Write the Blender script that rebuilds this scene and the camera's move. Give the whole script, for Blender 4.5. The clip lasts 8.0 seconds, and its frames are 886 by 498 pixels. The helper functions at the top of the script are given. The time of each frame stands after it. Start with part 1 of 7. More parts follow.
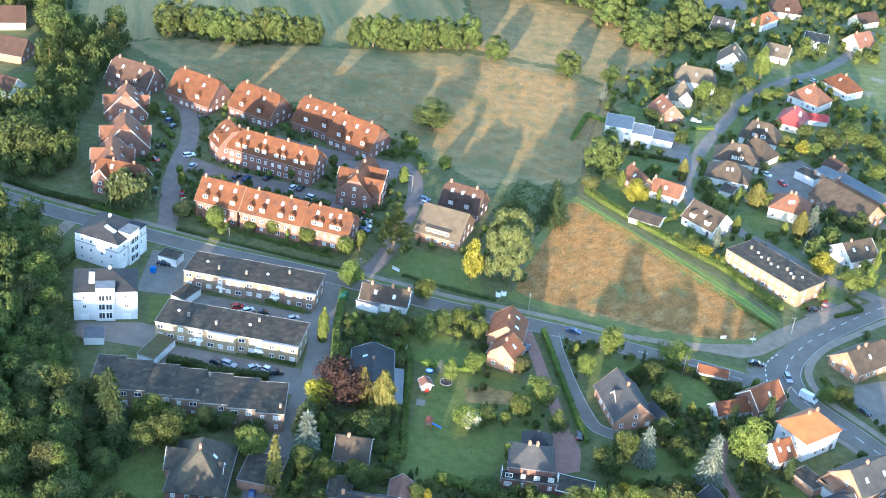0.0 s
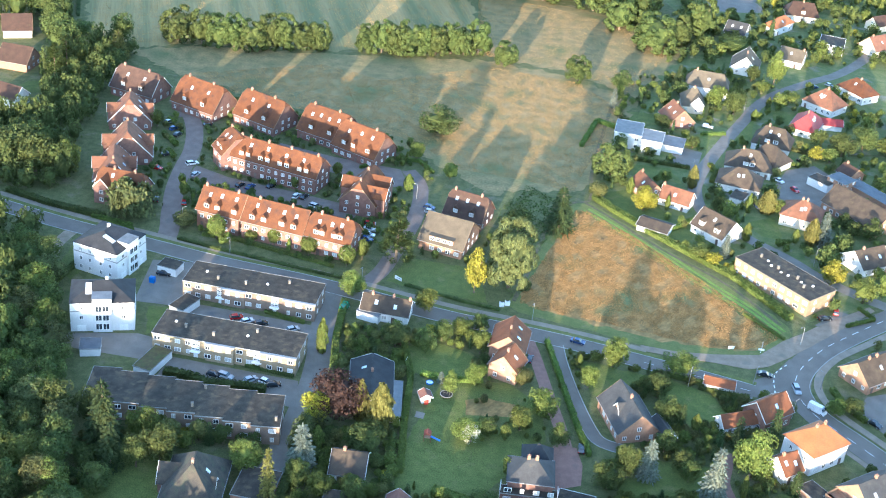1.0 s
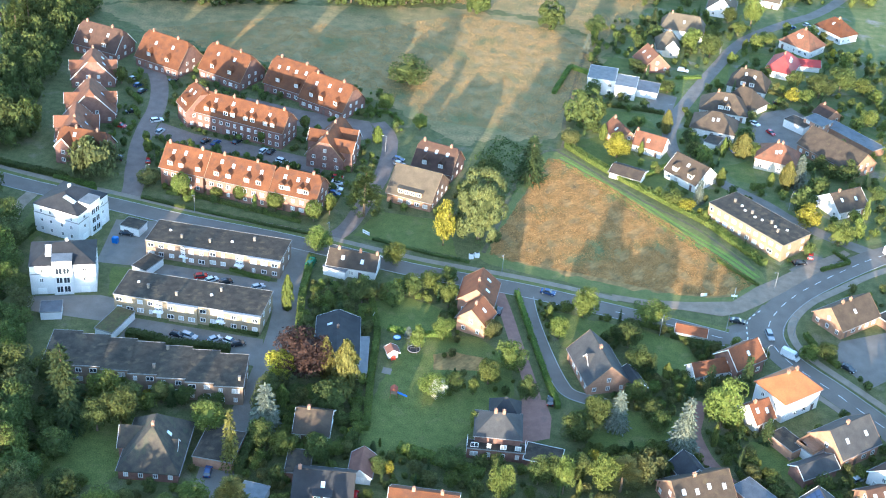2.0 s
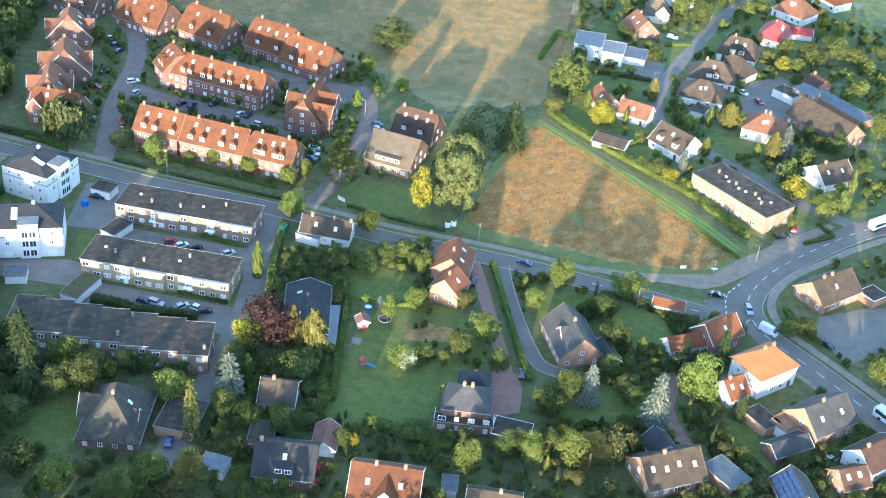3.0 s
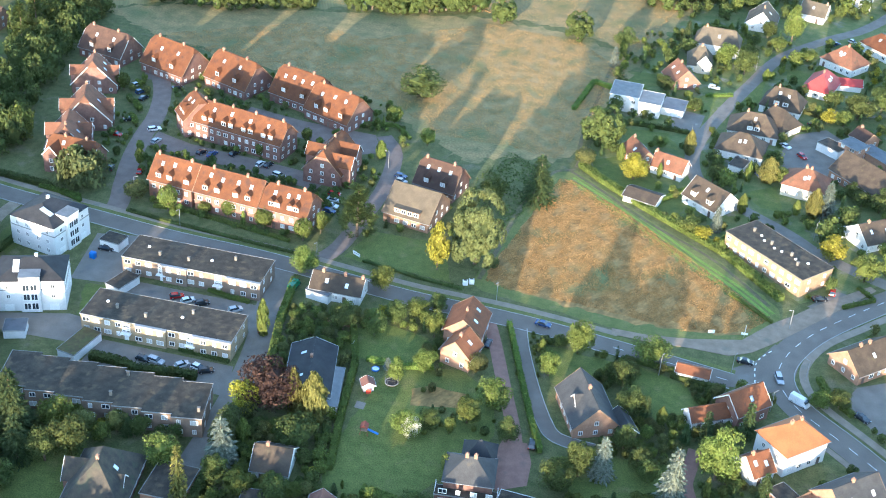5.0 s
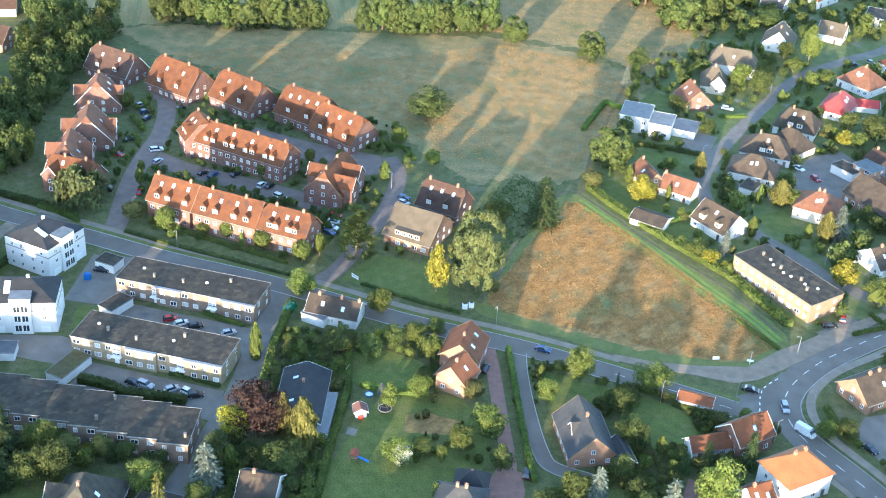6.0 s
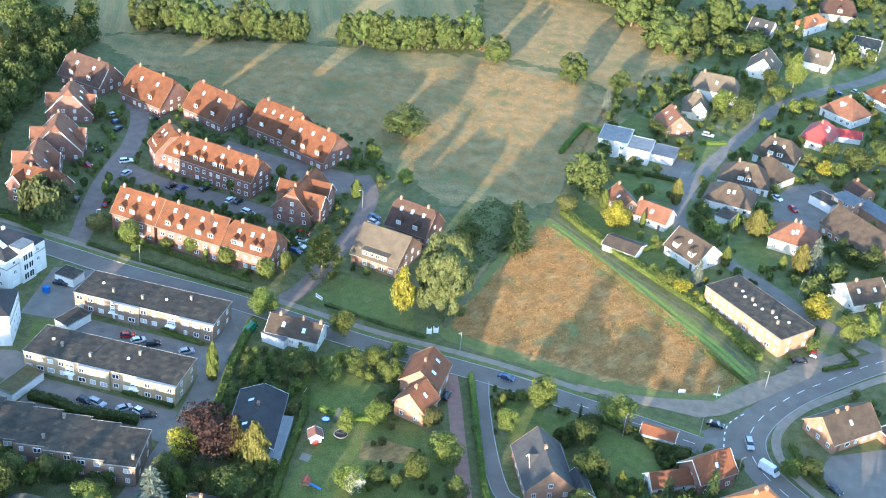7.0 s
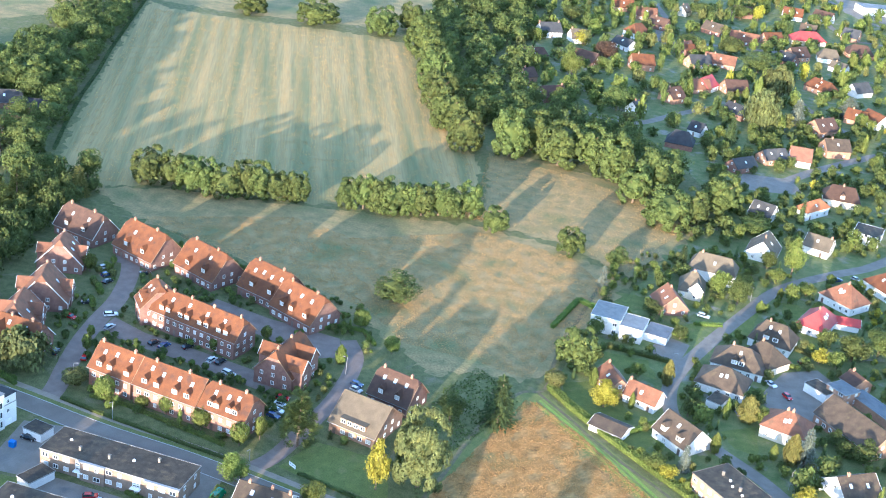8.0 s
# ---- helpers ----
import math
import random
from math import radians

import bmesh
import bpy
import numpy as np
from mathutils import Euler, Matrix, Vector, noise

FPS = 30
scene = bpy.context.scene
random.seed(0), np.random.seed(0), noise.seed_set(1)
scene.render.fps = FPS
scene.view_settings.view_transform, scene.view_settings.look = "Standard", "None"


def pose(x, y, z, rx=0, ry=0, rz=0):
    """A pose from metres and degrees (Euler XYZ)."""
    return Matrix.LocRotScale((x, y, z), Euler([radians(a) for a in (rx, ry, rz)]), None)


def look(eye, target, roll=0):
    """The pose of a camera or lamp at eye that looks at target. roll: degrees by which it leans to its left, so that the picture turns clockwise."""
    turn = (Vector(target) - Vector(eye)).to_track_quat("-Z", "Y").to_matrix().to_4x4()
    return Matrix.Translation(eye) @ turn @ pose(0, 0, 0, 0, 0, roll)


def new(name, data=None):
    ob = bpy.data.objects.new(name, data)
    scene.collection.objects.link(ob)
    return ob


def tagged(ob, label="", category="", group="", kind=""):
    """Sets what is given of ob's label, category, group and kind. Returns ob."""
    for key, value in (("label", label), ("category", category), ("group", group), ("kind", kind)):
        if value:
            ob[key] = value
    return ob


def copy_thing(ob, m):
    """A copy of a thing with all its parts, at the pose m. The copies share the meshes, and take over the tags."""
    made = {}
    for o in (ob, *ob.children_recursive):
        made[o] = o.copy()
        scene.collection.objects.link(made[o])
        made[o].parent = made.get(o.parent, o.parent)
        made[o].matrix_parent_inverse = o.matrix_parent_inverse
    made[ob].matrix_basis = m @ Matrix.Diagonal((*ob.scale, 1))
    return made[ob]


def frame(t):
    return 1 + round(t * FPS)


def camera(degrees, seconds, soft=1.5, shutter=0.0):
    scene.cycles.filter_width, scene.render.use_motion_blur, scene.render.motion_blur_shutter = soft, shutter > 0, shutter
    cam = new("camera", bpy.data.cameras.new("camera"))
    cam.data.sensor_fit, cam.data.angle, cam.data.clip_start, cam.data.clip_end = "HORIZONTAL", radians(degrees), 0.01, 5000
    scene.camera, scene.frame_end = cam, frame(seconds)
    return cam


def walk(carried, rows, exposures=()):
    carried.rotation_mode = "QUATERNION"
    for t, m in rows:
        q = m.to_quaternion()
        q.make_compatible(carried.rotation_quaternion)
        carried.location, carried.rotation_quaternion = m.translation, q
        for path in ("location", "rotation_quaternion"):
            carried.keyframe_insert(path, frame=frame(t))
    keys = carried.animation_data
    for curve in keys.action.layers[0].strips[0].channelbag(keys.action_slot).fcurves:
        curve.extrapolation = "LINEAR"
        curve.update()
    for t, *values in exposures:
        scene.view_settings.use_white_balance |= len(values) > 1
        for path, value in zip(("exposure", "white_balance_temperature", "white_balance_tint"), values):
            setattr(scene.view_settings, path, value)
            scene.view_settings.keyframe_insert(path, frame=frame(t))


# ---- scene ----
cam = camera(37.99, 8.0, soft=1.05)
PATH = [
    (0, (0.00, 0.00, 210.00), (-1.12, 173.34, 110.23), 6.88),
    (0.5, (3.57, 3.15, 209.41), (0.36, 176.61, 109.92), 6.41),
    (1, (6.65, 6.16, 209.06), (1.56, 179.55, 109.51), 6.10),
    (1.5, (10.57, 8.97, 208.22), (4.80, 181.68, 107.54), 4.61),
    (2, (14.74, 12.22, 207.26), (11.17, 181.74, 101.20), 4.97),
    (3.5, (25.58, 23.09, 204.55), (20.61, 189.13, 93.17), 6.42),
    (4, (28.96, 27.03, 203.72), (19.16, 192.43, 91.71), 5.91),
    (4.5, (32.18, 31.40, 203.28), (20.22, 198.96, 94.74), 4.48),
    (5, (35.73, 35.75, 202.65), (21.12, 204.48, 96.26), 4.58),
    (6.5, (48.13, 46.84, 199.12), (27.17, 216.85, 95.89), 3.65),
    (7, (51.18, 51.13, 199.98), (31.61, 221.89, 97.72), 5.60),
    (7.5, (53.11, 56.19, 200.00), (27.00, 231.49, 107.31), 8.09),
    (8, (58.00, 59.43, 200.21), (32.12, 240.73, 119.84), 7.65),
]
walk(cam, [(t, look(eye, target, roll)) for t, eye, target, roll in PATH], [(0.0, 2.93, 5180, 11), (3.5, 2.89, 5250, 10), (6.5, 2.88, 5330, 11), (8.0, 2.96, 5100, 14)])

from mathutils.geometry import delaunay_2d_cdt

# ---------- world, sun, exposure ----------
SUN_FROM = math.radians(191.0)      # compass angle (from +y towards +x) where the sun stands
SUN_UP = math.radians(7.6)
world = bpy.data.worlds.new("sky")
scene.world = world
world.use_nodes = True
wn = world.node_tree.nodes
sky = wn.new("ShaderNodeTexSky")
sky.sky_type = "NISHITA"
sky.sun_disc = False
sky.sun_elevation = SUN_UP
sky.sun_rotation = SUN_FROM
sky.air_density, sky.dust_density = 1.0, 0.4
wn["Background"].inputs["Strength"].default_value = 0.15
world.node_tree.links.new(sky.outputs[0], wn["Background"].inputs["Color"])
sun = new("sun", bpy.data.lights.new("sun", "SUN"))
sun.data.energy, sun.data.angle, sun.data.color = 2.65, math.radians(0.6), (1.0, 0.75, 0.46)
to_sun = Vector((math.sin(SUN_FROM) * math.cos(SUN_UP), math.cos(SUN_FROM) * math.cos(SUN_UP), math.sin(SUN_UP)))
sun.matrix_world = look(to_sun * 400, (0, 0, 0))
scene.view_settings.exposure = 2.3

# ---------- materials ----------
def surf(name, a, b, size=2.0, rough=0.85, bump=0.15, fine=8.0, vary=0.12, metal=0.0, stain=None, island=0.0, translucent=0.0, stretch=(1, 1, 1), detail=6.0, turn=0.0, grain=0.16, hue=0.0):
    """Two colours mixed by large noise, broken by a fine grain, shifted a little from object to object."""
    m = bpy.data.materials.new(name)
    m.use_nodes = True
    nt = m.node_tree
    n, l = nt.nodes, nt.links
    p = n["Principled BSDF"]
    geo = n.new("ShaderNodeNewGeometry")
    mp = n.new("ShaderNodeMapping")
    mp.inputs["Scale"].default_value = stretch
    mr0 = n.new("ShaderNodeMapping")
    mr0.inputs["Rotation"].default_value = (0, 0, math.radians(turn))
    l.new(geo.outputs["Position"], mr0.inputs["Vector"])
    l.new(mr0.outputs[0], mp.inputs["Vector"])
    n1 = n.new("ShaderNodeTexNoise")
    n1.inputs["Scale"].default_value, n1.inputs["Detail"].default_value = 1.0 / size, detail
    n2 = n.new("ShaderNodeTexNoise")
    n2.inputs["Scale"].default_value, n2.inputs["Detail"].default_value = fine, 3.0
    l.new(mp.outputs[0], n1.inputs["Vector"])
    l.new(mp.outputs[0], n2.inputs["Vector"])
    r1 = n.new("ShaderNodeValToRGB")
    r1.color_ramp.elements[0].position, r1.color_ramp.elements[1].position = 0.33, 0.67
    r1.color_ramp.elements[0].color, r1.color_ramp.elements[1].color = (*a, 1), (*b, 1)
    l.new(n1.outputs["Fac"], r1.inputs["Fac"])
    hsv = n.new("ShaderNodeHueSaturation")
    info = n.new("ShaderNodeObjectInfo")
    mr = n.new("ShaderNodeMapRange")
    mr.inputs["To Min"].default_value, mr.inputs["To Max"].default_value = 1 - vary, 1 + vary
    l.new(info.outputs["Random"], mr.inputs["Value"])
    mg = n.new("ShaderNodeMapRange")
    mg.inputs["From Min"].default_value, mg.inputs["From Max"].default_value = 0.3, 0.7
    mg.inputs["To Min"].default_value, mg.inputs["To Max"].default_value = 1 - grain, 1 + grain
    l.new(n2.outputs["Fac"], mg.inputs["Value"])
    mul = n.new("ShaderNodeMath")
    mul.operation = "MULTIPLY"
    l.new(mr.outputs[0], mul.inputs[0])
    l.new(mg.outputs[0], mul.inputs[1])
    last = mul.outputs[0]
    if island:
        mi = n.new("ShaderNodeMapRange")
        mi.inputs["To Min"].default_value, mi.inputs["To Max"].default_value = 1 - island, 1 + island
        l.new(geo.outputs["Random Per Island"], mi.inputs["Value"])
        m2 = n.new("ShaderNodeMath")
        m2.operation = "MULTIPLY"
        l.new(last, m2.inputs[0])
        l.new(mi.outputs[0], m2.inputs[1])
        last = m2.outputs[0]
    l.new(last, hsv.inputs["Value"])
    if hue:
        mh = n.new("ShaderNodeMapRange")
        mh.inputs["To Min"].default_value, mh.inputs["To Max"].default_value = 0.5 - hue, 0.5 + hue
        l.new(info.outputs["Random"], mh.inputs["Value"])
        l.new(mh.outputs[0], hsv.inputs["Hue"])
    colour = r1.outputs["Color"]
    if stain:
        n3 = n.new("ShaderNodeTexNoise")
        n3.inputs["Scale"].default_value, n3.inputs["Detail"].default_value = stain[1], 5.0
        l.new(mp.outputs[0], n3.inputs["Vector"])
        r3 = n.new("ShaderNodeValToRGB")
        r3.color_ramp.elements[0].position, r3.color_ramp.elements[1].position = stain[2], stain[2] + 0.16
        l.new(n3.outputs["Fac"], r3.inputs["Fac"])
        mx = n.new("ShaderNodeMix")
        mx.data_type = "RGBA"
        l.new(r3.outputs["Color"], mx.inputs["Factor"])
        l.new(colour, mx.inputs["A"])
        mx.inputs["B"].default_value = (*stain[0], 1)
        colour = mx.outputs["Result"]
    l.new(colour, hsv.inputs["Color"])
    l.new(hsv.outputs[0], p.inputs["Base Color"])
    p.inputs["Roughness"].default_value, p.inputs["Metallic"].default_value = rough, metal
    p.inputs["Specular IOR Level"].default_value = 0.35
    if bump:
        bp = n.new("ShaderNodeBump")
        bp.inputs["Strength"].default_value, bp.inputs["Distance"].default_value = bump, 0.08
        l.new(n2.outputs["Fac"], bp.inputs["Height"])
        l.new(bp.outputs[0], p.inputs["Normal"])
    if translucent:
        tr = n.new("ShaderNodeBsdfTranslucent")
        l.new(hsv.outputs[0], tr.inputs["Color"])
        ms = n.new("ShaderNodeMixShader")
        ms.inputs[0].default_value = translucent
        l.new(p.outputs[0], ms.inputs[1])
        l.new(tr.outputs[0], ms.inputs[2])
        l.new(ms.outputs[0], n["Material Output"].inputs["Surface"])
    return m


def glass(name, col, rough=0.08):
    m = bpy.data.materials.new(name)
    m.use_nodes = True
    p = m.node_tree.nodes["Principled BSDF"]
    p.inputs["Base Color"].default_value = (*col, 1)
    p.inputs["Roughness"].default_value = rough
    p.inputs["Specular IOR Level"].default_value = 0.9
    return m


ROOF = {
    "orange": surf("orange_roof_tiles", (0.088, 0.0325, 0.0125), (0.130, 0.049, 0.0175), 2.5, 0.78, 0.35, 5.0, 0.14, stain=((0.066, 0.031, 0.020), 0.45, 0.54)),
    "orangeb": surf("faded_clay_tiles", (0.14, 0.066, 0.042), (0.19, 0.09, 0.056), 2.5, 0.8, 0.35, 5.0, 0.12, stain=((0.14, 0.09, 0.06), 0.5, 0.58)),
    "clay": surf("fresh_clay_tiles", (0.135, 0.050, 0.021), (0.185, 0.071, 0.030), 2.5, 0.78, 0.35, 5.0, 0.10, stain=((0.105, 0.048, 0.028), 0.5, 0.57)),
    "bright": surf("bright_orange_tiles", (0.27, 0.095, 0.033), (0.34, 0.125, 0.045), 3.0, 0.7, 0.25, 5.0, 0.06, stain=((0.23, 0.095, 0.045), 0.5, 0.62)),
    "red": surf("red_roof_tiles", (0.25, 0.036, 0.034), (0.31, 0.05, 0.045), 3.0, 0.6, 0.3, 5.0, 0.08),
    "darkred": surf("dark_red_tiles", (0.15, 0.07, 0.05), (0.21, 0.10, 0.07), 2.0, 0.8, 0.3, 5.0, 0.1),
    "brown": surf("brown_roof_tiles", (0.048, 0.027, 0.019), (0.074, 0.041, 0.028), 2.2, 0.8, 0.35, 5.0, 0.16, stain=((0.070, 0.052, 0.032), 0.5, 0.6)),
    "rust": surf("rust_brown_tiles", (0.118, 0.052, 0.030), (0.168, 0.078, 0.044), 2.2, 0.8, 0.35, 5.0, 0.12, stain=((0.088, 0.058, 0.036), 0.5, 0.56)),
    "umber": surf("dark_umber_tiles", (0.044, 0.033, 0.0235), (0.072, 0.053, 0.037), 2.2, 0.8, 0.35, 5.0, 0.14, stain=((0.082, 0.064, 0.038), 0.5, 0.58)),
    "taupe": surf("weathered_taupe_tiles", (0.074, 0.060, 0.042), (0.106, 0.086, 0.060), 2.5, 0.82, 0.3, 5.0, 0.12, stain=((0.105, 0.088, 0.055), 0.4, 0.6)),
    "gray": surf("grey_roof_tiles", (0.036, 0.037, 0.039), (0.056, 0.056, 0.057), 2.5, 0.8, 0.3, 5.0, 0.15, stain=((0.075, 0.065, 0.05), 0.4, 0.62)),
    "anthracite": surf("anthracite_roof_tiles", (0.021, 0.022, 0.025), (0.036, 0.037, 0.041), 2.5, 0.8, 0.25, 5.0, 0.15),
    "thatch": surf("old_thatch", (0.042, 0.039, 0.035), (0.078, 0.067, 0.050), 1.6, 0.95, 0.6, 7.0, 0.05, stain=((0.066, 0.072, 0.046), 0.4, 0.55)),
}
WALL = {
    "brick": surf("dark_red_brick", (0.155, 0.085, 0.068), (0.215, 0.12, 0.092), 1.2, 0.9, 0.3, 7.0, 0.1),
    "brickl": surf("light_orange_brick", (0.27, 0.155, 0.10), (0.35, 0.205, 0.135), 1.4, 0.9, 0.25, 7.0, 0.1),
    "brickm": surf("mid_red_brick", (0.185, 0.098, 0.072), (0.25, 0.135, 0.098), 1.3, 0.9, 0.3, 7.0, 0.08),
    "yellow": surf("pale_yellow_brick", (0.245, 0.19, 0.12), (0.305, 0.24, 0.155), 1.4, 0.9, 0.25, 7.0, 0.06, stain=((0.215, 0.17, 0.11), 0.6, 0.6)),
    "taupe": surf("grey_brown_brick", (0.175, 0.125, 0.093), (0.235, 0.17, 0.125), 1.4, 0.9, 0.25, 7.0, 0.06),
    "sand": surf("sand_coloured_brick", (0.25, 0.168, 0.102), (0.315, 0.215, 0.135), 1.4, 0.9, 0.25, 7.0, 0.06),
    "white": surf("white_render", (0.60, 0.595, 0.58), (0.67, 0.665, 0.65), 3.0, 0.8, 0.08, 9.0, 0.04, stain=((0.62, 0.61, 0.57), 0.35, 0.66)),
    "cream": surf("cream_render", (0.58, 0.50, 0.38), (0.66, 0.58, 0.46), 3.0, 0.85, 0.1, 9.0, 0.06),
}
M_PAINT = surf("white_painted_wood", (0.74, 0.74, 0.72), (0.80, 0.80, 0.78), 1.0, 0.5, 0.05, 9.0, 0.03)
M_GLASS = glass("window_glass", (0.03, 0.04, 0.05))
# blinds in the walls; in the dormers a painted reflection of the sky
M_BLIND_GLARE = surf("blind_and_glare", (0.40, 0.40, 0.385), (0.52, 0.52, 0.50), 0.8, 0.4, 0.0, 6.0, 0.3)
# pale blue-grey base paints the sky's reflection into the glass
M_SKYLIGHT = surf("sky_sheen_glass", (0.55, 0.60, 0.66), (0.66, 0.70, 0.75), 1.0, 0.15, 0.0, 6.0, 0.25)
M_SLATE = surf("dark_frame", (0.06, 0.06, 0.065), (0.09, 0.09, 0.09), 1.0, 0.5, 0.05, 9.0, 0.1)
M_CHIM = surf("chimney_brick", (0.27, 0.15, 0.10), (0.36, 0.21, 0.14), 0.6, 0.9, 0.3, 8.0, 0.15)
M_BITUMEN = surf("bitumen_felt", (0.028, 0.0235, 0.0185), (0.062, 0.050, 0.036), 2.2, 0.92, 0.25, 6.0, 0.1, stain=((0.092, 0.068, 0.043), 0.45, 0.53), grain=0.3)
M_MOSS = surf("mossy_felt", (0.070, 0.052, 0.026), (0.105, 0.092, 0.034), 1.2, 0.95, 0.5, 6.0, 0.0, stain=((0.075, 0.085, 0.028), 0.5, 0.52), grain=0.3)
M_FELTBLUE = surf("blue_grey_felt", (0.085, 0.095, 0.11), (0.12, 0.13, 0.145), 2.0, 0.75, 0.15, 7.0, 0.1, stain=((0.075, 0.075, 0.07), 0.4, 0.58))
M_PALEROOF = surf("pale_grey_roof_membrane", (0.13, 0.135, 0.14), (0.18, 0.185, 0.19), 2.0, 0.7, 0.1, 8.0, 0.06, stain=((0.12, 0.12, 0.115), 0.4, 0.6))
M_ZINC = surf("zinc_edge", (0.20, 0.198, 0.193), (0.28, 0.277, 0.27), 1.0, 0.45, 0.05, 9.0, 0.08)
M_WOOD = surf("weathered_wood", (0.22, 0.14, 0.09), (0.32, 0.21, 0.13), 0.8, 0.85, 0.3, 9.0, 0.15)
M_DOOR = surf("painted_door", (0.10, 0.07, 0.06), (0.14, 0.10, 0.08), 0.8, 0.5, 0.05, 9.0, 0.4)
M_ASPHALT = surf("asphalt", (0.140, 0.117, 0.096), (0.175, 0.150, 0.125), 6.0, 0.8, 0.2, 12.0, 0.04, stain=((0.195, 0.175, 0.152), 0.12, 0.60))
M_CLINKER = surf("red_clinker_drive", (0.215, 0.122, 0.094), (0.275, 0.158, 0.122), 2.0, 0.9, 0.3, 9.0, 0.06, stain=((0.18, 0.12, 0.095), 0.3, 0.58))
M_PAVE = surf("paved_footway", (0.20, 0.162, 0.122), (0.26, 0.212, 0.160), 3.0, 0.9, 0.25, 9.0, 0.06, stain=((0.165, 0.155, 0.125), 0.25, 0.6))
M_PAVERED = surf("red_clinker_paving", (0.148, 0.114, 0.095), (0.195, 0.150, 0.126), 3.0, 0.9, 0.3, 9.0, 0.06, stain=((0.13, 0.115, 0.10), 0.2, 0.58))
M_CONC = surf("concrete_yard", (0.160, 0.140, 0.117), (0.21, 0.185, 0.155), 4.0, 0.88, 0.2, 9.0, 0.06, stain=((0.125, 0.12, 0.115), 0.2, 0.6))
M_DIRT = surf("sandy_track", (0.22, 0.17, 0.12), (0.30, 0.24, 0.17), 3.0, 0.95, 0.3, 8.0, 0.06, stain=((0.12, 0.13, 0.07), 0.35, 0.6))
M_LINE = surf("road_paint", (0.66, 0.66, 0.64), (0.78, 0.78, 0.76), 0.5, 0.7, 0.05, 9.0, 0.05, stain=((0.35, 0.35, 0.35), 1.5, 0.6))
M_KERB = surf("kerb_stone", (0.30, 0.29, 0.27), (0.38, 0.37, 0.35), 1.0, 0.9, 0.2, 9.0, 0.08)
M_GROUND = surf("rough_grass", (0.074, 0.088, 0.026), (0.132, 0.130, 0.050), 2.2, 0.95, 0.6, 3.0, 0.0, stain=((0.16, 0.14, 0.082), 0.16, 0.57), grain=0.38)
M_LAWN = surf("mown_lawn", (0.090, 0.114, 0.024), (0.134, 0.150, 0.036), 2.6, 0.95, 0.6, 3.0, 0.10, stain=((0.155, 0.150, 0.050), 0.20, 0.56), grain=0.38)
M_VERGE = surf("verge_grass", (0.100, 0.118, 0.030), (0.150, 0.152, 0.046), 3.0, 0.95, 0.4, 4.0, 0.12, stain=((0.165, 0.15, 0.060), 0.3, 0.57), grain=0.35)
# mottled crop; its strong contrast also paints in sunlit streaks and shaded green strips
M_WHEAT = surf("ripe_grass_field", (0.175, 0.116, 0.042), (0.365, 0.218, 0.075), 2.4, 0.95, 0.9, 1.2, 0.0, stain=((0.135, 0.140, 0.050), 0.085, 0.51), stretch=(1.0, 0.5, 1.0), turn=35.0, grain=0.26)
M_MEADOW = surf("dry_meadow", (0.155, 0.14, 0.06), (0.29, 0.21, 0.09), 5.0, 0.95, 0.8, 1.5, 0.0, stain=((0.115, 0.13, 0.05), 0.05, 0.53), detail=9.0, grain=0.3)
M_MOWN = surf("mown_hay_field", (0.150, 0.150, 0.060), (0.335, 0.245, 0.102), 8.5, 0.95, 0.7, 1.4, 0.0, stain=((0.155, 0.158, 0.064), 0.085, 0.54), stretch=(1.0, 0.04, 1.0), turn=-16.3, grain=0.15, detail=3.0)

M_PLOTS = surf("garden_plots", (0.085, 0.118, 0.032), (0.160, 0.165, 0.062), 4.0, 0.95, 0.5, 2.5, 0.0, stain=((0.22, 0.20, 0.17), 0.12, 0.57), grain=0.3, detail=8.0)


# ---------- mesh helpers ----------
def link_mesh(name, bm, material, parent=None, label="", m=None):
    me = bpy.data.meshes.new(name)
    bm.to_mesh(me)
    bm.free()
    for k in (material if isinstance(material, (list, tuple)) else [material]):
        me.materials.append(k)
    ob = new(name, me)
    if parent is not None:
        ob.parent = parent
    if m is not None:
        ob.matrix_basis = m
    if label:
        ob["label"] = label
    return ob


def part(name, bm, material, parent, label="", m=None):
    return link_mesh(name, bm, material, parent, label, m)


def box_into(bm, x0, x1, y0, y1, z0, z1, mi=0):
    v = [bm.verts.new(p) for p in ((x0, y0, z0), (x1, y0, z0), (x1, y1, z0), (x0, y1, z0), (x0, y0, z1), (x1, y0, z1), (x1, y1, z1), (x0, y1, z1))]
    for f in ((0, 3, 2, 1), (4, 5, 6, 7), (0, 1, 5, 4), (1, 2, 6, 5), (2, 3, 7, 6), (3, 0, 4, 7)):
        bm.faces.new([v[i] for i in f]).material_index = mi


def box(*a):
    bm = bmesh.new()
    box_into(bm, *a)
    return bm


def prism(profile, axis_pts, mi=0):
    """Profile: (y, z) points, swept from x0 to x1."""
    bm = bmesh.new()
    x0, x1 = axis_pts
    a = [bm.verts.new((x0, y, z)) for y, z in profile]
    b = [bm.verts.new((x1, y, z)) for y, z in profile]
    n = len(profile)
    bm.faces.new(a[::-1])
    bm.faces.new(b)
    for i in range(n):
        bm.faces.new((a[i], a[(i + 1) % n], b[(i + 1) % n], b[i]))
    bmesh.ops.recalc_face_normals(bm, faces=bm.faces)
    return bm


def thing(name, x, y, z, rz, label, category, group="", kind=""):
    e = new(name)
    e.empty_display_size = 0.5
    e.matrix_basis = pose(x, y, z, 0, 0, rz)
    return tagged(e, label, category, group, kind)


SHARED = {}


def shared(key, build):
    if key not in SHARED:
        SHARED[key] = build()
    return SHARED[key]


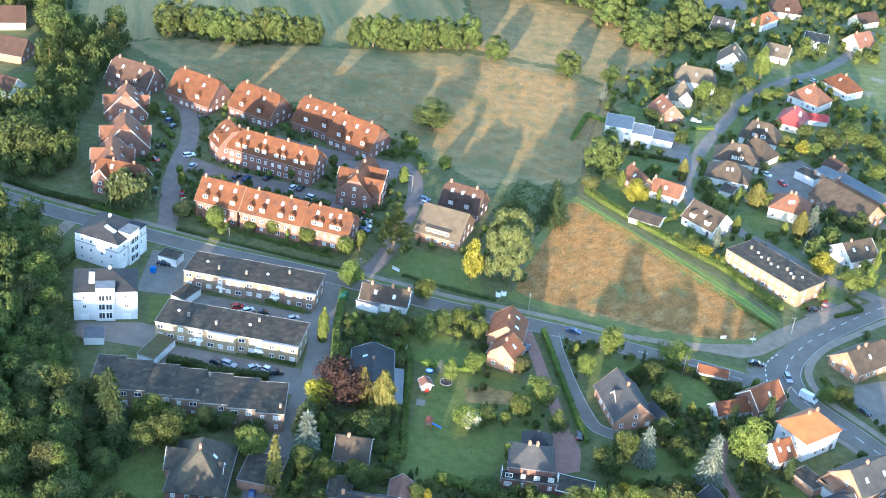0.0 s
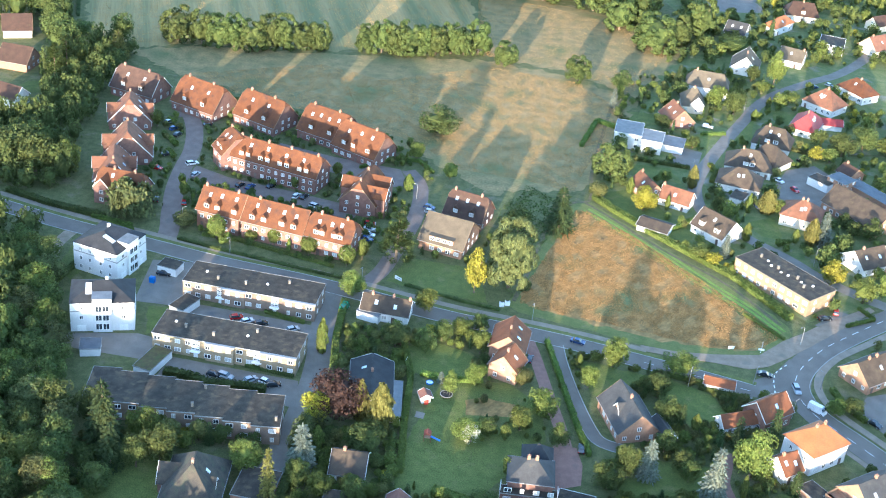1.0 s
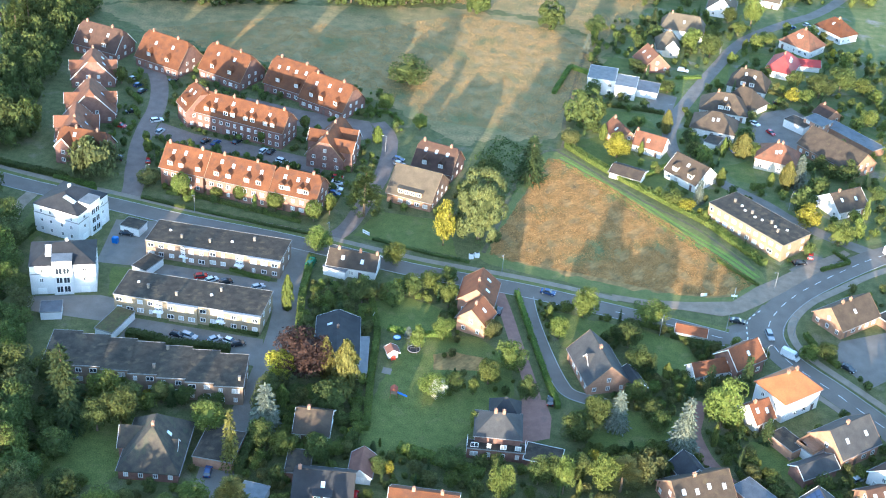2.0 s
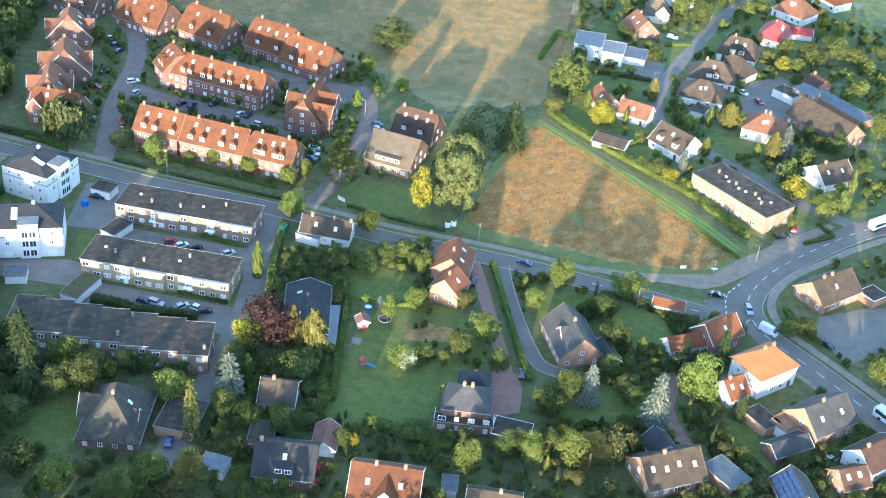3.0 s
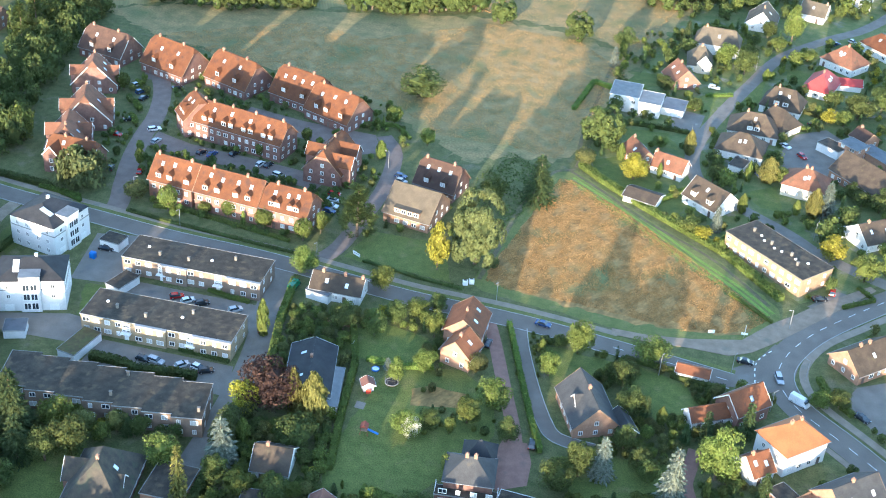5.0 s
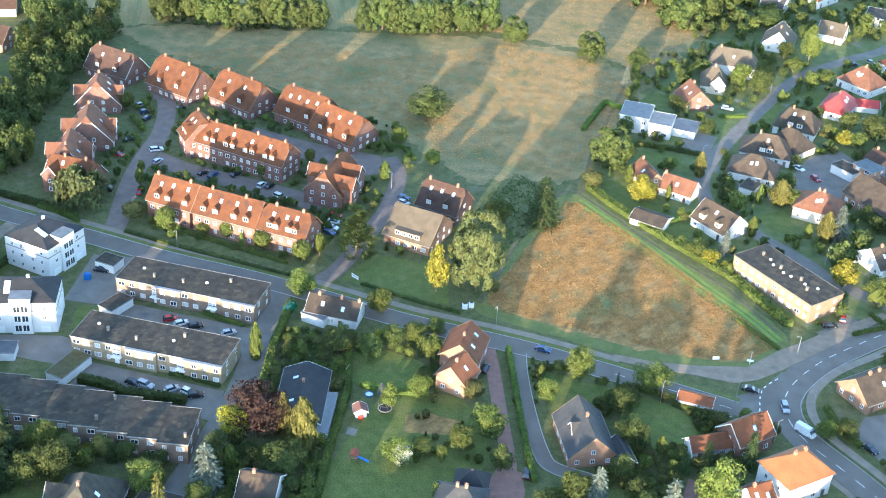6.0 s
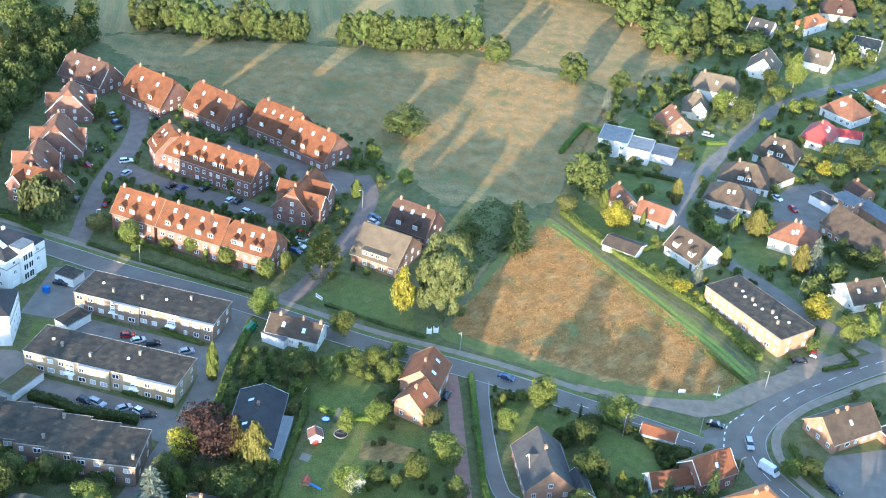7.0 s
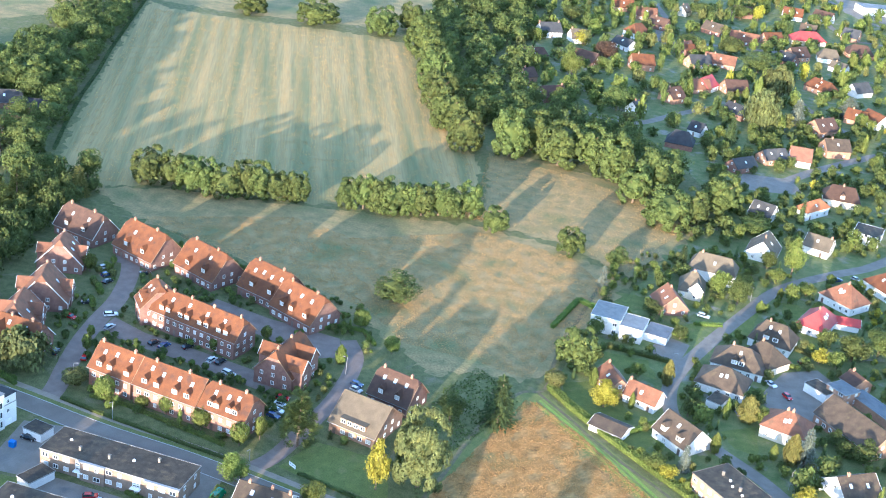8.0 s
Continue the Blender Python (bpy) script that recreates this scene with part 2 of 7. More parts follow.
def mesh_of(name, bm, *mats):
    me = bpy.data.meshes.new(name)
    bm.to_mesh(me)
    bm.free()
    for k in mats:
        me.materials.append(k)
    return me


def child(name, me, parent, m, label=""):
    ob = new(name, me)
    ob.parent = parent
    ob.matrix_basis = m
    if label:
        ob["label"] = label
    return ob


def frame_mesh(w, h, dark=False):
    def build():
        bm = bmesh.new()
        t = 0.13
        xs = [-w / 2, -w / 2 + t, -0.06, 0.06, w / 2 - t, w / 2] if w > 0.9 else [-w / 2, -w / 2 + t, w / 2 - t, w / 2]
        zs = [0, t, h - t, h]
        g = [[[bm.verts.new((x, y, z)) for z in zs] for x in xs] for y in (-0.06, 0.03)]
        solid = lambda i, j: 0 <= i < len(xs) - 1 and 0 <= j < 3 and not (j == 1 and i % 2 == 1)
        for i in range(len(xs) - 1):
            for j in range(3):
                if not solid(i, j):
                    continue
                bm.faces.new((g[0][i][j], g[0][i + 1][j], g[0][i + 1][j + 1], g[0][i][j + 1]))
                for di, dj, p, q in ((-1, 0, (i, j + 1), (i, j)), (1, 0, (i + 1, j), (i + 1, j + 1)), (0, -1, (i, j), (i + 1, j)), (0, 1, (i + 1, j + 1), (i, j + 1))):
                    if not solid(i + di, j + dj):
                        bm.faces.new((g[0][q[0]][q[1]], g[0][p[0]][p[1]], g[1][p[0]][p[1]], g[1][q[0]][q[1]]))
        return mesh_of("window", bm, M_SLATE if dark else M_PAINT)
    return shared(("frame", round(w, 2), round(h, 2), dark), build)


def loft(rings):
    """One closed shape through rectangles (x0, x1, y0, y1, z), bottom to top."""
    bm = bmesh.new()
    rows = [[bm.verts.new(p) for p in ((a, c, z), (b, c, z), (b, d, z), (a, d, z))] for a, b, c, d, z in rings]
    bm.faces.new(rows[0][::-1])
    bm.faces.new(rows[-1])
    for r, s in zip(rows[:-1], rows[1:]):
        for i in range(4):
            bm.faces.new((r[i], r[(i + 1) % 4], s[(i + 1) % 4], s[i]))
    return bm


def chimney_shape(x, y, hx, hy, z0, z1):
    r = lambda k, z: (x - hx - k, x + hx + k, y - hy - k, y + hy + k, z)
    return loft([r(0, z0), r(0, z1), r(0.08, z1 + 0.01), r(0.08, z1 + 0.12), r(-0.1, z1 + 0.16)])


def pane_mesh(w, h, mat):
    return shared(("pane", round(w, 2), round(h, 2), mat.name), lambda: mesh_of("pane", box(-w / 2 + 0.12, w / 2 - 0.12, -0.02, 0.0, 0.12, h - 0.12), mat))


def window(parent, m, w, h, blind=False, dark=False):
    f = child("window", frame_mesh(w, h, dark), parent, m)
    child("pane", pane_mesh(w, h, M_BLIND_GLARE if blind else M_GLASS), f, Matrix.Identity(4))
    return f


rng = random.Random(7)
KEEP_OUT = []  # paved plots where nothing grows
FOOT = []      # footprints of buildings: x, y, angle, half length, half width


def facade(parent, xa, xb, y, rz, cx, cy, storeys, z0=0.9, step=2.7, spacing=2.6, wh=1.35, door=True, dark=False):
    """Rows of windows and a door along one wall. xa..xb runs along the wall; rz turns it about the house's middle."""
    n = max(1, int((xb - xa) / spacing))
    turn = pose(0, 0, 0, 0, 0, rz)
    d = rng.randrange(n) if door else -1
    for s in range(storeys):
        for i in range(n):
            u = xa + (i + 0.5) * (xb - xa) / n
            if s == 0 and i == d:
                me = shared("door_leaf", lambda: mesh_of("door", box(-0.5, 0.5, -0.05, 0.03, 0.02, 2.08), M_DOOR))
                child("door", me, parent, turn @ pose(u, y, 0.0))
                continue
            w = rng.choice((1.0, 1.3, 1.3, 1.6))
            window(parent, turn @ pose(u, y, z0 + s * step), w, wh, rng.random() < 0.4, dark)


def house(x, y, rot, L, W, E, H, roof, wall, dormers=0, sky=0, chim=(), half=0.0, hip=0.0, storeys=1, band=0, solar=0, cross=(), label="", verge=True, detail=True):
    inset = hip * W / 2
    if hip:
        L = L + 2 * inset * (1.0 if hip >= 0.9 else 0.6)
    zb = H - half if half else (E if hip else H)
    rise = half if half else (H - E)
    ins = (half * (W / 2) / (H - E) * 0.8) if half else inset
    words = {"orange": "orange clay tile", "orangeb": "faded clay tile", "clay": "warm red clay tile", "bright": "bright orange tile", "red": "red tile", "darkred": "dark red tile", "brown": "brown tile", "rust": "rust-brown tile", "umber": "dark umber tile", "taupe": "weathered taupe tile", "gray": "grey tile", "anthracite": "anthracite tile", "thatch": "old thatched"}[roof]
    wwords = {"brick": "dark brick", "brickl": "light orange brick", "brickm": "red brick", "white": "white rendered", "cream": "cream rendered", "yellow": "yellow brick", "taupe": "grey-brown brick"}[wall]
    shape = "hipped" if hip else ("half-hipped" if half else "gabled")
    kind = "garage" if H < 5.0 and L < 12 else ("terraced house" if storeys == 2 and dormers > 2 else "house")
    e = thing(kind.replace(" ", "_"), x, y, 0, rot, label or f"{wwords} {kind} with a {shape} {words} roof", kind)
    FOOT.append((x, y, math.radians(rot), L / 2, W / 2))
    ov = 0.45
    hl, hw = L / 2 - ov, W / 2 - ov

    def at(z):
        return W / 2 * (H - z) / (H - E)
    wz = H - (hw / (W / 2)) * (H - E) - 0.22
    top = max(zb - 0.25, wz)
    wt = min(hw, max(0.05, at(top + 0.25)))
    prof = [(-hw, -0.3), (hw, -0.3), (hw, wz), (wt, top), (-wt, top), (-hw, wz)] if top > wz + 0.05 else [(-hw, -0.3), (hw, -0.3), (hw, wz), (-hw, wz)]
    part("wall", prism(prof, (-hl, hl)), WALL[wall], e)
    # roof shell
    bm = bmesh.new()
    r = L / 2 - ins
    V = lambda *p: bm.verts.new(p)
    R0, R1 = V(-r, 0, H), V(r, 0, H)
    c = {}
    for sx in (-1, 1):
        for sy in (-1, 1):
            c[sx, sy] = V(sx * L / 2, sy * W / 2, E)
    v = c
    if half:
        v = {k: V(k[0] * L / 2, k[1] * at(zb), zb) for k in c}
    for sy in (-1, 1):
        ring = [c[-1, sy], c[1, sy]]
        if half:
            ring.append(v[1, sy])
        ring += [R1, R0]
        if half:
            ring.append(v[-1, sy])
        bm.faces.new(ring if sy < 0 else ring[::-1])
    if hip or half:
        bm.faces.new((v[1, -1], v[1, 1], R1))
        bm.faces.new((v[-1, 1], v[-1, -1], R0))
    bmesh.ops.recalc_face_normals(bm, faces=bm.faces)
    if sum(f.normal.z for f in bm.faces) < 0:
        bmesh.ops.reverse_faces(bm, faces=bm.faces)
    bmesh.ops.solidify(bm, geom=list(bm.faces), thickness=0.3 if roof == "thatch" else 0.16)
    part("roof", bm, ROOF[roof], e)
    part("ridge_cap", box(-r, r, -0.16, 0.16, H - 0.06, H + 0.09), ROOF[roof], e)
    ang = math.degrees(math.atan2(H - E, W / 2))
    up = lambda u, z, side, lift=0.0: pose(u, side * at(z), z, (-side) * ang, 0, 0) @ pose(0, 0, lift)
    if verge and not hip and y < 620:
        for sx in (-1, 1):
            for sy in (-1, 1):
                top_z = zb
                y0, y1, z0, z1 = at(E) * sy, at(top_z) * sy, E, top_z
                bv = bmesh.new()
                q = [(y0, z0 - 0.26), (y1, z1 - 0.26), (y1, z1 + 0.05), (y0, z0 + 0.05)]
                a = [bv.verts.new((sx * (L / 2 + 0.004), p, z)) for p, z in q]
                b = [bv.verts.new((sx * (L / 2 + 0.07), p, z)) for p, z in q]
                bv.faces.new(a)
                bv.faces.new(b[::-1])
                for i in range(4):
                    bv.faces.new((a[i], a[(i + 1) % 4], b[(i + 1) % 4], b[i]))
                bmesh.ops.recalc_face_normals(bv, faces=bv.faces)
                part("verge_board", bv, M_PAINT if wall == "white" or (wall == "brick" and (y < 300 or x < -110)) else M_WOOD, e)
    for sy in (-1, 1) if y < 620 else ():
        part("gutter", prism([(sy * (W / 2 + 0.01), E - 0.16), (sy * (W / 2 + 0.13), E - 0.16), (sy * (W / 2 + 0.15), E - 0.03), (sy * (W / 2 + 0.01), E - 0.03)], (-L / 2, L / 2)), M_ZINC, e)
    for u in chim:
        cx = -r + u * 2 * r
        ch = part("chimney", chimney_shape(cx, 0, 0.36, 0.30, H - 1.3, H + 0.75), M_CHIM, e)
        bm = bmesh.new()
        bmesh.ops.create_cone(bm, cap_ends=True, segments=10, radius1=0.17, radius2=0.13, depth=0.4, matrix=Matrix.Translation((cx, 0, H + 1.05)))
        part("chimney_pot", bm, M_CHIM, ch)
    # skylights on the front slope, some behind
    slope = H - E
    for i in range(sky):
        u = (-0.5 + (i + 0.5) / sky) * 2 * r * 0.86 + rng.uniform(-0.4, 0.4)
        zz = E + slope * (0.68 if dormers else 0.55) + rng.uniform(-0.3, 0.3)
        me = shared("skylight_frame", lambda: mesh_of("skylight", box(-0.54, 0.54, -0.78, 0.78, -0.05, 0.1), M_SLATE))
        s = child("skylight", me, e, up(u, zz, -1))
        me = shared("skylight_pane", lambda: mesh_of("pane", box(-0.46, 0.46, -0.7, 0.7, 0.1, 0.125), M_SKYLIGHT))
        child("pane", me, s, Matrix.Identity(4))
    # gabled dormers on the front slope
    for i in range(dormers):
        u = (-0.5 + (i + 0.5) / dormers) * 2 * (r - 0.6)
        if dormers >= 3:
            u += 0.55 * (1 if i % 2 == 0 else -1)
        dw, dh = 2.0, 1.7
        zf = E + slope * 0.16
        yf = -at(zf) + 0.05
        bm = bmesh.new()
        zt = zf + dh
        depth = max(1.2, (zt + 0.8 - zf) / max(0.2, slope / (W / 2)))
        box_into(bm, u - dw / 2, u + dw / 2, yf, yf + depth, zf - 0.3, zt)
        dm = part("dormer", bm, ROOF[roof] if wall == "brick" else WALL[wall], e)
        bm = bmesh.new()
        pr = [(u - dw / 2 - 0.22, zt - 0.1), (u, zt + 1.15), (u + dw / 2 + 0.22, zt - 0.1)]
        a = [bm.verts.new((p, yf - 0.2, z)) for p, z in pr]
        b = [bm.verts.new((p, yf + depth, z)) for p, z in pr]
        bm.faces.new(a)
        bm.faces.new(b[::-1])
        for k in range(3):
            bm.faces.new((a[k], b[k], b[(k + 1) % 3], a[(k + 1) % 3]))
        bmesh.ops.recalc_face_normals(bm, faces=bm.faces)
        part("dormer_roof", bm, ROOF[roof], dm)
        child("window", frame_mesh(1.6, 1.4), dm, pose(u, yf - 0.02, zf + 0.1))
        # two panes in three are coloured pale for the sky and sun they reflect
        child("pane", pane_mesh(1.6, 1.4, M_BLIND_GLARE if (i * 5 + int(abs(x))) % 3 else M_GLASS), dm, pose(u, yf - 0.03, zf + 0.1))
    if band:
        zf = E + 0.5
        yf = -at(zf) + 0.3
        bw = min(L * 0.62, band * 2.1)
        dm = part("shed_dormer", box(-bw / 2, bw / 2, yf, yf + 3.2, zf - 0.4, zf + 1.75), WALL[wall], e)
        part("dormer_roof", loft([(-bw / 2 - 0.2, bw / 2 + 0.2, yf - 0.25, yf + 3.4, zf + 1.75), (-bw / 2 - 0.2, bw / 2 + 0.2, yf - 0.25, yf + 3.6, zf + 1.9)]), ROOF[roof], dm)
        for i in range(band):
            u = -bw / 2 + (i + 0.5) * bw / band
            child("window", frame_mesh(1.5, 1.3), dm, pose(u, yf - 0.01, zf + 0.2))
            child("pane", pane_mesh(1.5, 1.3, M_GLASS), dm, pose(u, yf - 0.012, zf + 0.2))
    for u, side, w, out, hc in cross:
        # a gable at right angles to the ridge
        yo = side * (W / 2 + out)
        ec = max(E, hc - w / 2 * 1.05)
        bc = prism([(u - w / 2 + 0.35, -0.3), (u + w / 2 - 0.35, -0.3), (u + w / 2 - 0.35, ec), (u, hc - 0.3), (u - w / 2 + 0.35, ec)], (0.0, W / 2 + out - 0.35))
        bmesh.ops.transform(bc, matrix=Matrix(((0, 1, 0, 0), (side, 0, 0, 0), (0, 0, 1, 0), (0, 0, 0, 1))), verts=bc.verts)
        bmesh.ops.recalc_face_normals(bc, faces=bc.faces)
        cg = part("cross_gable", bc, WALL[wall], e)
        bc = bmesh.new()
        lo = ec - 0.2
        q = [bc.verts.new(p) for p in ((u - w / 2, yo, lo), (u, yo, hc), (u + w / 2, yo, lo), (u - w / 2, 0, lo), (u, 0, hc), (u + w / 2, 0, lo))]
        bc.faces.new((q[0], q[1], q[4], q[3]))
        bc.faces.new((q[1], q[2], q[5], q[4]))
        bmesh.ops.recalc_face_normals(bc, faces=bc.faces)
        if sum(f.normal.z for f in bc.faces) < 0:
            bmesh.ops.reverse_faces(bc, faces=bc.faces)
        bmesh.ops.solidify(bc, geom=list(bc.faces), thickness=0.16)
        part("gable_roof", bc, ROOF[roof], cg)
        if y < 620:
            for sx in (-1, 1):
                ends = [(u + sx * w / 2, lo), (u, hc)]
                bv = bmesh.new()
                q = [(ends[0][0], ends[0][1] - 0.24), (ends[1][0], ends[1][1] - 0.24), (ends[1][0], ends[1][1] + 0.05), (ends[0][0], ends[0][1] + 0.05)]
                fa = [bv.verts.new((p, yo + side * 0.004, zz)) for p, zz in q]
                fb = [bv.verts.new((p, yo + side * 0.08, zz)) for p, zz in q]
                bv.faces.new(fa)
                bv.faces.new(fb[::-1])
                for i in range(4):
                    bv.faces.new((fa[i], fa[(i + 1) % 4], fb[(i + 1) % 4], fb[i]))
                bmesh.ops.recalc_face_normals(bv, faces=bv.faces)
                part("verge_board", bv, M_PAINT, cg, "white edge board")
        for k in range(max(1, int(ec / 2.7))):
            child("window", frame_mesh(1.3, 1.35), cg, pose(u, side * (W / 2 + out - 0.34), 0.9 + 2.7 * k, 0, 0, 0 if side < 0 else 180))
            child("pane", pane_mesh(1.3, 1.35, M_GLASS), cg, pose(u, side * (W / 2 + out - 0.34), 0.9 + 2.7 * k, 0, 0, 0 if side < 0 else 180))
    if solar:
        for i in range(5):
            for j in range(4):
                u = -L * 0.42 + (i + 0.5) * L * 0.84 / 5
                zz = E + slope * (0.12 + 0.2 * j + 0.1)
                pm = shared(("solar", L), lambda: mesh_of("solar_panel", box(-L * 0.08, L * 0.08, -0.72, 0.72, 0.02, 0.07), M_SOLAR))
                child("solar_panel", pm, e, up(u, zz, -1, 0.03), "dark blue photovoltaic panel")
    if detail and kind != "garage":
        two = storeys
        facade(e, -hl + 0.4, hl - 0.4, -hw - 0.01, 0, 0, 0, two, spacing=2.6 if y < 560 else 4.2)
        if y < 330:
            facade(e, -hl + 0.4, hl - 0.4, -hw - 0.01, 180, 0, 0, 1, door=False)
        rows = 1 + (1 if H - 1.0 > 4.8 and not hip else 0) + (1 if storeys == 2 and H > 9 else 0)
        for s in range(rows):
            width = hw * 2 * (1.0 if s == 0 else (0.9 if storeys == 2 and s == 1 else 0.5))
            k = max(1, int(width / (3.3 if y < 560 else 4.2)))
            for i in range(k):
                u = -width / 2 + (i + 0.5) * width / k
                for rz in (90, -90):
                    window(e, pose(0, 0, 0, 0, 0, rz) @ pose(u, -hl - 0.01, 0.9 + 2.7 * s), 1.1, 1.3, rng.random() < 0.3)
    elif kind == "garage":
        gm = shared("garage_door", lambda: mesh_of("garage_door", box(-1.2, 1.2, -0.06, 0.02, 0.03, 2.1), M_PAINT))
        child("garage_door", gm, e, pose(0, 0, 0, 0, 0, 90) @ pose(0, -hl, 0))
    return e


def flat_block(x, y, rot, L, W, H, wall, name="flat_roofed_house", label="", category="house", bays=(), stairs=(), storeys=2, chimneys=(), vents=(), windows=True, roof=None, coping=None, edges="fblr"):
    e = thing(name, x, y, 0, rot, label, category)
    FOOT.append((x, y, math.radians(rot), L / 2, W / 2))
    part("wall", box(-L / 2, L / 2, -W / 2, W / 2, -0.3, H - 0.25), WALL[wall], e)
    part("roof", box(-L / 2 - (0.1 if "l" in edges else 0.0), L / 2 + (0.1 if "r" in edges else 0.0), -W / 2 - 0.1, W / 2 + 0.1, H - 0.25, H), roof or M_BITUMEN, e)
    o = 0.2
    ol, orr = (o if "l" in edges else 0.0), (o if "r" in edges else 0.0)
    rims = {"f": (-L / 2 - ol, L / 2 + orr, -W / 2 - o, -W / 2 - 0.1), "b": (-L / 2 - ol, L / 2 + orr, W / 2 + 0.1, W / 2 + o), "l": (-L / 2 - o, -L / 2 - 0.1, -W / 2 - 0.1, W / 2 + 0.1), "r": (L / 2 + 0.1, L / 2 + o, -W / 2 - 0.1, W / 2 + 0.1)}
    for side in edges:
        a = rims[side]
        part("roof_edge", box(*a, H - 0.2, H + 0.06), coping or M_ZINC, e, "pale metal roof edge")
    for (u, w, d) in bays:
        part("bay", box(u - w / 2, u + w / 2, -W / 2 - d, -W / 2, -0.3, H - 0.3), WALL[wall], e)
        part("bay_roof", box(u - w / 2 - 0.25, u + w / 2 + 0.25, -W / 2 - d - 0.3, -W / 2 - o - 0.01, H - 0.32, H + 0.1), coping or M_ZINC, e)
    for u, v in chimneys:
        part("chimney", chimney_shape(u, v, 0.3, 0.3, H - 0.1, H + 1.1), M_CONC, e)
    for u, v in vents:
        bm = bmesh.new()
        bmesh.ops.create_cone(bm, cap_ends=True, segments=12, radius1=0.45, radius2=0.35, depth=0.35, matrix=Matrix.Translation((u, v, H + 0.17)))
        part("roof_light", bm, M_PAINT, e, "white domed roof light")
    if windows:
        n = max(2, int(L / 2.9))
        for s in range(storeys):
            for i in range(n):
                u = -L / 2 + (i + 0.5) * L / n
                if any(abs(u - q) < 1.9 for q in stairs):
                    continue
                d = max([b[2] for b in bays if abs(u - b[0]) < b[1] / 2] or [0.0])
                window(e, pose(u, -W / 2 - d - 0.01, 0.9 + 2.75 * s), rng.choice((1.0, 1.5, 1.9)), 1.35, rng.random() < 0.45)
            for v in (-W / 4, W / 4):
                window(e, pose(L / 2 + 0.01, v, 0.9 + 2.75 * s, 0, 0, 90), 1.1, 1.3, rng.random() < 0.4)
                window(e, pose(-L / 2 - 0.01, v, 0.9 + 2.75 * s, 0, 0, -90), 1.1, 1.3, rng.random() < 0.4)
        for u in stairs:
            d = max([b[2] for b in bays if abs(u - b[0]) < b[1] / 2] or [0.0])
            for k in range(4):
                window(e, pose(u, -W / 2 - d - 0.02, 2.5 + k * 0.72), 2.2, 0.62, k % 2 == 1)
            part("canopy", box(u - 1.4, u + 1.4, -W / 2 - d - 1.2, -W / 2 - d, 2.2, 2.35), M_PAINT, e, "white entrance canopy")
            part("door", box(u - 0.6, u + 0.6, -W / 2 - d - 0.06, -W / 2 - d, 0.02, 2.1), M_PAINT, e)
    return e


# ---------- ground, roads ----------
def patch(name, pts, z, material, label, category, kind="structure", thick=0.0, rough=0.0):
    bm = bmesh.new()
    if rough:
        soft = []
        for i, p in enumerate(pts):
            q = pts[(i + 1) % len(pts)]
            d = math.hypot(q[0] - p[0], q[1] - p[1])
            for k in range(max(1, int(d / 1.5))):
                t = k * 1.5 / d
                x, y = p[0] + (q[0] - p[0]) * t, p[1] + (q[1] - p[1]) * t
                soft.append((x + rough * noise.noise((x * 0.3, y * 0.3, 1)), y + rough * noise.noise((x * 0.3, y * 0.3, 9))))
        pts = soft
    n = len(pts)
    vs, _, fs, *_ = delaunay_2d_cdt([Vector(p) for p in pts], [(k, (k + 1) % n) for k in range(n)], [list(range(n))], 1, 0.001)
    made = [bm.verts.new((p.x, p.y, z)) for p in vs]
    for tri in fs:
        bm.faces.new([made[k] for k in tri])
    bm.normal_update()
    low = [f for f in bm.faces if f.normal.z < 0]
    if low:
        bmesh.ops.reverse_faces(bm, faces=low)
        bm.normal_update()
    if thick:
        bmesh.ops.solidify(bm, geom=list(bm.faces), thickness=thick)
    if name in ("yard", "driveway", "parking_court", "road_junction"):
        KEEP_OUT.append(pts)
    ob = link_mesh(name, bm, material)
    return tagged(ob, label, category, "", kind)


def smooth(pts, n=6):
    """A soft line through the points."""
    out = []
    for i in range(len(pts) - 1):
        p0, p1, p2, p3 = (np.array(pts[max(0, min(len(pts) - 1, i + k))], float) for k in (-1, 0, 1, 2))
        for k in range(n):
            t = k / n
            out.append(tuple(0.5 * (2 * p1 + (p2 - p0) * t + (2 * p0 - 5 * p1 + 4 * p2 - p3) * t * t + (3 * p1 - p0 - 3 * p2 + p3) * t ** 3)))
    out.append(tuple(map(float, pts[-1])))
    return out


LINES = []


def strip(name, pts, w, z, material, label, category, kerb=False, thick=0.0, keep=True, off=0.0, curve=True):
    line = smooth(pts) if curve else [tuple(map(float, p)) for p in pts]
    q = np.array(line)
    d = np.gradient(q, axis=0)
    d /= np.linalg.norm(d, axis=1, keepdims=True) + 1e-9
    nrm = np.stack([-d[:, 1], d[:, 0]], 1)
    q = q + nrm * off
    if keep:
        LINES.append((q, w / 2))
    bm = bmesh.new()
    a = [bm.verts.new((*(p + n * w / 2), z)) for p, n in zip(q, nrm)]
    b = [bm.verts.new((*(p - n * w / 2), z)) for p, n in zip(q, nrm)]
    for i in range(len(a) - 1):
        bm.faces.new((b[i], b[i + 1], a[i + 1], a[i]))
    bm.normal_update()
    if thick:
        bmesh.ops.solidify(bm, geom=list(bm.faces), thickness=thick)
    return tagged(link_mesh(name, bm, material), label, category, "", "structure")

M_SOLAR = glass("solar_cell", (0.02, 0.035, 0.09), 0.15)

bm = bmesh.new()
bmesh.ops.create_grid(bm, x_segments=40, y_segments=40, size=2200, matrix=Matrix.Translation((0, 900, 0)))
ground = tagged(link_mesh("ground", bm, M_GROUND), "rough green grass ground under the whole village", "ground", "", "structure")

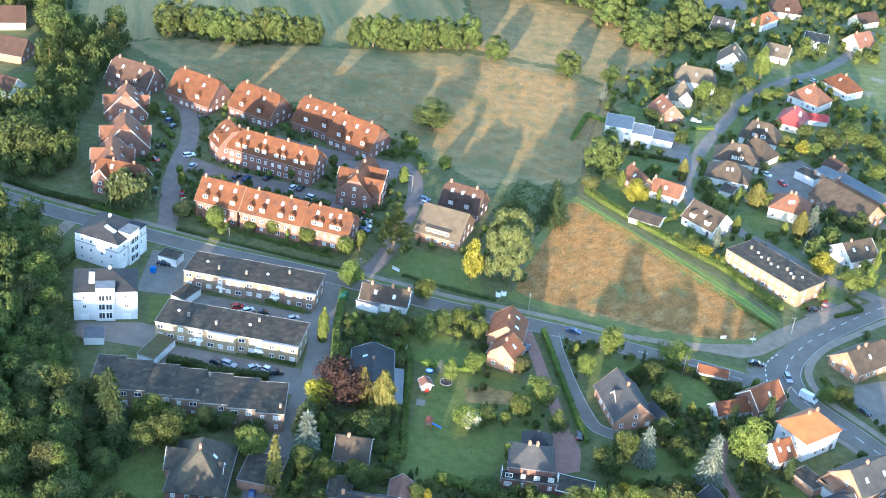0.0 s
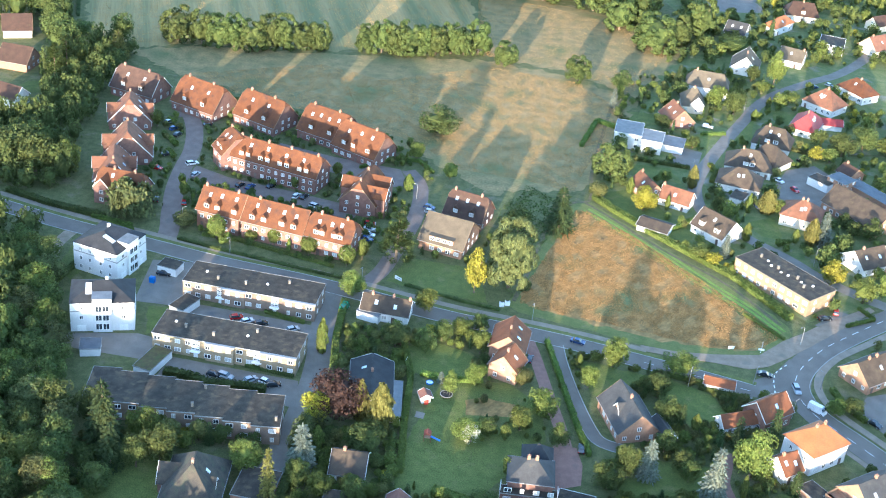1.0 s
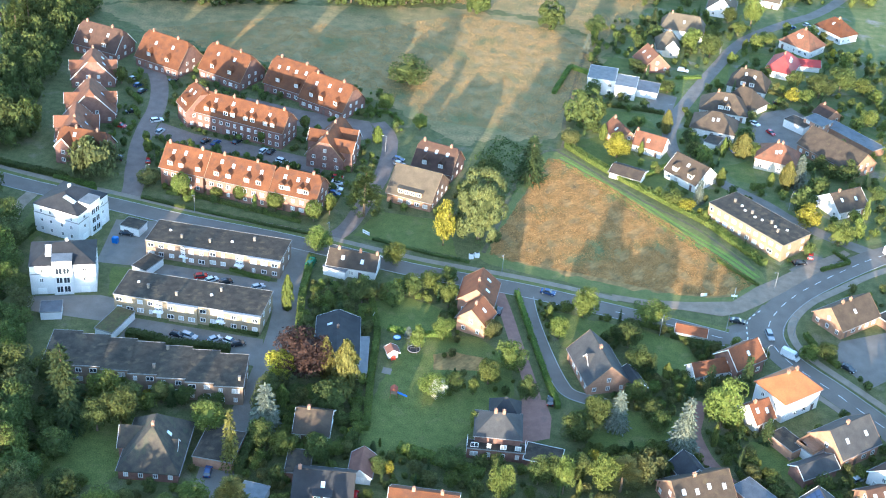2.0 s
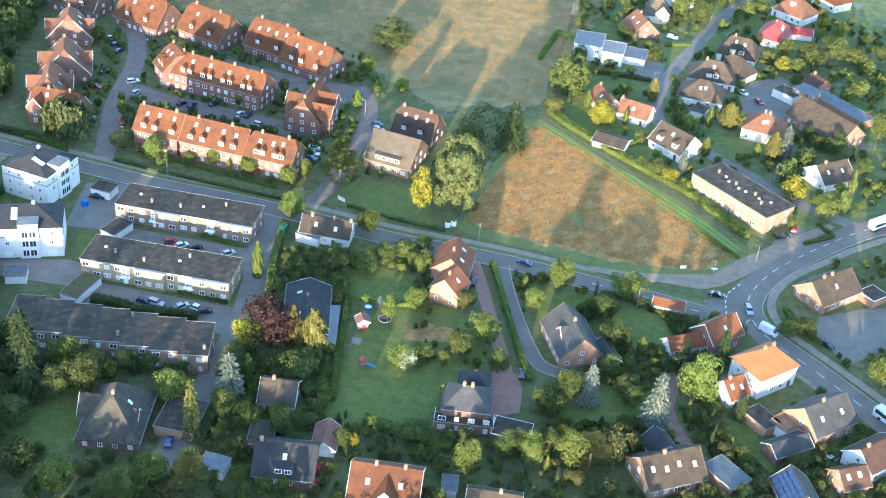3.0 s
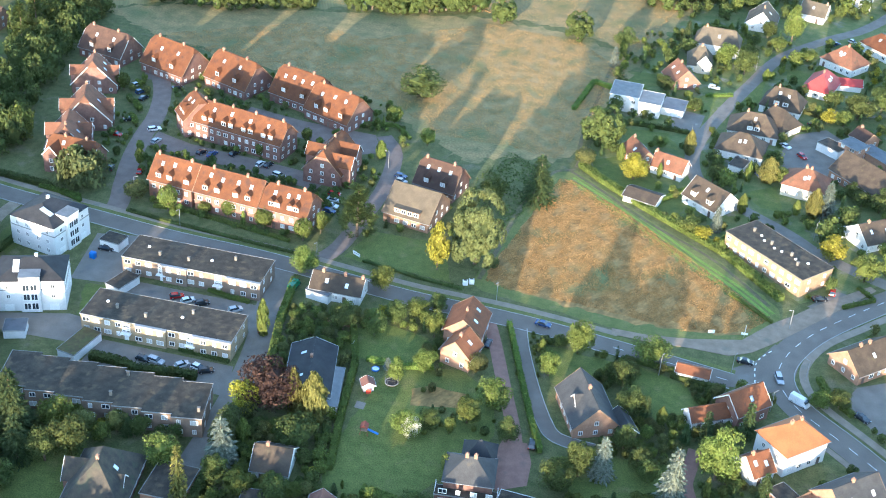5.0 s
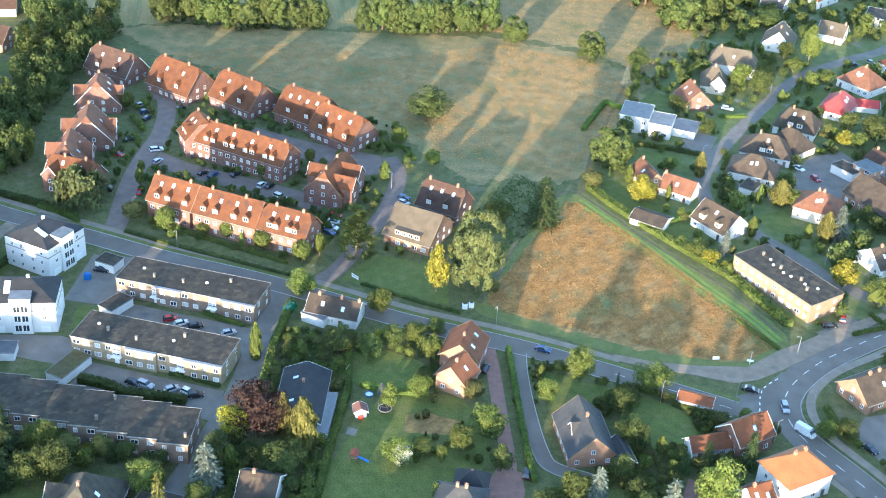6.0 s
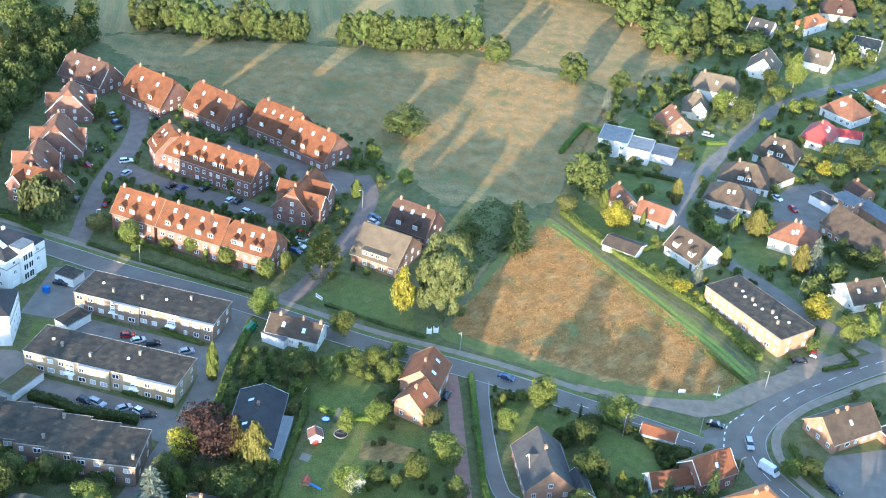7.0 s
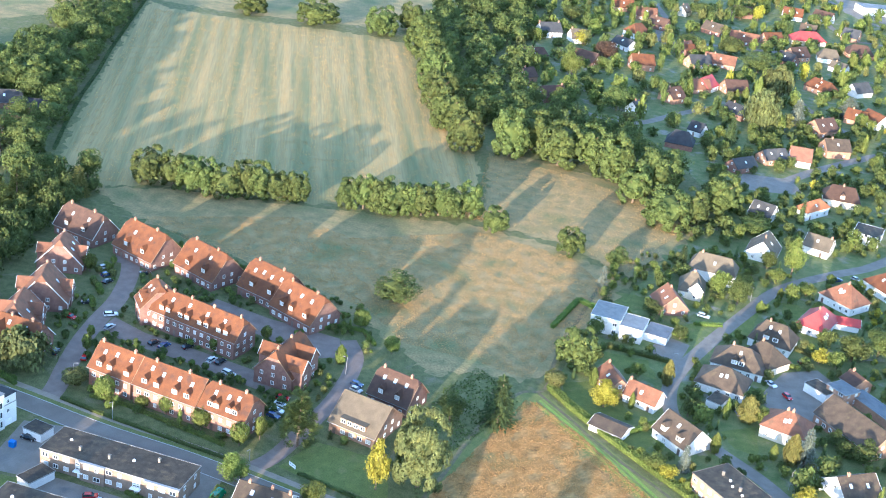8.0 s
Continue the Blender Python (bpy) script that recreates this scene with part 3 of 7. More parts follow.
# fields
patch("field", [(42.3, 407), (52, 396.5), (63, 382.5), (78, 365.4), (87, 356.5), (94.7, 347.8), (98.3, 337), (95, 333), (88, 331), (79, 331.5), (66, 331), (46, 335.5), (27, 341), (21.5, 344.7), (24, 356), (28, 368), (33, 384), (37, 396.5)], 0.05, M_WHEAT, "ripe brown and golden grass field beside the road", "field", rough=2.0)
patch("field_margin", [(36, 412), (45, 416), (54, 406), (69, 389), (89, 371), (104, 350), (106, 343), (103, 339), (95, 330), (80, 327.5), (66, 326.5), (46, 331), (22, 337.5), (18.5, 341), (19.5, 346), (26, 370), (31, 392)], 0.035, M_VERGE, "green grass margin all round the ripe field", "field", rough=1.0)
M_STRIPE = surf("fresh_mown_strip", (0.135, 0.205, 0.032), (0.18, 0.245, 0.045), 2.0, 0.95, 0.5, 4.0, 0.1, stain=((0.12, 0.15, 0.04), 0.3, 0.58), grain=0.35)
M_TRACK = surf("trodden_earth", (0.095, 0.088, 0.048), (0.15, 0.125, 0.070), 1.5, 0.95, 0.4, 6.0, 0.05, stain=((0.085, 0.105, 0.032), 0.35, 0.52), grain=0.3)
EDGE = [(42.8, 409.5), (55, 396.8), (66, 384.5), (80.5, 367), (92, 354.5), (100.8, 342.5)]
for k, off in enumerate((-0.2, 2.0, 3.9)):
    strip("mown_strip", EDGE, 1.15, 0.05, M_STRIPE, "bright green mown stripe along the field edge", "grass strip", keep=False, off=off)
strip("farm_track", [(43.5, 415), (54.5, 403.5), (69, 387.5), (88.5, 369.6), (103, 348.5)], 1.3, 0.06, M_TRACK, "narrow dirt wheel rut along the garden hedge", "path", keep=True)
strip("footpath", [(20, 343.5), (23.8, 360.3), (27.7, 382.9), (32.2, 399.5), (38, 413.2), (45, 418.5), (46, 440), (50, 470), (57, 515)], 1.4, 0.058, M_TRACK, "trodden earth footpath beside the meadow", "path", keep=True)
patch("meadow", [(-150, 505), (-125, 517), (-66, 527), (-40, 532), (6, 541), (42, 532), (68, 512), (60, 490), (52, 462), (46, 440), (42, 422), (24, 420), (8, 412), (-6, 428), (-18, 440), (-38, 446), (-60, 462), (-95, 476), (-118, 484)], 0.05, M_MEADOW, "dry uncut meadow behind the brick houses", "field", rough=4.0)
patch("meadow", [(3, 545), (42, 536), (68, 516), (92, 580), (60, 618), (30, 630), (-8, 638)], 0.042, M_MEADOW, "dry uncut meadow corner in front of the woods", "field", rough=4.0)
patch("hay_field", [(-153, 505), (-126, 520), (-62, 533), (0, 547), (-10, 615), (-30, 650), (-54, 722), (-80, 798), (-114, 801), (-155, 795), (-195, 788), (-230, 786), (-246, 794), (-219, 684), (-199, 608), (-176, 534)], 0.034, M_MOWN, "mown hay field with pale swathes", "field", rough=4.0)
patch("far_meadow", [(-200, 800), (-80, 830), (-60, 1100), (-400, 1100), (-300, 800)], 0.028, M_MEADOW, "hazy distant meadow", "field", rough=4.0)
patch("far_meadow", [(-330, 660), (-258, 760), (-280, 820), (-420, 820)], 0.028, M_MEADOW, "shaded meadow behind the woods", "field", rough=4.0)

# main road with its bend at the junction, and side roads
MAIN = [(-170, 371), (-128, 358), (-98, 351.3), (-71.5, 345.1), (-46, 341), (-26, 336.6), (1, 330), (26, 326.3), (41, 323.4), (58.6, 319), (76, 314.5), (90, 310.5)]
strip("road", MAIN, 6.6, 0.06, M_ASPHALT, "grey asphalt village road", "road")
BEND = [(190, 392), (150, 367.5), (139, 360), (124, 347), (113, 336), (105, 324), (102.5, 314), (106, 303), (117, 290), (130, 273.5), (150, 247)]
strip("road", BEND, 8.2, 0.065, M_ASPHALT, "grey asphalt main road curving through the junction", "road")
patch("road_junction", [(80, 317.5), (90, 316), (97, 321), (103, 330), (110, 326), (103, 303), (95, 307), (84, 309.5)], 0.07, M_ASPHALT, "asphalt junction apron", "road")
strip("pavement", MAIN[:-2], 2.2, 0.1, M_PAVE, "paved footway along the road", "pavement", thick=0.1, off=6.3)
strip("road_verge", MAIN, 1.9, 0.08, M_VERGE, "grass verge between road and footway", "verge", thick=0.06, off=4.3, keep=False)
strip("kerb", MAIN, 0.2, 0.13, M_KERB, "stone kerb along the road", "kerb", thick=0.13, off=3.4, keep=False)
strip("kerb", MAIN, 0.2, 0.13, M_KERB, "stone kerb along the road", "kerb", thick=0.13, off=-3.4, keep=False)
M_SAND = surf("sandy_pavers", (0.20, 0.152, 0.108), (0.265, 0.205, 0.148), 2.5, 0.9, 0.25, 9.0, 0.05, stain=((0.16, 0.14, 0.105), 0.3, 0.58))
patch("pavement", [(58.5, 327.6), (69, 326.5), (80.3, 327.4), (94, 330), (102.6, 339.5), (109.2, 345), (116, 351.5), (134, 366), (135.5, 364), (122.5, 350.5), (111, 338.5), (102.6, 330.2), (96.2, 324.6), (90, 321.8), (79.3, 323.1), (69, 323.4), (58.5, 324.9)], 0.115, M_SAND, "sandy paved footway round the field corner", "pavement", thick=0.1)
strip("pavement", [(152, 361), (139, 352), (128, 342.5), (117, 332.5), (110.5, 322), (109.5, 313), (113, 305), (123, 293), (136, 277)], 2.4, 0.11, M_PAVE, "paved footway along the bend", "pavement", thick=0.1)
strip("kerb", BEND, 0.2, 0.13, M_KERB, "stone kerb along the bend", "kerb", thick=0.13, off=4.2, keep=False)
strip("path", [(104, 298), (111, 289), (122, 276)], 1.8, 0.1, M_PAVE, "narrow footway along the main road", "pavement", thick=0.1)
# estate streets
strip("residential_street", [(-92, 349), (-92, 360), (-94.5, 372), (-97.5, 388), (-99, 404), (-99.5, 420), (-103, 437), (-108, 450)], 6.4, 0.055, M_PAVERED, "red clinker residential street", "road")
strip("residential_street", [(-30, 339), (-23, 349), (-19, 366), (-15, 390), (-15.5, 412), (-21, 424)], 5.4, 0.055, M_PAVERED, "red clinker residential street", "road")
patch("parking_court", [(-96, 398), (-85, 394), (-60, 389), (-36, 382), (-33, 391), (-58, 397), (-82, 402), (-95, 408)], 0.05, M_PAVERED, "paved parking court between the terraces", "parking")
patch("parking_court", [(-72, 424), (-50, 416), (-28, 408), (-20, 412), (-24, 424), (-50, 428), (-70, 434)], 0.05, M_PAVERED, "paved parking court behind the terrace", "parking")
patch("parking_court", [(-112, 446), (-116, 456), (-108, 462), (-98, 456), (-99, 446)], 0.05, M_PAVERED, "red paved turning place", "parking")
# yards of the flats
patch("yard", [(-91, 318), (-92, 342), (-78, 343.5), (-74, 330), (-79, 318)], 0.05, M_CONC, "grey paved yard beside the white flats", "yard")
patch("yard", [(-110, 292), (-80, 290), (-76, 300), (-85, 302), (-105, 298)], 0.05, M_CONC, "grey paved terrace in front of the white flats", "yard")
strip("access_road", [(-35.5, 336), (-35, 322), (-33.5, 305), (-33, 288), (-34.5, 268), (-36.5, 252), (-38, 236)], 7.4, 0.055, M_CONC, "concrete access road between flats and gardens", "road")
patch("yard", [(-76, 309), (-73, 320.5), (-37, 316.5), (-36, 305), (-42, 304)], 0.05, M_CONC, "concrete yard between the two blocks of flats", "yard")
patch("yard", [(-75, 282), (-73, 293), (-37, 289), (-36, 277), (-60, 280)], 0.05, M_CONC, "concrete parking yard in front of the flats", "yard")
strip("forest_lane", [(-121, 354), (-123, 342), (-120, 325), (-113, 303), (-107, 282), (-100, 255), (-95, 225), (-92, 190)], 4.2, 0.05, M_DIRT, "shaded unpaved lane beside the wood", "road")
# drives
strip("driveway", [(25, 323.5), (27.5, 314), (31.5, 296), (35, 281), (36.5, 272)], 3.6, 0.055, M_CLINKER, "red clinker garden drive", "driveway")
patch("driveway", [(33, 275), (39, 275), (40.5, 268), (40, 260), (33, 257), (30, 262), (31.5, 269)], 0.052, M_CLINKER, "red clinker forecourt", "driveway")
strip("driveway", [(33.5, 322), (35, 312), (38.5, 297), (42.5, 284), (46, 278.5), (55, 276)], 3.8, 0.05, M_ASPHALT, "asphalt private drive", "driveway")
for off in (-2.0, 2.0):
    strip("kerb", [(33.5, 322), (35, 312), (38.5, 297), (42.5, 284), (46, 278.5), (55, 276)], 0.22, 0.11, M_KERB, "pale kerb edging of the private drive", "kerb", thick=0.11, off=off, keep=False)
strip("driveway", [(79.5, 281), (78, 274), (76.8, 268), (78, 261.4), (80, 256), (84, 250)], 3.4, 0.05, M_CLINKER, "clinker garden drive", "driveway")
patch("yard", [(123, 315), (118, 307), (127, 294), (142, 306), (150, 325), (138, 322)], 0.05, M_CONC, "gravel parking yard by the main road", "yard")
patch("yard", [(124, 361), (114, 351), (118, 348), (131, 358)], 0.05, M_CONC, "paved yard beside the flats", "yard")
patch("driveway", [(-42.3, 238), (-34, 238.6), (-34, 231), (-38, 223), (-42.6, 226)], 0.05, M_CONC, "grey paved drive before the garage", "driveway")
patch("dry_grass", [(8.5, 289.6), (13.2, 292), (22.7, 290.7), (22.9, 284.7), (15.7, 283.9), (9.3, 283.2)], 0.046, M_WHEAT, "patch of tall dry grass in the garden", "lawn", rough=0.5)
# village streets
strip("village_street", [(146, 364), (134, 371), (121, 381), (112, 391.5), (98.5, 404), (87, 416), (84, 430), (86, 446), (94, 468), (109, 503), (124, 534), (146, 559), (162, 574), (180, 600), (200, 640)], 5.2, 0.055, M_CONC, "narrow grey village street", "road")
strip("village_street", [(112, 655), (128, 662), (150, 694), (188, 741), (240, 790)], 6, 0.055, M_CONC, "far village street", "road")
patch("yard", [(108, 645), (112, 668), (135, 672), (140, 655), (128, 648)], 0.05, M_CONC, "street turning place", "road")
strip("village_street", [(30, 722), (55, 718), (78, 750), (95, 773)], 5, 0.055, M_CONC, "far village lane", "road")
for line in ([(172, 1085), (180, 1066), (187, 1036), (200, 1012), (215, 1012), (240, 1000)], [(138.5, 890), (139, 869), (141.5, 846), (147.5, 822), (153, 803), (170, 770)], [(52, 1030), (58, 1008), (64, 977), (60, 947), (62, 910)], [(190, 1150), (198, 1132), (213, 1092), (232, 1070)], [(62, 910), (95, 925), (135, 935), (160, 950)]):
    strip("village_street", line, 5.0, 0.055, M_CONC, "far village lane between gardens", "road")
patch("yard", [(196, 1165), (200, 1110), (232, 1088), (270, 1110), (262, 1170)], 0.05, M_CONC, "paved trade yard at the village edge", "yard")
patch("village_plots", [(100, 500), (135, 480), (200, 500), (280, 700), (300, 1250), (20, 1250), (-15, 900), (-14, 740), (20, 712), (70, 690), (92, 640), (98, 590), (76, 545)], 0.02, M_PLOTS, "patchwork of garden beds, lawns and paving between the houses", "gardens")
patch("village_plots", [(47, 421), (62, 406), (84, 384), (112, 352), (152, 376), (190, 430), (200, 498), (135, 478), (100, 498), (78, 540), (66, 500), (56, 462), (50, 440)], 0.02, M_PLOTS, "patchwork of garden beds, lawns and paving between the houses", "gardens")
patch("yard", [(76, 459), (80, 474), (90, 470), (86, 452)], 0.052, M_CONC, "paved forecourt of the modern house", "yard")
patch("yard", [(112, 440), (122, 463), (134, 470), (146, 452), (134, 432), (124, 428)], 0.05, M_CONC, "paved farm courtyard", "yard")
# lawns
for pts in ([(-6, 242), (-7, 262), (-2, 283), (2, 298), (20, 300), (29, 292), (31, 276), (24, 264), (14, 250)],
            [(-12, 300), (-10, 312), (-2, 316), (10, 312), (8, 298)],
            [(40, 316), (43, 300), (48, 297), (54, 302), (60, 312)],
            [(62, 300), (66, 312), (78, 306), (82, 296), (70, 290)],
            [(48, 268), (50, 256), (75, 262), (74, 274), (60, 274)],
            [(-80, 240), (-78, 256), (-62, 254), (-58, 240), (-62, 228), (-76, 226)],
            [(-20, 346), (-14, 362), (8, 360), (12, 340)],
            [(53, 406), (50, 425), (62, 432), (74, 412), (64, 404)],
            [(-118, 350), (-108, 345), (-112, 325), (-118, 330)],
            [(-79, 318), (-77, 308), (-83, 302), (-86, 316)],
            [(92, 255), (90, 266), (100, 268), (106, 262), (100, 248)],
            [(62, 443), (60, 452), (76, 452), (80, 440)],
            [(58, 503), (73.8, 502.5), (73.6, 492), (60.3, 484)], [(89, 486.5), (97, 493), (92.3, 474), (84.4, 474)],
            [(130.6, 498), (139, 500.5), (137.6, 488), (130.3, 486)], [(100.2, 414.6), (111.5, 422), (111.6, 404), (104.8, 406)], [(103.4, 490.5), (115, 508.5), (111, 485.5), (103.7, 481)],
            [(124.7, 522), (135.4, 522.5), (129.6, 508), (123.7, 511)], [(74, 403.5), (81.3, 407), (80, 399.7), (78, 392.5), (69, 397)], [(43, 463), (49, 486), (53, 482), (52.5, 466)],
            [(-180, 450), (-175, 462), (-160, 470), (-155, 455)],
            [(-176, 424), (-172, 436), (-156, 440), (-154, 424)]):
    if pts[0] != (-6, 242):
        KEEP_OUT.append(pts)
    patch("lawn", pts, 0.04, M_LAWN, "mown green garden lawn", "lawn", rough=0.8)

# road markings
mk = bmesh.new()
def dash(bm, line, gap, length, w, z, off=0.0):
    q = np.array(smooth(line, 24))
    seg = np.linalg.norm(np.diff(q, axis=0), axis=1)
    s = np.r_[0, np.cumsum(seg)]
    at = lambda d: np.array([np.interp(d, s, q[:, 0]), np.interp(d, s, q[:, 1])])
    d = 1.0
    while d + length < s[-1]:
        a, b = at(d), at(d + length)
        t = (b - a) / np.linalg.norm(b - a)
        n = np.array([-t[1], t[0]])
        a, b = a + n * off, b + n * off
        bm.faces.new([bm.verts.new((*p, z)) for p in (a - n * w / 2, b - n * w / 2, b + n * w / 2, a + n * w / 2)])
        d += length + gap
dash(mk, BEND, 3.2, 3.0, 0.16, 0.075)
dash(mk, [(58, 319), (76, 314.5), (90, 310.5)], 4.0, 3.0, 0.14, 0.078)
dash(mk, [(94, 305.5), (96, 311), (96.5, 317), (98, 322), (103, 328)], 1.4, 1.2, 0.3, 0.085)
tagged(link_mesh("road_markings", mk, M_LINE), "worn white dashed road markings", "road marking", "", "structure")

# ---------- buildings ----------
house(-130.5, 461.8, -20, 19.9, 13.6, 3.6, 10.9, "brown", "brick", dormers=2, sky=2, chim=(0.1,0.75), half=1.6)
house(-103.6, 454.8, -26, 20.8, 15.9, 3.6, 12.1, "orange", "brick", dormers=2, sky=2, chim=(0.12,0.75), half=1.6)
house(-78.7, 449.2, -28, 20.2, 15.5, 3.6, 11.9, "orange", "brick", dormers=2, sky=2, chim=(0.12,0.75), half=1.6)
house(-53.3, 443.1, -25, 19.9, 15.7, 3.6, 12.0, "orange", "brick", dormers=2, sky=4, chim=(0.12,0.75), half=1.6)
house(-38.7, 432.6, -29, 19.8, 15.1, 3.6, 11.6, "orange", "brick", dormers=3, sky=3, chim=(0.12,0.8), half=1.6)
# rust on the next three: orange tile coloured as its slopes look in shade
house(-126.4, 434.7, 104, 10.6, 16.1, 3.4, 12.0, "rust", "brick", dormers=0, sky=2, chim=(0.9,), half=1.8, cross=((0.5, 1, 5.0, 0.4, 8.6), (0.5, -1, 5.0, 0.4, 8.6)))
house(-119.3, 408.0, 106, 13.0, 17.0, 3.4, 12.5, "rust", "brick", dormers=0, sky=1, chim=(0.9,), half=1.8, cross=((1.0, 1, 5.5, 0.4, 8.8), (1.0, -1, 5.5, 0.4, 8.8)))
house(-118.5, 389.7, 104, 15.3, 14.0, 3.6, 11.1, "rust", "brick", dormers=0, sky=2, chim=(0.1,), half=1.8, cross=((1.0, 1, 5.5, 0.4, 8.8), (1.0, -1, 5.5, 0.4, 8.8)))
house(-112.0, 378.4, -8, 16.8, 11.0, 4.5, 10.4, "orange", "brick", dormers=1, sky=2, chim=(0.3,0.8), half=1.6, cross=((-5.0, -1, 6.0, 1.2, 9.4),))
house(-65.0, 407.0, -18, 34.1, 12.0, 6.2, 12.2, "orange", "brick", dormers=8, sky=4, chim=(0.02,0.13,0.36,0.64,0.97), half=1.6, storeys=2)
house(-82.4, 413.2, -55, 9.3, 14.1, 6.2, 13.2, "orange", "brick", dormers=2, sky=2, chim=(0.1,), half=1.6, storeys=2)
house(-75.7, 369.9, -14, 15.7, 12.5, 6.2, 12.4, "orange", "brickm", dormers=3, sky=3, chim=(0.08,0.8), half=0, storeys=2)
house(-57.4, 365.4, -13, 21.7, 12.4, 6.2, 12.3, "orange", "brickm", dormers=4, sky=4, chim=(0.2,0.72), half=0, storeys=2)
house(-39.1, 361.5, -13, 16.0, 12.0, 6.2, 12.1, "orange", "brickm", dormers=4, sky=3, chim=(0.2,0.85), half=1.6, storeys=2)
house(-33.2, 394.5, -100, 18.5, 13.5, 4.6, 12.0, "orange", "brick", dormers=0, sky=2, chim=(0.35,0.9), half=1.8, storeys=2, cross=((-2.5, 1, 7.0, 1.6, 10.8), (4.8, 1, 6.0, 2.6, 10.2), (1.0, -1, 6.0, 1.2, 10.4)))
house(2.7, 392.1, -19, 14.6, 13.1, 3.4, 10.3, "brown", "brick", dormers=2, sky=3, chim=(0.08,0.83), half=1.2)
house(-2.6, 374.5, -17, 15.9, 17.2, 3.4, 10.1, "taupe", "brickl", dormers=0, sky=0, chim=(), half=0, band=4)
house(-17.4, 327.1, -6, 15.0, 8.9, 3.2, 6.6, "umber", "white", dormers=0, sky=2, chim=(0.2,0.62,0.95), half=0)
house(-17.0, 288.5, -84, 21.5, 12.0, 2.7, 5.2, "anthracite", "brick", sky=2, chim=(0.4,))
house(-18.0, 254.3, -1, 9.2, 10.4, 2.8, 6.7, "umber", "white", chim=(0.35,))
house(-53.2, 239.9, 92, 4.5, 14.6, 2.7, 10.7, "thatch", "brick", sky=1, chim=(0.1,), hip=1, cross=((1.8, 1, 7.5, 1.6, 7.0), (-1.5, -1, 4.0, -1.6, 6.6)))
house(-12.2, 231.6, 1, 14.2, 13.2, 3.0, 8.0, "anthracite", "brick", band=2, sky=1, chim=(0.1,), verge=False)
house(-4.7, 240.7, -91, 8.7, 6.0, 2.4, 4.7, "darkred", "white", dormers=0, sky=0, chim=(), half=0)
house(10.8, 226.3, -2, 16.0, 14.0, 4, 9.5, "orange", "white", dormers=0, sky=2, chim=(0.35,0.75), half=0, cross=((0.5, -1, 6.5, 0.6, 8.6),))
house(26.8, 256.8, 0, 2.0, 10.0, 5.4, 9.3, "gray", "brick", chim=(0.0, 1.0), hip=1)
house(28.3, 263.6, 0, 0.6, 7.6, 5.0, 8.8, "anthracite", "brick", hip=1)
house(19.5, 315.6, 83, 11.8, 11.0, 4.6, 8.9, "clay", "brickl", dormers=0, sky=2, chim=(0.4,), half=0)
house(19.3, 304.2, 69, 8.1, 9.2, 4.2, 8.4, "clay", "brickl", dormers=0, sky=1, chim=(0.4,), half=0)
house(52.6, 288.2, -72, 16.7, 12.2, 3.2, 8.9, "gray", "brickl", chim=(0.5,), cross=((0.3, -1, 5.0, -2.2, 7.6),))
house(61.7, 284.4, 112, 8.6, 5.0, 2.6, 4.7, "gray", "brick", dormers=0, sky=0, chim=(), half=0)
house(79.7, 310.0, -11, 9.1, 5.0, 2.4, 3.6, "clay", "white", dormers=0, sky=0, chim=(), half=0)
house(91.2, 296.9, 39, 11.5, 9.1, 4.4, 8.7, "clay", "brick", dormers=0, sky=1, chim=(), half=0)
house(82.2, 292.2, 24, 11.0, 5.8, 2.8, 5.5, "clay", "white", dormers=0, sky=0, chim=(), half=0)
house(101.8, 283.4, 37, 3.0, 11.2, 6.4, 11.0, "bright", "white", dormers=0, sky=0, chim=(0.0,1.0), hip=1, storeys=2)
house(92.7, 274.9, 35, 7.0, 8.2, 3, 6.8, "clay", "white", dormers=0, sky=2, chim=(0.3,), half=0)
house(113.7, 267.1, 36, 14.2, 12.0, 3.8, 9.0, "gray", "brickl", dormers=0, sky=2, chim=(0.45,), half=0)
house(104.3, 256.2, 31, 11.5, 6.2, 2.8, 4.9, "gray", "brick")
house(103.7, 239.4, -77, 10.6, 9.5, 3, 7.0, "gray", "brick", dormers=0, sky=0, chim=(), half=0, solar=1)
house(125.0, 255.6, 37, 13.5, 9.7, 3.6, 7.7, "brown", "white", dormers=0, sky=0, chim=(0.2,), half=0)
house(117.2, 246.8, 24, 7.7, 7.9, 3, 6.3, "brown", "brickl", dormers=0, sky=2, chim=(), half=0)
house(74.2, 243.0, 25, 15.6, 12.2, 3, 8.1, "umber", "brickl", dormers=0, sky=4, chim=(0.4,), half=0)
house(125.8, 325.0, 38, 16.5, 11.7, 3, 7.9, "umber", "brickl", dormers=0, sky=1, chim=(0.3,0.5), half=0)
house(34.8, 224.6, -3, 12.4, 10.5, 3, 7.1, "umber", "brick", dormers=0, sky=0, chim=(0.6,), half=0)
house(81.6, 496.5, -72, 12.0, 12.0, 2.4, 8.0, "rust", "brickm", sky=2, chim=(0.35,))
house(97.2, 533.0, -9, 15.3, 11.7, 4.6, 9.8, "taupe", "white", dormers=0, sky=1, chim=(0.1,), hip=0.5)
house(89.4, 514.8, -2, 5.5, 13.0, 3, 8.9, "taupe", "cream", dormers=0, sky=0, chim=(0.5,), hip=0.6, cross=((1.5, -1, 6.0, 0.5, 7.5),))
house(118.0, 565.9, 78, 15.2, 13.0, 3, 8.9, "taupe", "white", dormers=0, sky=1, chim=(0.4,), half=0)
house(65.6, 427.5, -65, 12.6, 8.5, 3.2, 7.0, "rust", "brickl", dormers=0, sky=1, chim=(0.1,), half=0)
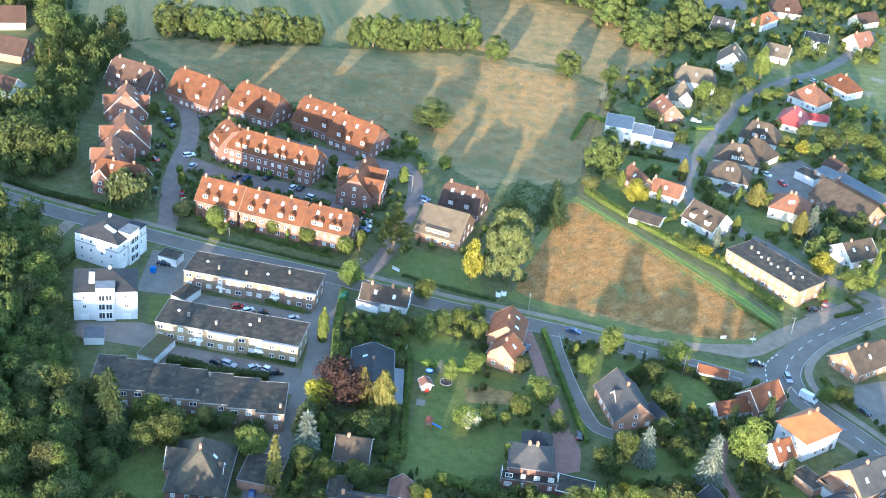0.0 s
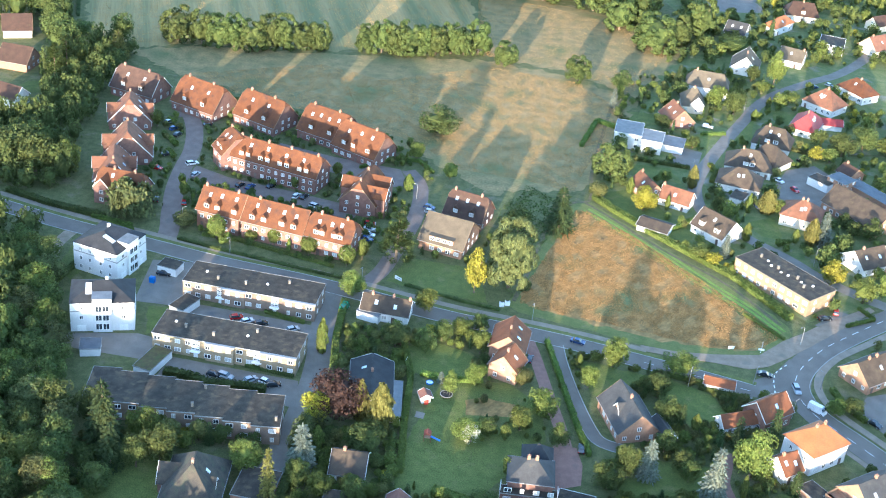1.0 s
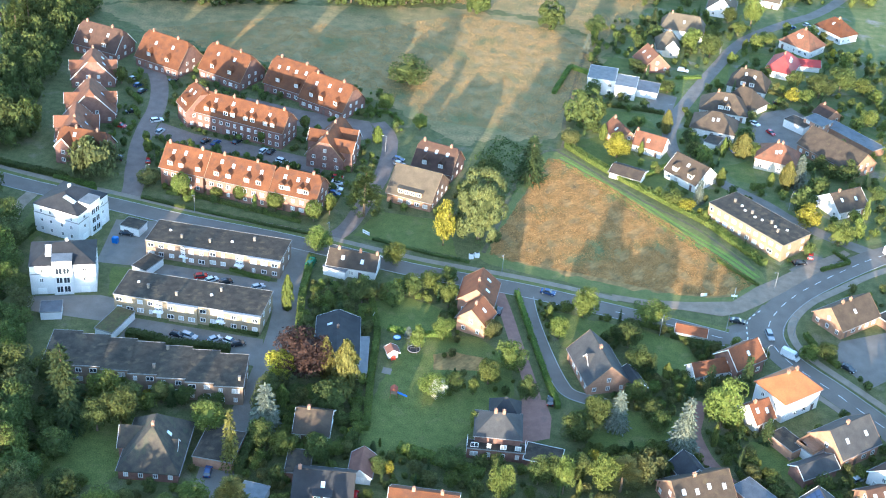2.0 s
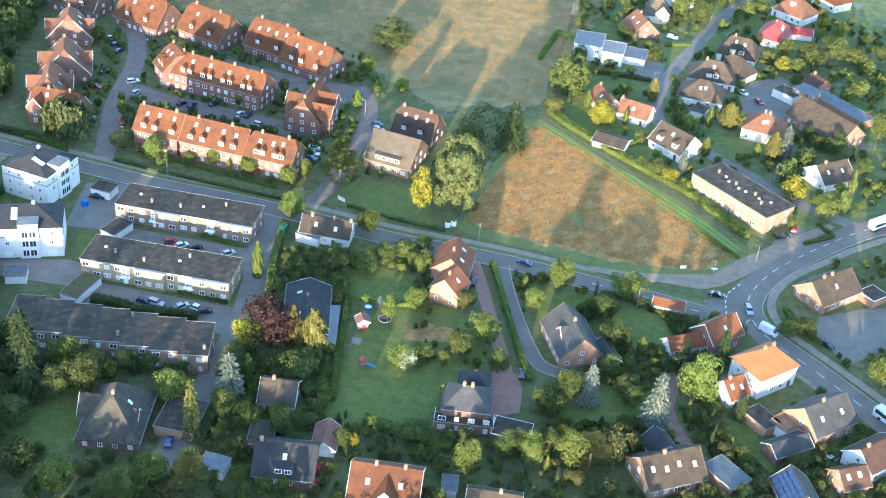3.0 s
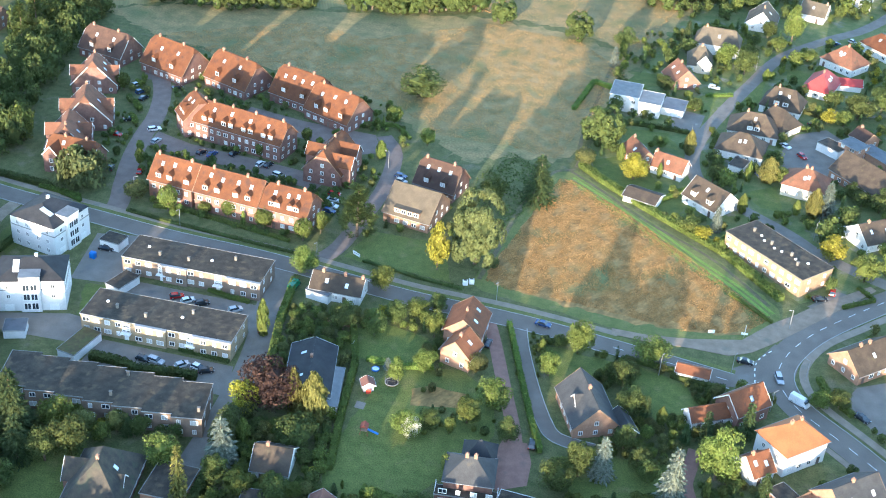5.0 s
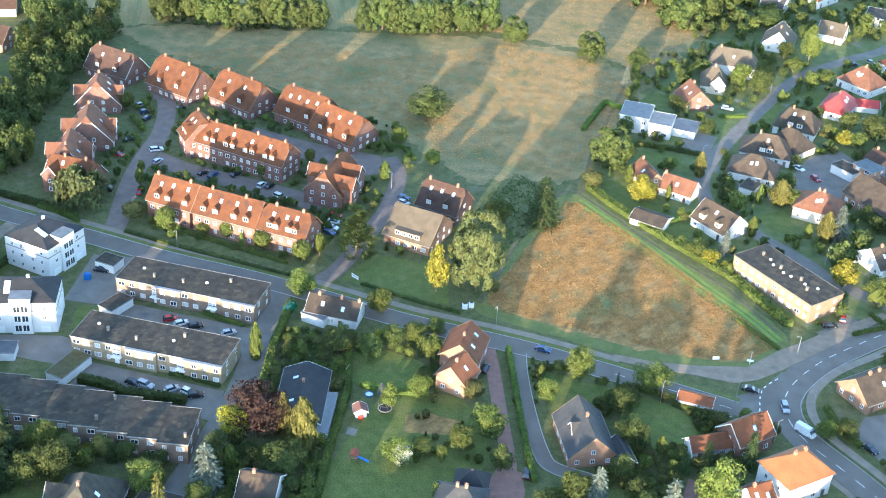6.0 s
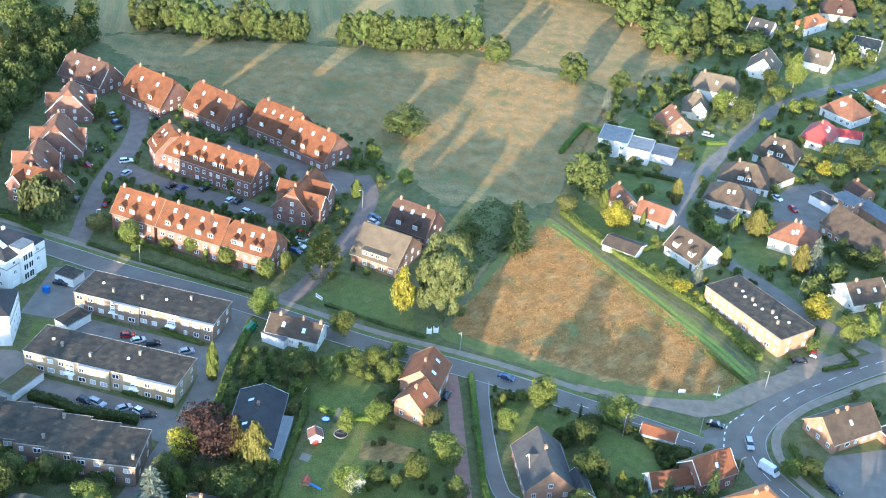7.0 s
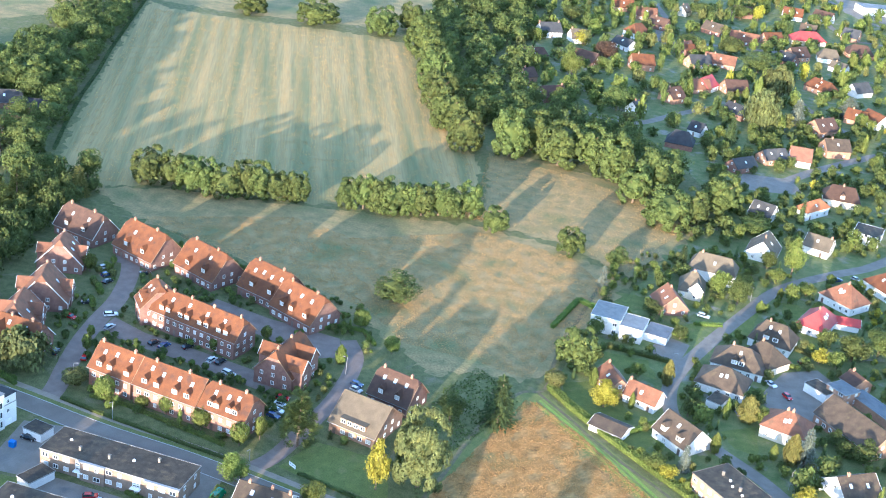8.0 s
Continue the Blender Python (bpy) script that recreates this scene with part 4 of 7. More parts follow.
house(76.0, 422.4, -24, 11.8, 8.5, 2.8, 6.6, "rust", "white", dormers=0, sky=1, chim=(0.05,), half=0)
house(88.4, 403.0, -44, 14.2, 12.4, 3, 8.1, "umber", "white", dormers=2, sky=1, chim=(), half=0)
house(101.0, 443.2, -14, 3.6, 13.4, 3, 8.0, "umber", "white", sky=2, hip=1)
house(106.4, 459.6, -10, 6.0, 13.0, 3, 8.5, "umber", "white", dormers=2, sky=1, chim=(0.0,), hip=0.95)
house(115.0, 465.5, 139, 8.3, 13.0, 3, 8.9, "umber", "cream", dormers=0, sky=0, chim=(0.9,), hip=0.7)
house(118.9, 483.1, -18, 11.0, 13.0, 3, 8.9, "umber", "white", dormers=2, sky=2, chim=(0.2,), hip=0.6)
house(135.8, 504.7, 67, 5.5, 11.6, 3, 8.2, "red", "white", sky=3, chim=(0.3,), hip=1)
house(147.0, 509.6, 0, 9.5, 6.0, 2.4, 4.4, "red", "white")
house(147.9, 530.2, -42, 2.7, 13.0, 3.4, 9.3, "rust", "white", dormers=0, sky=3, chim=(0.6,), hip=1)
house(165.7, 548.8, -54, 5.1, 11.1, 3.6, 8.5, "orange", "white", dormers=0, sky=1, chim=(0.6,), hip=1)
house(120.4, 420.2, -18, 2.0, 12.6, 4.2, 9.0, "rust", "cream", sky=2, chim=(0.1, 0.9), hip=1)
house(142.6, 427.6, -51, 25.0, 14.5, 3.4, 9.0, "umber", "brickl")
house(137.9, 392.9, 31, 13.5, 11.8, 3, 7.4, "umber", "white", dormers=0, sky=2, chim=(0.3,), half=0)
house(67.1, 401.1, -23, 11.6, 8.6, 2.2, 3.7, "umber", "white", dormers=0, sky=0, chim=(), half=0)
house(145.7, 461.6, -56, 7.6, 8.7, 2.8, 5.8, "brown", "brickl", dormers=0, sky=0, chim=(0.2,), half=0)
house(155.8, 759.1, 42, 15.0, 13.0, 3.6, 9.1, "brown", "brickl", dormers=0, sky=2, chim=(0.4,), half=0)
house(140.5, 699.4, -180, 11.2, 13.0, 3.2, 8.7, "orangeb", "white", dormers=0, sky=2, chim=(), half=0)
house(126.6, 693.9, 38, 15.0, 10.1, 3, 7.2, "gray", "brickl", dormers=0, sky=2, chim=(), half=0)
house(110.8, 672.6, 46, 15.0, 9.4, 2.8, 6.7, "gray", "brick", dormers=0, sky=1, chim=(), half=0)
house(156.7, 649.1, -2, 13.4, 13.0, 3.4, 8.9, "brown", "cream", dormers=1, sky=0, chim=(0.5,), hip=0.5)
house(141.5, 625.7, 51, 10.4, 8.0, 4, 7.4, "bright", "white", dormers=0, sky=1, chim=(), hip=1)
house(119.4, 610.5, -23, 10.7, 11.2, 3, 7.6, "gray", "white", dormers=0, sky=2, chim=(), half=0)
house(141.7, 581.6, -21, 11.7, 10.7, 3.2, 7.6, "taupe", "white", dormers=0, sky=1, chim=(0.9,), half=0)
house(80.3, 693.5, 175, 10.0, 13.0, 2.8, 8.3, "anthracite", "brick", dormers=0, sky=2, chim=(), hip=0.6)
house(88.8, 718.5, -26, 8.3, 9.9, 2.8, 6.9, "anthracite", "white", dormers=0, sky=1, chim=(), half=0)
house(91.6, 809.0, 64, 15.0, 12.5, 3.2, 8.4, "red", "white", dormers=0, sky=0, chim=(), half=0)
house(73.6, 773.6, 49, 11.6, 12.5, 3.2, 8.4, "brown", "brickl", dormers=1, sky=1, chim=(0.2,), half=0)
house(52.9, 833.0, 21, 14.5, 12.5, 4, 9.2, "orange", "brickl", dormers=0, sky=0, chim=(0.3,), half=0)
house(86.9, 859.5, 31, 15.0, 11.7, 3.2, 8.1, "gray", "brickl", dormers=0, sky=0, chim=(0.8,), half=0)
house(45.3, 913.3, -127, 10.4, 12.5, 4, 9.2, "orange", "white", dormers=0, sky=0, chim=(), hip=0.6)
house(-9.4, 876.7, 31, 15.0, 12.5, 3.6, 8.8, "gray", "white", dormers=0, sky=0, chim=(0.0,0.9), half=0)
house(9.9, 873.2, 24, 11.5, 12.5, 3.2, 8.4, "taupe", "white", dormers=0, sky=0, chim=(0.1,), half=0)
house(-11.3, 812.6, 28, 15.0, 10.6, 3, 7.4, "brown", "brick", dormers=1, sky=1, chim=(0.4,), hip=0.5)
house(-8.3, 764.9, 49, 8.5, 10.4, 3.2, 7.6, "brown", "brickl", dormers=0, sky=0, chim=(0.2,), half=0)
house(162.1, 847.9, -41, 15.0, 12.0, 3.2, 8.2, "orange", "brickl", dormers=1, sky=1, chim=(0.4,), hip=0.5)
house(161.0, 977.1, -156, 13.2, 13.0, 3.2, 8.7, "red", "cream", dormers=0, sky=0, chim=(), hip=1)
house(151.3, 924.7, 43, 15.0, 13.0, 3, 8.5, "brown", "brickl", dormers=1, sky=1, chim=(), half=0)
house(173.1, 933.9, 180, 11.1, 13.0, 3, 8.5, "taupe", "white", dormers=0, sky=1, chim=(), hip=0.6)
house(195.4, 962.1, -167, 14.0, 13.0, 3, 8.5, "brown", "brickl", dormers=0, sky=0, chim=(), hip=0.6)
house(195.3, 1011.9, 160, 12.3, 13.0, 3, 8.5, "gray", "brickl", dormers=0, sky=0, chim=(), half=0)
house(155.3, 1052.9, 1, 15.0, 13.0, 3.2, 8.7, "orange", "white", dormers=0, sky=2, chim=(), half=0)
house(178.9, 1060.3, 155, 15.0, 13.0, 3, 8.5, "brown", "white", dormers=0, sky=0, chim=(), half=0)
house(187.9, 793.4, 125, 15.0, 12.0, 3.4, 8.4, "orange", "white", dormers=0, sky=0, chim=(), half=0)
house(185.1, 857.7, -136, 15.0, 12.0, 3, 8.0, "gray", "white", dormers=0, sky=2, chim=(), half=0)
house(109.0, 814.2, -154, 15.0, 12.0, 3, 8.0, "brown", "brickl", dormers=1, sky=0, chim=(), half=0)
house(136.0, 958.6, -147, 15.0, 12.0, 3, 8.0, "orange", "brickl", dormers=0, sky=1, chim=(), half=0)
house(80.3, 888.8, 36, 8.0, 9.1, 3, 6.8, "orange", "brickl", dormers=0, sky=0, chim=(), half=0)
house(20.0, 823.3, 158, 15.4, 12.0, 3, 8.0, "brown", "brick", dormers=0, sky=0, chim=(), half=0)
house(8.9, 735.4, -140, 15.0, 12.0, 3, 8.0, "brown", "brick", dormers=0, sky=0, chim=(0.1,), half=0)
house(-196.8, 508.8, -160, 12.4, 12.0, 3.4, 8.8, "brown", "cream", dormers=0, sky=0, chim=(), half=0)
house(-183.9, 476.0, 172, 13.3, 12.0, 3.4, 8.8, "brown", "brickl", dormers=0, sky=2, chim=(), half=0)
house(-175.2, 441.7, -19, 13.5, 9.0, 3.4, 7.5, "brown", "white", dormers=0, sky=0, chim=(), half=0)
house(186.4, 610.5, 37, 12.4, 12.0, 3.4, 8.8, "orangeb", "cream", dormers=0, sky=1, chim=(0.2,), half=0)
house(197.1, 647.6, 36, 15.0, 9.0, 3.2, 7.3, "brown", "cream", dormers=0, sky=0, chim=(), half=0)
house(-224.0, 576.0, 25, 16, 11, 3.2, 7.8, "anthracite", "brickl", sky=1, chim=(0.3,))
house(-207.0, 577.0, 18, 12, 8, 2.8, 6.0, "anthracite", "brick")
house(-205.0, 548.0, 20, 12, 9, 3.0, 7.0, "rust", "brickl", chim=(0.4,))
house(73.2, 250.6, -65, 7.5, 7.5, 2.8, 6.0, "anthracite", "brick")
house(31.6, 987.4, 10, 14, 11, 3, 8, "orange", "brickl", sky=1, chim=(0.3,))
house(48.3, 972.0, 20, 16, 11, 3, 8, "rust", "brickl", sky=1, chim=(0.3,))
house(74.4, 1004.7, 70, 12, 10, 3, 8, "taupe", "cream", sky=1, chim=(0.3,))
house(117.4, 1031.4, 20, 14, 11, 3, 8, "brown", "brick", sky=1, chim=(0.3,))
house(117.3, 945.0, -8, 20, 11, 3, 8, "rust", "brick", sky=1, chim=(0.3,))
house(100.7, 871.0, -5, 20, 11, 3, 8, "rust", "brickl", sky=1, chim=(0.3,))
house(39.9, 876.3, -40, 15, 11, 3, 7, "gray", "white", sky=1, chim=(0.3,))
house(78.2, 890.4, 60, 12, 10, 3, 8, "rust", "brick", sky=1, chim=(0.3,))
house(97.1, 959.8, -30, 16, 11, 3, 8, "umber", "brick", sky=1, chim=(0.3,))
house(144.2, 906.2, -40, 13, 11, 3, 8, "anthracite", "brick", sky=1, chim=(0.3,))
house(110.0, 764.3, -35, 14, 11, 3, 7.5, "anthracite", "brick", sky=1, chim=(0.3,))
house(177.9, 909.5, -30, 12, 9, 3, 6.5, "taupe", "white", sky=1, chim=(0.3,))
house(55.3, 738.9, 60, 10, 9, 3, 7, "gray", "white", sky=1, chim=(0.3,))
house(177.5, 793.2, -20, 12, 11, 3, 8, "orange", "brickl", sky=1, chim=(0.3,))
house(88.4, 802.3, 30, 12, 10, 3, 8, "rust", "brickl", sky=1, chim=(0.3,))
house(159.9, 724.5, 20, 14, 12, 4, 9, "umber", "brickl", sky=1, chim=(0.3,))
house(163.9, 1005.9, -10, 12, 10, 3, 8, "umber", "brick", sky=1, chim=(0.3,))
house(59.1, 948.4, -20, 14, 10, 3, 8, "brown", "brick", sky=1, chim=(0.3,))
flat_block(-57.2, 327.2, -6, 40.3, 11.6, 5.8, "taupe", "apartment_block", "two-storey grey-brown brick flats with a flat felt roof", "apartment block", bays=((-4.5, 7.0, 0.7), (15.5, 9.5, 0.7)), stairs=(-8.5, 8.0), chimneys=((-10.5, -2), (-2, -2), (10, 2.5)), vents=((4, 0), (-15, 1)))
flat_block(-58.1, 299.4, -5, 41, 12, 5.8, "yellow", "apartment_block", "two-storey pale yellow brick flats with a flat felt roof", "apartment block", bays=((-1.0, 8.0, 0.7), (15.5, 10, 0.7)), stairs=(-8, 9.5), chimneys=((-12.5, -1), (-4, -2.5), (7, 2.5)), vents=((5, 0), (-16, 1)))
for i in range(7):
    u = (i - 3) * 7.31
    flat_block(-63.0 + u * math.cos(math.radians(-4)) , 268.8 + u * math.sin(math.radians(-4)) + 0.0, 5, 7.3, 13.2, 5.8, "taupe", "terraced_house", "two-storey grey-brown brick terraced house, flat felt roof with white edge", "terraced house", chimneys=(((2.5, -4),) if i in (3, 6) else ((-2.5, 5),) if i == 4 else ()), vents=(), edges="fb" + ("l" if i == 0 else "") + ("r" if i == 6 else ""))
flat_block(106.6, 371.1, -48, 30.4, 13.3, 6.0, "sand", "apartment_block", "two-storey sand-coloured brick flats with a flat felt roof", "apartment block", stairs=(), chimneys=((-11, 1), (-3, 0), (4.5, 0.5), (9, -2)), vents=((-8, 1), (-5.5, -0.5), (-1, -1), (1.5, -0.5), (6.5, 0), (10, 1.5)), coping=M_CONC)
flat_block(60.6, 472.0, -8, 10.5, 12.5, 6.3, "white", "modern_house", "white rendered modern cube house with a pale grey roof", "house", coping=WALL["white"], roof=M_PALEROOF)
flat_block(69.8, 468.6, -10, 8.0, 10.5, 5.4, "white", "modern_house", "stepped white rendered wing with a pale grey roof", "house", coping=WALL["white"], roof=M_PALEROOF)
flat_block(78.6, 471.0, -12, 8.0, 9.5, 2.9, "white", "flat_garage", "low garage with a pale blue-grey roof", "garage", windows=False, roof=M_FELTBLUE)
flat_block(-38.8, 242.4, -6, 9.4, 11.0, 3.0, "brickl", "flat_garage", "long brick garage with a dark felt roof beside the drive", "garage", windows=False)
flat_block(-28.0, 228.4, -10, 6.0, 5.0, 2.5, "white", "carport", "small carport with a pale sheet roof", "carport", windows=False, roof=M_PALEROOF)
flat_block(26.6, 251.4, 0, 14.0, 3.0, 3.2, "brick", "flat_annex", "low flat-roofed garden-side bay with dark felt", "annex")
flat_block(24.8, 230.5, 0, 3.4, 4.8, 2.5, "white", "garden_shed", "small garden shed with blue-grey felt roof", "shed", windows=False, roof=M_FELTBLUE)
flat_block(99.4, 265.4, -52, 7.8, 5.2, 3.0, "brickl", "flat_annex", "low flat-roofed brick annex beside the house", "annex", windows=False)
flat_block(104.9, 264.0, 41, 5.4, 5.4, 3.0, "white", "flat_annex", "white garden annex with a wooden roof terrace", "annex", windows=False, roof=M_WOOD)
e = thing("terrace_rail", 104.9, 264.0, 3.0, 41, "orange-brown board rail round the roof terrace", "railing")
for a in ((-2.6, 2.6, -2.6, -2.52), (-2.6, 2.6, 2.52, 2.6), (-2.6, -2.52, -2.5, 2.5)):
    for k in range(3):
        part("rail_board", box(*a, 0.12 + 0.3 * k, 0.38 + 0.3 * k), M_WOOD, e)
for ux, uy in ((-2.55, -2.55), (-2.55, 2.55), (2.55, -2.55), (2.55, 2.55)):
    part("post", box(ux - 0.06, ux + 0.06, uy - 0.06, uy + 0.06, 0, 1.08), M_WOOD, e)
e = thing("garden_table", 99.8, 261.0, 0, 30, "red garden table on the paved terrace", "table")
part("tabletop", loft([(-0.8, 0.8, -0.45, 0.45, 0.7), (-0.8, 0.8, -0.45, 0.45, 0.75)]), M_DOOR, e)
for ux in (-0.65, 0.65):
    for uy in (-0.35, 0.35):
        part("leg", box(ux - 0.04, ux + 0.04, uy - 0.04, uy + 0.04, 0, 0.7), M_WOOD, e)
flat_block(88.4, 244.2, -50, 9.5, 6.4, 2.8, "brickl", "flat_garage", "low garage with blue-grey felt roof", "garage", windows=False, roof=M_FELTBLUE)
flat_block(139.0, 325.8, 38, 6.0, 5.5, 2.8, "brickl", "flat_annex", "flat annex with a bright white roof edge", "annex", windows=False, coping=M_PAINT)
flat_block(99.3, 430.6, -25, 5.0, 7.0, 2.8, "white", "flat_garage", "white flat-roofed garage beside the street", "garage", windows=False)
flat_block(-19.4, 239.3, 2, 5.6, 8.1, 3.0, "brick", "flat_garage", "flat-roofed brick annex with blue-grey felt", "annex", windows=False)
flat_block(-9.6, 283.6, 94, 15.5, 2.6, 2.5, "white", "lean_to", "long pale lean-to along the bungalow's garden side", "annex", windows=False, roof=M_PALEROOF)
flat_block(-95.0, 291.0, 14, 5.4, 5.2, 2.6, "white", "flat_garage", "low white garage with a pale blue-grey roof", "garage", windows=False, roof=M_FELTBLUE)
flat_block(38.2, 250.5, -10, 8.8, 6.3, 3.0, "brick", "flat_annex", "flat-roofed annex with a white roof edge", "annex", windows=False, coping=M_PAINT)
flat_block(-85.0, 336.6, -14, 6.2, 5.0, 2.8, "white", "flat_garage", "small white flat-roofed garage in the yard", "garage", windows=False)
flat_block(-22.0, 324.5, -17, 6.9, 4.5, 2.8, "white", "carport", "white carport with a pale corrugated roof", "carport", windows=False, roof=M_FELTBLUE)
flat_block(-76.8, 287.9, -17, 5.2, 11.0, 2.6, "white", "garage_row", "row of white garages with a mossy flat roof", "garage", windows=False, roof=M_MOSS)
flat_block(-75.6, 317.0, -24, 4.8, 8.0, 2.6, "white", "garage_row", "dark flat-roofed garages between the flats", "garage", windows=False)
flat_block(164.9, 607.7, -15, 11.6, 16, 4.0, "white", "flat_house", "long white flat-roofed garden bungalow", "house", coping=WALL["white"])
flat_block(232, 1128, 20, 44, 16, 6.0, "white", "warehouse", "long pale flat-roofed trade building at the village edge", "warehouse", roof=M_PALEROOF)
flat_block(133.3, 452, -45, 9, 6, 3.2, "white", "flat_garage", "flat-roofed white farm garage", "garage", windows=False)
flat_block(152.0, 444.5, -52, 24, 6.5, 3.2, "brickl", "barn_annex", "long low flat-roofed stable", "stable", windows=False, roof=M_FELTBLUE)
flat_block(140.1, 451, -47, 8, 7, 5.0, "brickl", "workshop", "brick workshop with a blue-grey roof", "workshop", roof=M_FELTBLUE)


def white_flats(x, y, rot, L, W, front=True):
    e = thing("white_apartment_house", x, y, 0, rot, "three-storey white rendered apartment house with a slate-grey hipped roof", "apartment house")
    FOOT.append((x, y, math.radians(rot), L / 2, W / 2))
    part("wall", box(-L / 2, L / 2, -W / 2, W / 2, -0.3, 6.6), WALL["white"], e)
    part("string_course", box(-L / 2 - 0.08, L / 2 + 0.08, -W / 2 - 0.08, W / 2 + 0.08, 6.45, 6.7), M_ZINC, e, "grey string course")
    a, b = L / 2 - 0.06, W / 2 - 0.06
    part("attic_storey", box(-a, a, -b, b, 6.7, 9.3), WALL["white"], e)
    part("stair_tower", box(-2.6, 2.6, -W / 2 - 0.7, -W / 2 + 3.2, -0.3, 10.9), WALL["white"], e)
    part("tower_roof", box(-2.75, 2.75, -W / 2 - 0.85, -W / 2 + 3.3, 10.9, 11.05), M_PALEROOF, e)
    bm = bmesh.new()
    c = [bm.verts.new((sx * (L / 2 + 0.2), sy * (W / 2 + 0.2), 9.3)) for sx, sy in ((-1, -1), (1, -1), (1, 1), (-1, 1))]
    r0, r1 = bm.verts.new((-2.0, 0.5, 12.6)), bm.verts.new((2.0, 0.5, 12.6))
    for f in ((c[0], c[1], r1, r0), (c[1], c[2], r1), (c[2], c[3], r0, r1), (c[3], c[0], r0), (c[3], c[2], c[1], c[0])):
        bm.faces.new(f)
    bmesh.ops.recalc_face_normals(bm, faces=bm.faces)
    part("roof", bm, ROOF["anthracite"], e, "slate-grey hipped roof")
    ang = math.degrees(math.atan2(3.3, W / 2 + 0.7))
    yy = -W * 0.16
    part("roof_light", box(-0.8, 0.8, -1.9, 1.9, 0.02, 0.16), M_SKYLIGHT, e, "pale roof glazing", pose(-3.7, yy, 9.3 + 3.3 * (yy + W / 2 + 0.2) / (W / 2 + 0.7), ang))
    part("chimney", chimney_shape(1.2, 1.0, 0.35, 0.35, 11.6, 13.2), WALL["white"], e)
    for k in range(3):
        zz = 0.8 + 2.95 * k
        for u in (-0.98, 0.98):
            window(e, pose(u, -W / 2 - 0.71, zz), 1.8, 2.0 if k else 2.1)
        for u in (-L / 2 + 3.0, L / 2 - 3.0):
            if k == 0:
                gm = shared("garage_door", lambda: mesh_of("garage_door", box(-1.2, 1.2, -0.06, 0.02, 0.03, 2.1), M_PAINT))
                child("garage_door", gm, e, pose(u, -W / 2, 0))
            else:
                window(e, pose(u, -W / 2 - (0.01 if k < 2 else -0.05), zz + 0.2), 1.05, 1.25)
        for v in (-W / 3, -W / 8, W / 8, W / 3):
            for sx, rz in ((1, 90), (-1, -90)):
                window(e, pose(sx * (L / 2 + (0.01 if k < 2 else -0.05)), v, zz + 0.2, 0, 0, rz), 1.0, 1.3)
    return e


white_flats(-96.4, 307.3, 15, 17.5, 12.6)
white_flats(-103.5, 336.5, 72, 15.0, 15.5)

# ---------- plants ----------
def leafmat(name, a, b, vary=0.2, through_light=0.38, hue=0.012):
    return surf(name, a, b, 3.2, 0.9, 0.0, 3.0, vary, island=0.34, translucent=through_light, hue=hue)


LEAF = {
    "green": leafmat("oak_leaves", (0.064, 0.090, 0.023), (0.104, 0.128, 0.034)),
    "light": leafmat("light_leaves", (0.098, 0.130, 0.026), (0.145, 0.168, 0.038)),
    "yellow": leafmat("yellow_leaves", (0.215, 0.208, 0.022), (0.31, 0.285, 0.034), 0.12, 0.38, 0.01),
    "golden": leafmat("golden_conifer", (0.122, 0.122, 0.030), (0.172, 0.158, 0.042)),
    "dark": leafmat("spruce_needles", (0.052, 0.084, 0.028), (0.086, 0.118, 0.038)),
    "silver": leafmat("blue_spruce_needles", (0.125, 0.15, 0.115), (0.195, 0.215, 0.165), 0.15, 0.25),
    "copper": leafmat("copper_leaves", (0.050, 0.030, 0.024), (0.085, 0.050, 0.034)),
    "birch": leafmat("birch_leaves", (0.084, 0.100, 0.034), (0.124, 0.136, 0.047)),
    "olive": leafmat("olive_shrub", (0.095, 0.108, 0.032), (0.147, 0.144, 0.045)),
    "hedge": leafmat("clipped_hedge", (0.108, 0.158, 0.030), (0.148, 0.20, 0.042)),
    "bloom": leafmat("pale_blossom", (0.34, 0.35, 0.27), (0.48, 0.48, 0.39), 0.1, 0.3, 0.01),
}
M_BARK = surf("bark", (0.10, 0.075, 0.05), (0.16, 0.12, 0.085), 0.5, 0.95, 0.5, 8.0, 0.15)
gen = np.random.default_rng(11)


def unit(n):
    v = gen.normal(size=(n, 3))
    return v / np.linalg.norm(v, axis=1, keepdims=True)


def cards(pts, nrm, size, flat=0.6, long=1.0, down=False):
    """Small three-cornered leaf clumps round points, leaning along nrm."""
    n = len(pts)
    nn = nrm * flat + unit(n) * (1 - flat)
    nn /= np.linalg.norm(nn, axis=1, keepdims=True)
    ref = np.tile([0.0, 0.0, -1.0], (n, 1)) + unit(n) * 0.25 if down else unit(n)
    t = ref - nn * (ref * nn).sum(1, keepdims=True)
    t /= np.linalg.norm(t, axis=1, keepdims=True) + 1e-9
    b = np.cross(nn, t)
    s = size * gen.uniform(0.65, 1.35, (n, 1))
    v = np.stack([pts + t * s * long * 1.25, pts - t * s * long * 0.65 + b * s * 0.85, pts - t * s * long * 0.65 - b * s * 0.85 - nn * s * 0.3], 1).reshape(-1, 3)
    return v, np.arange(3 * n).reshape(-1, 3)


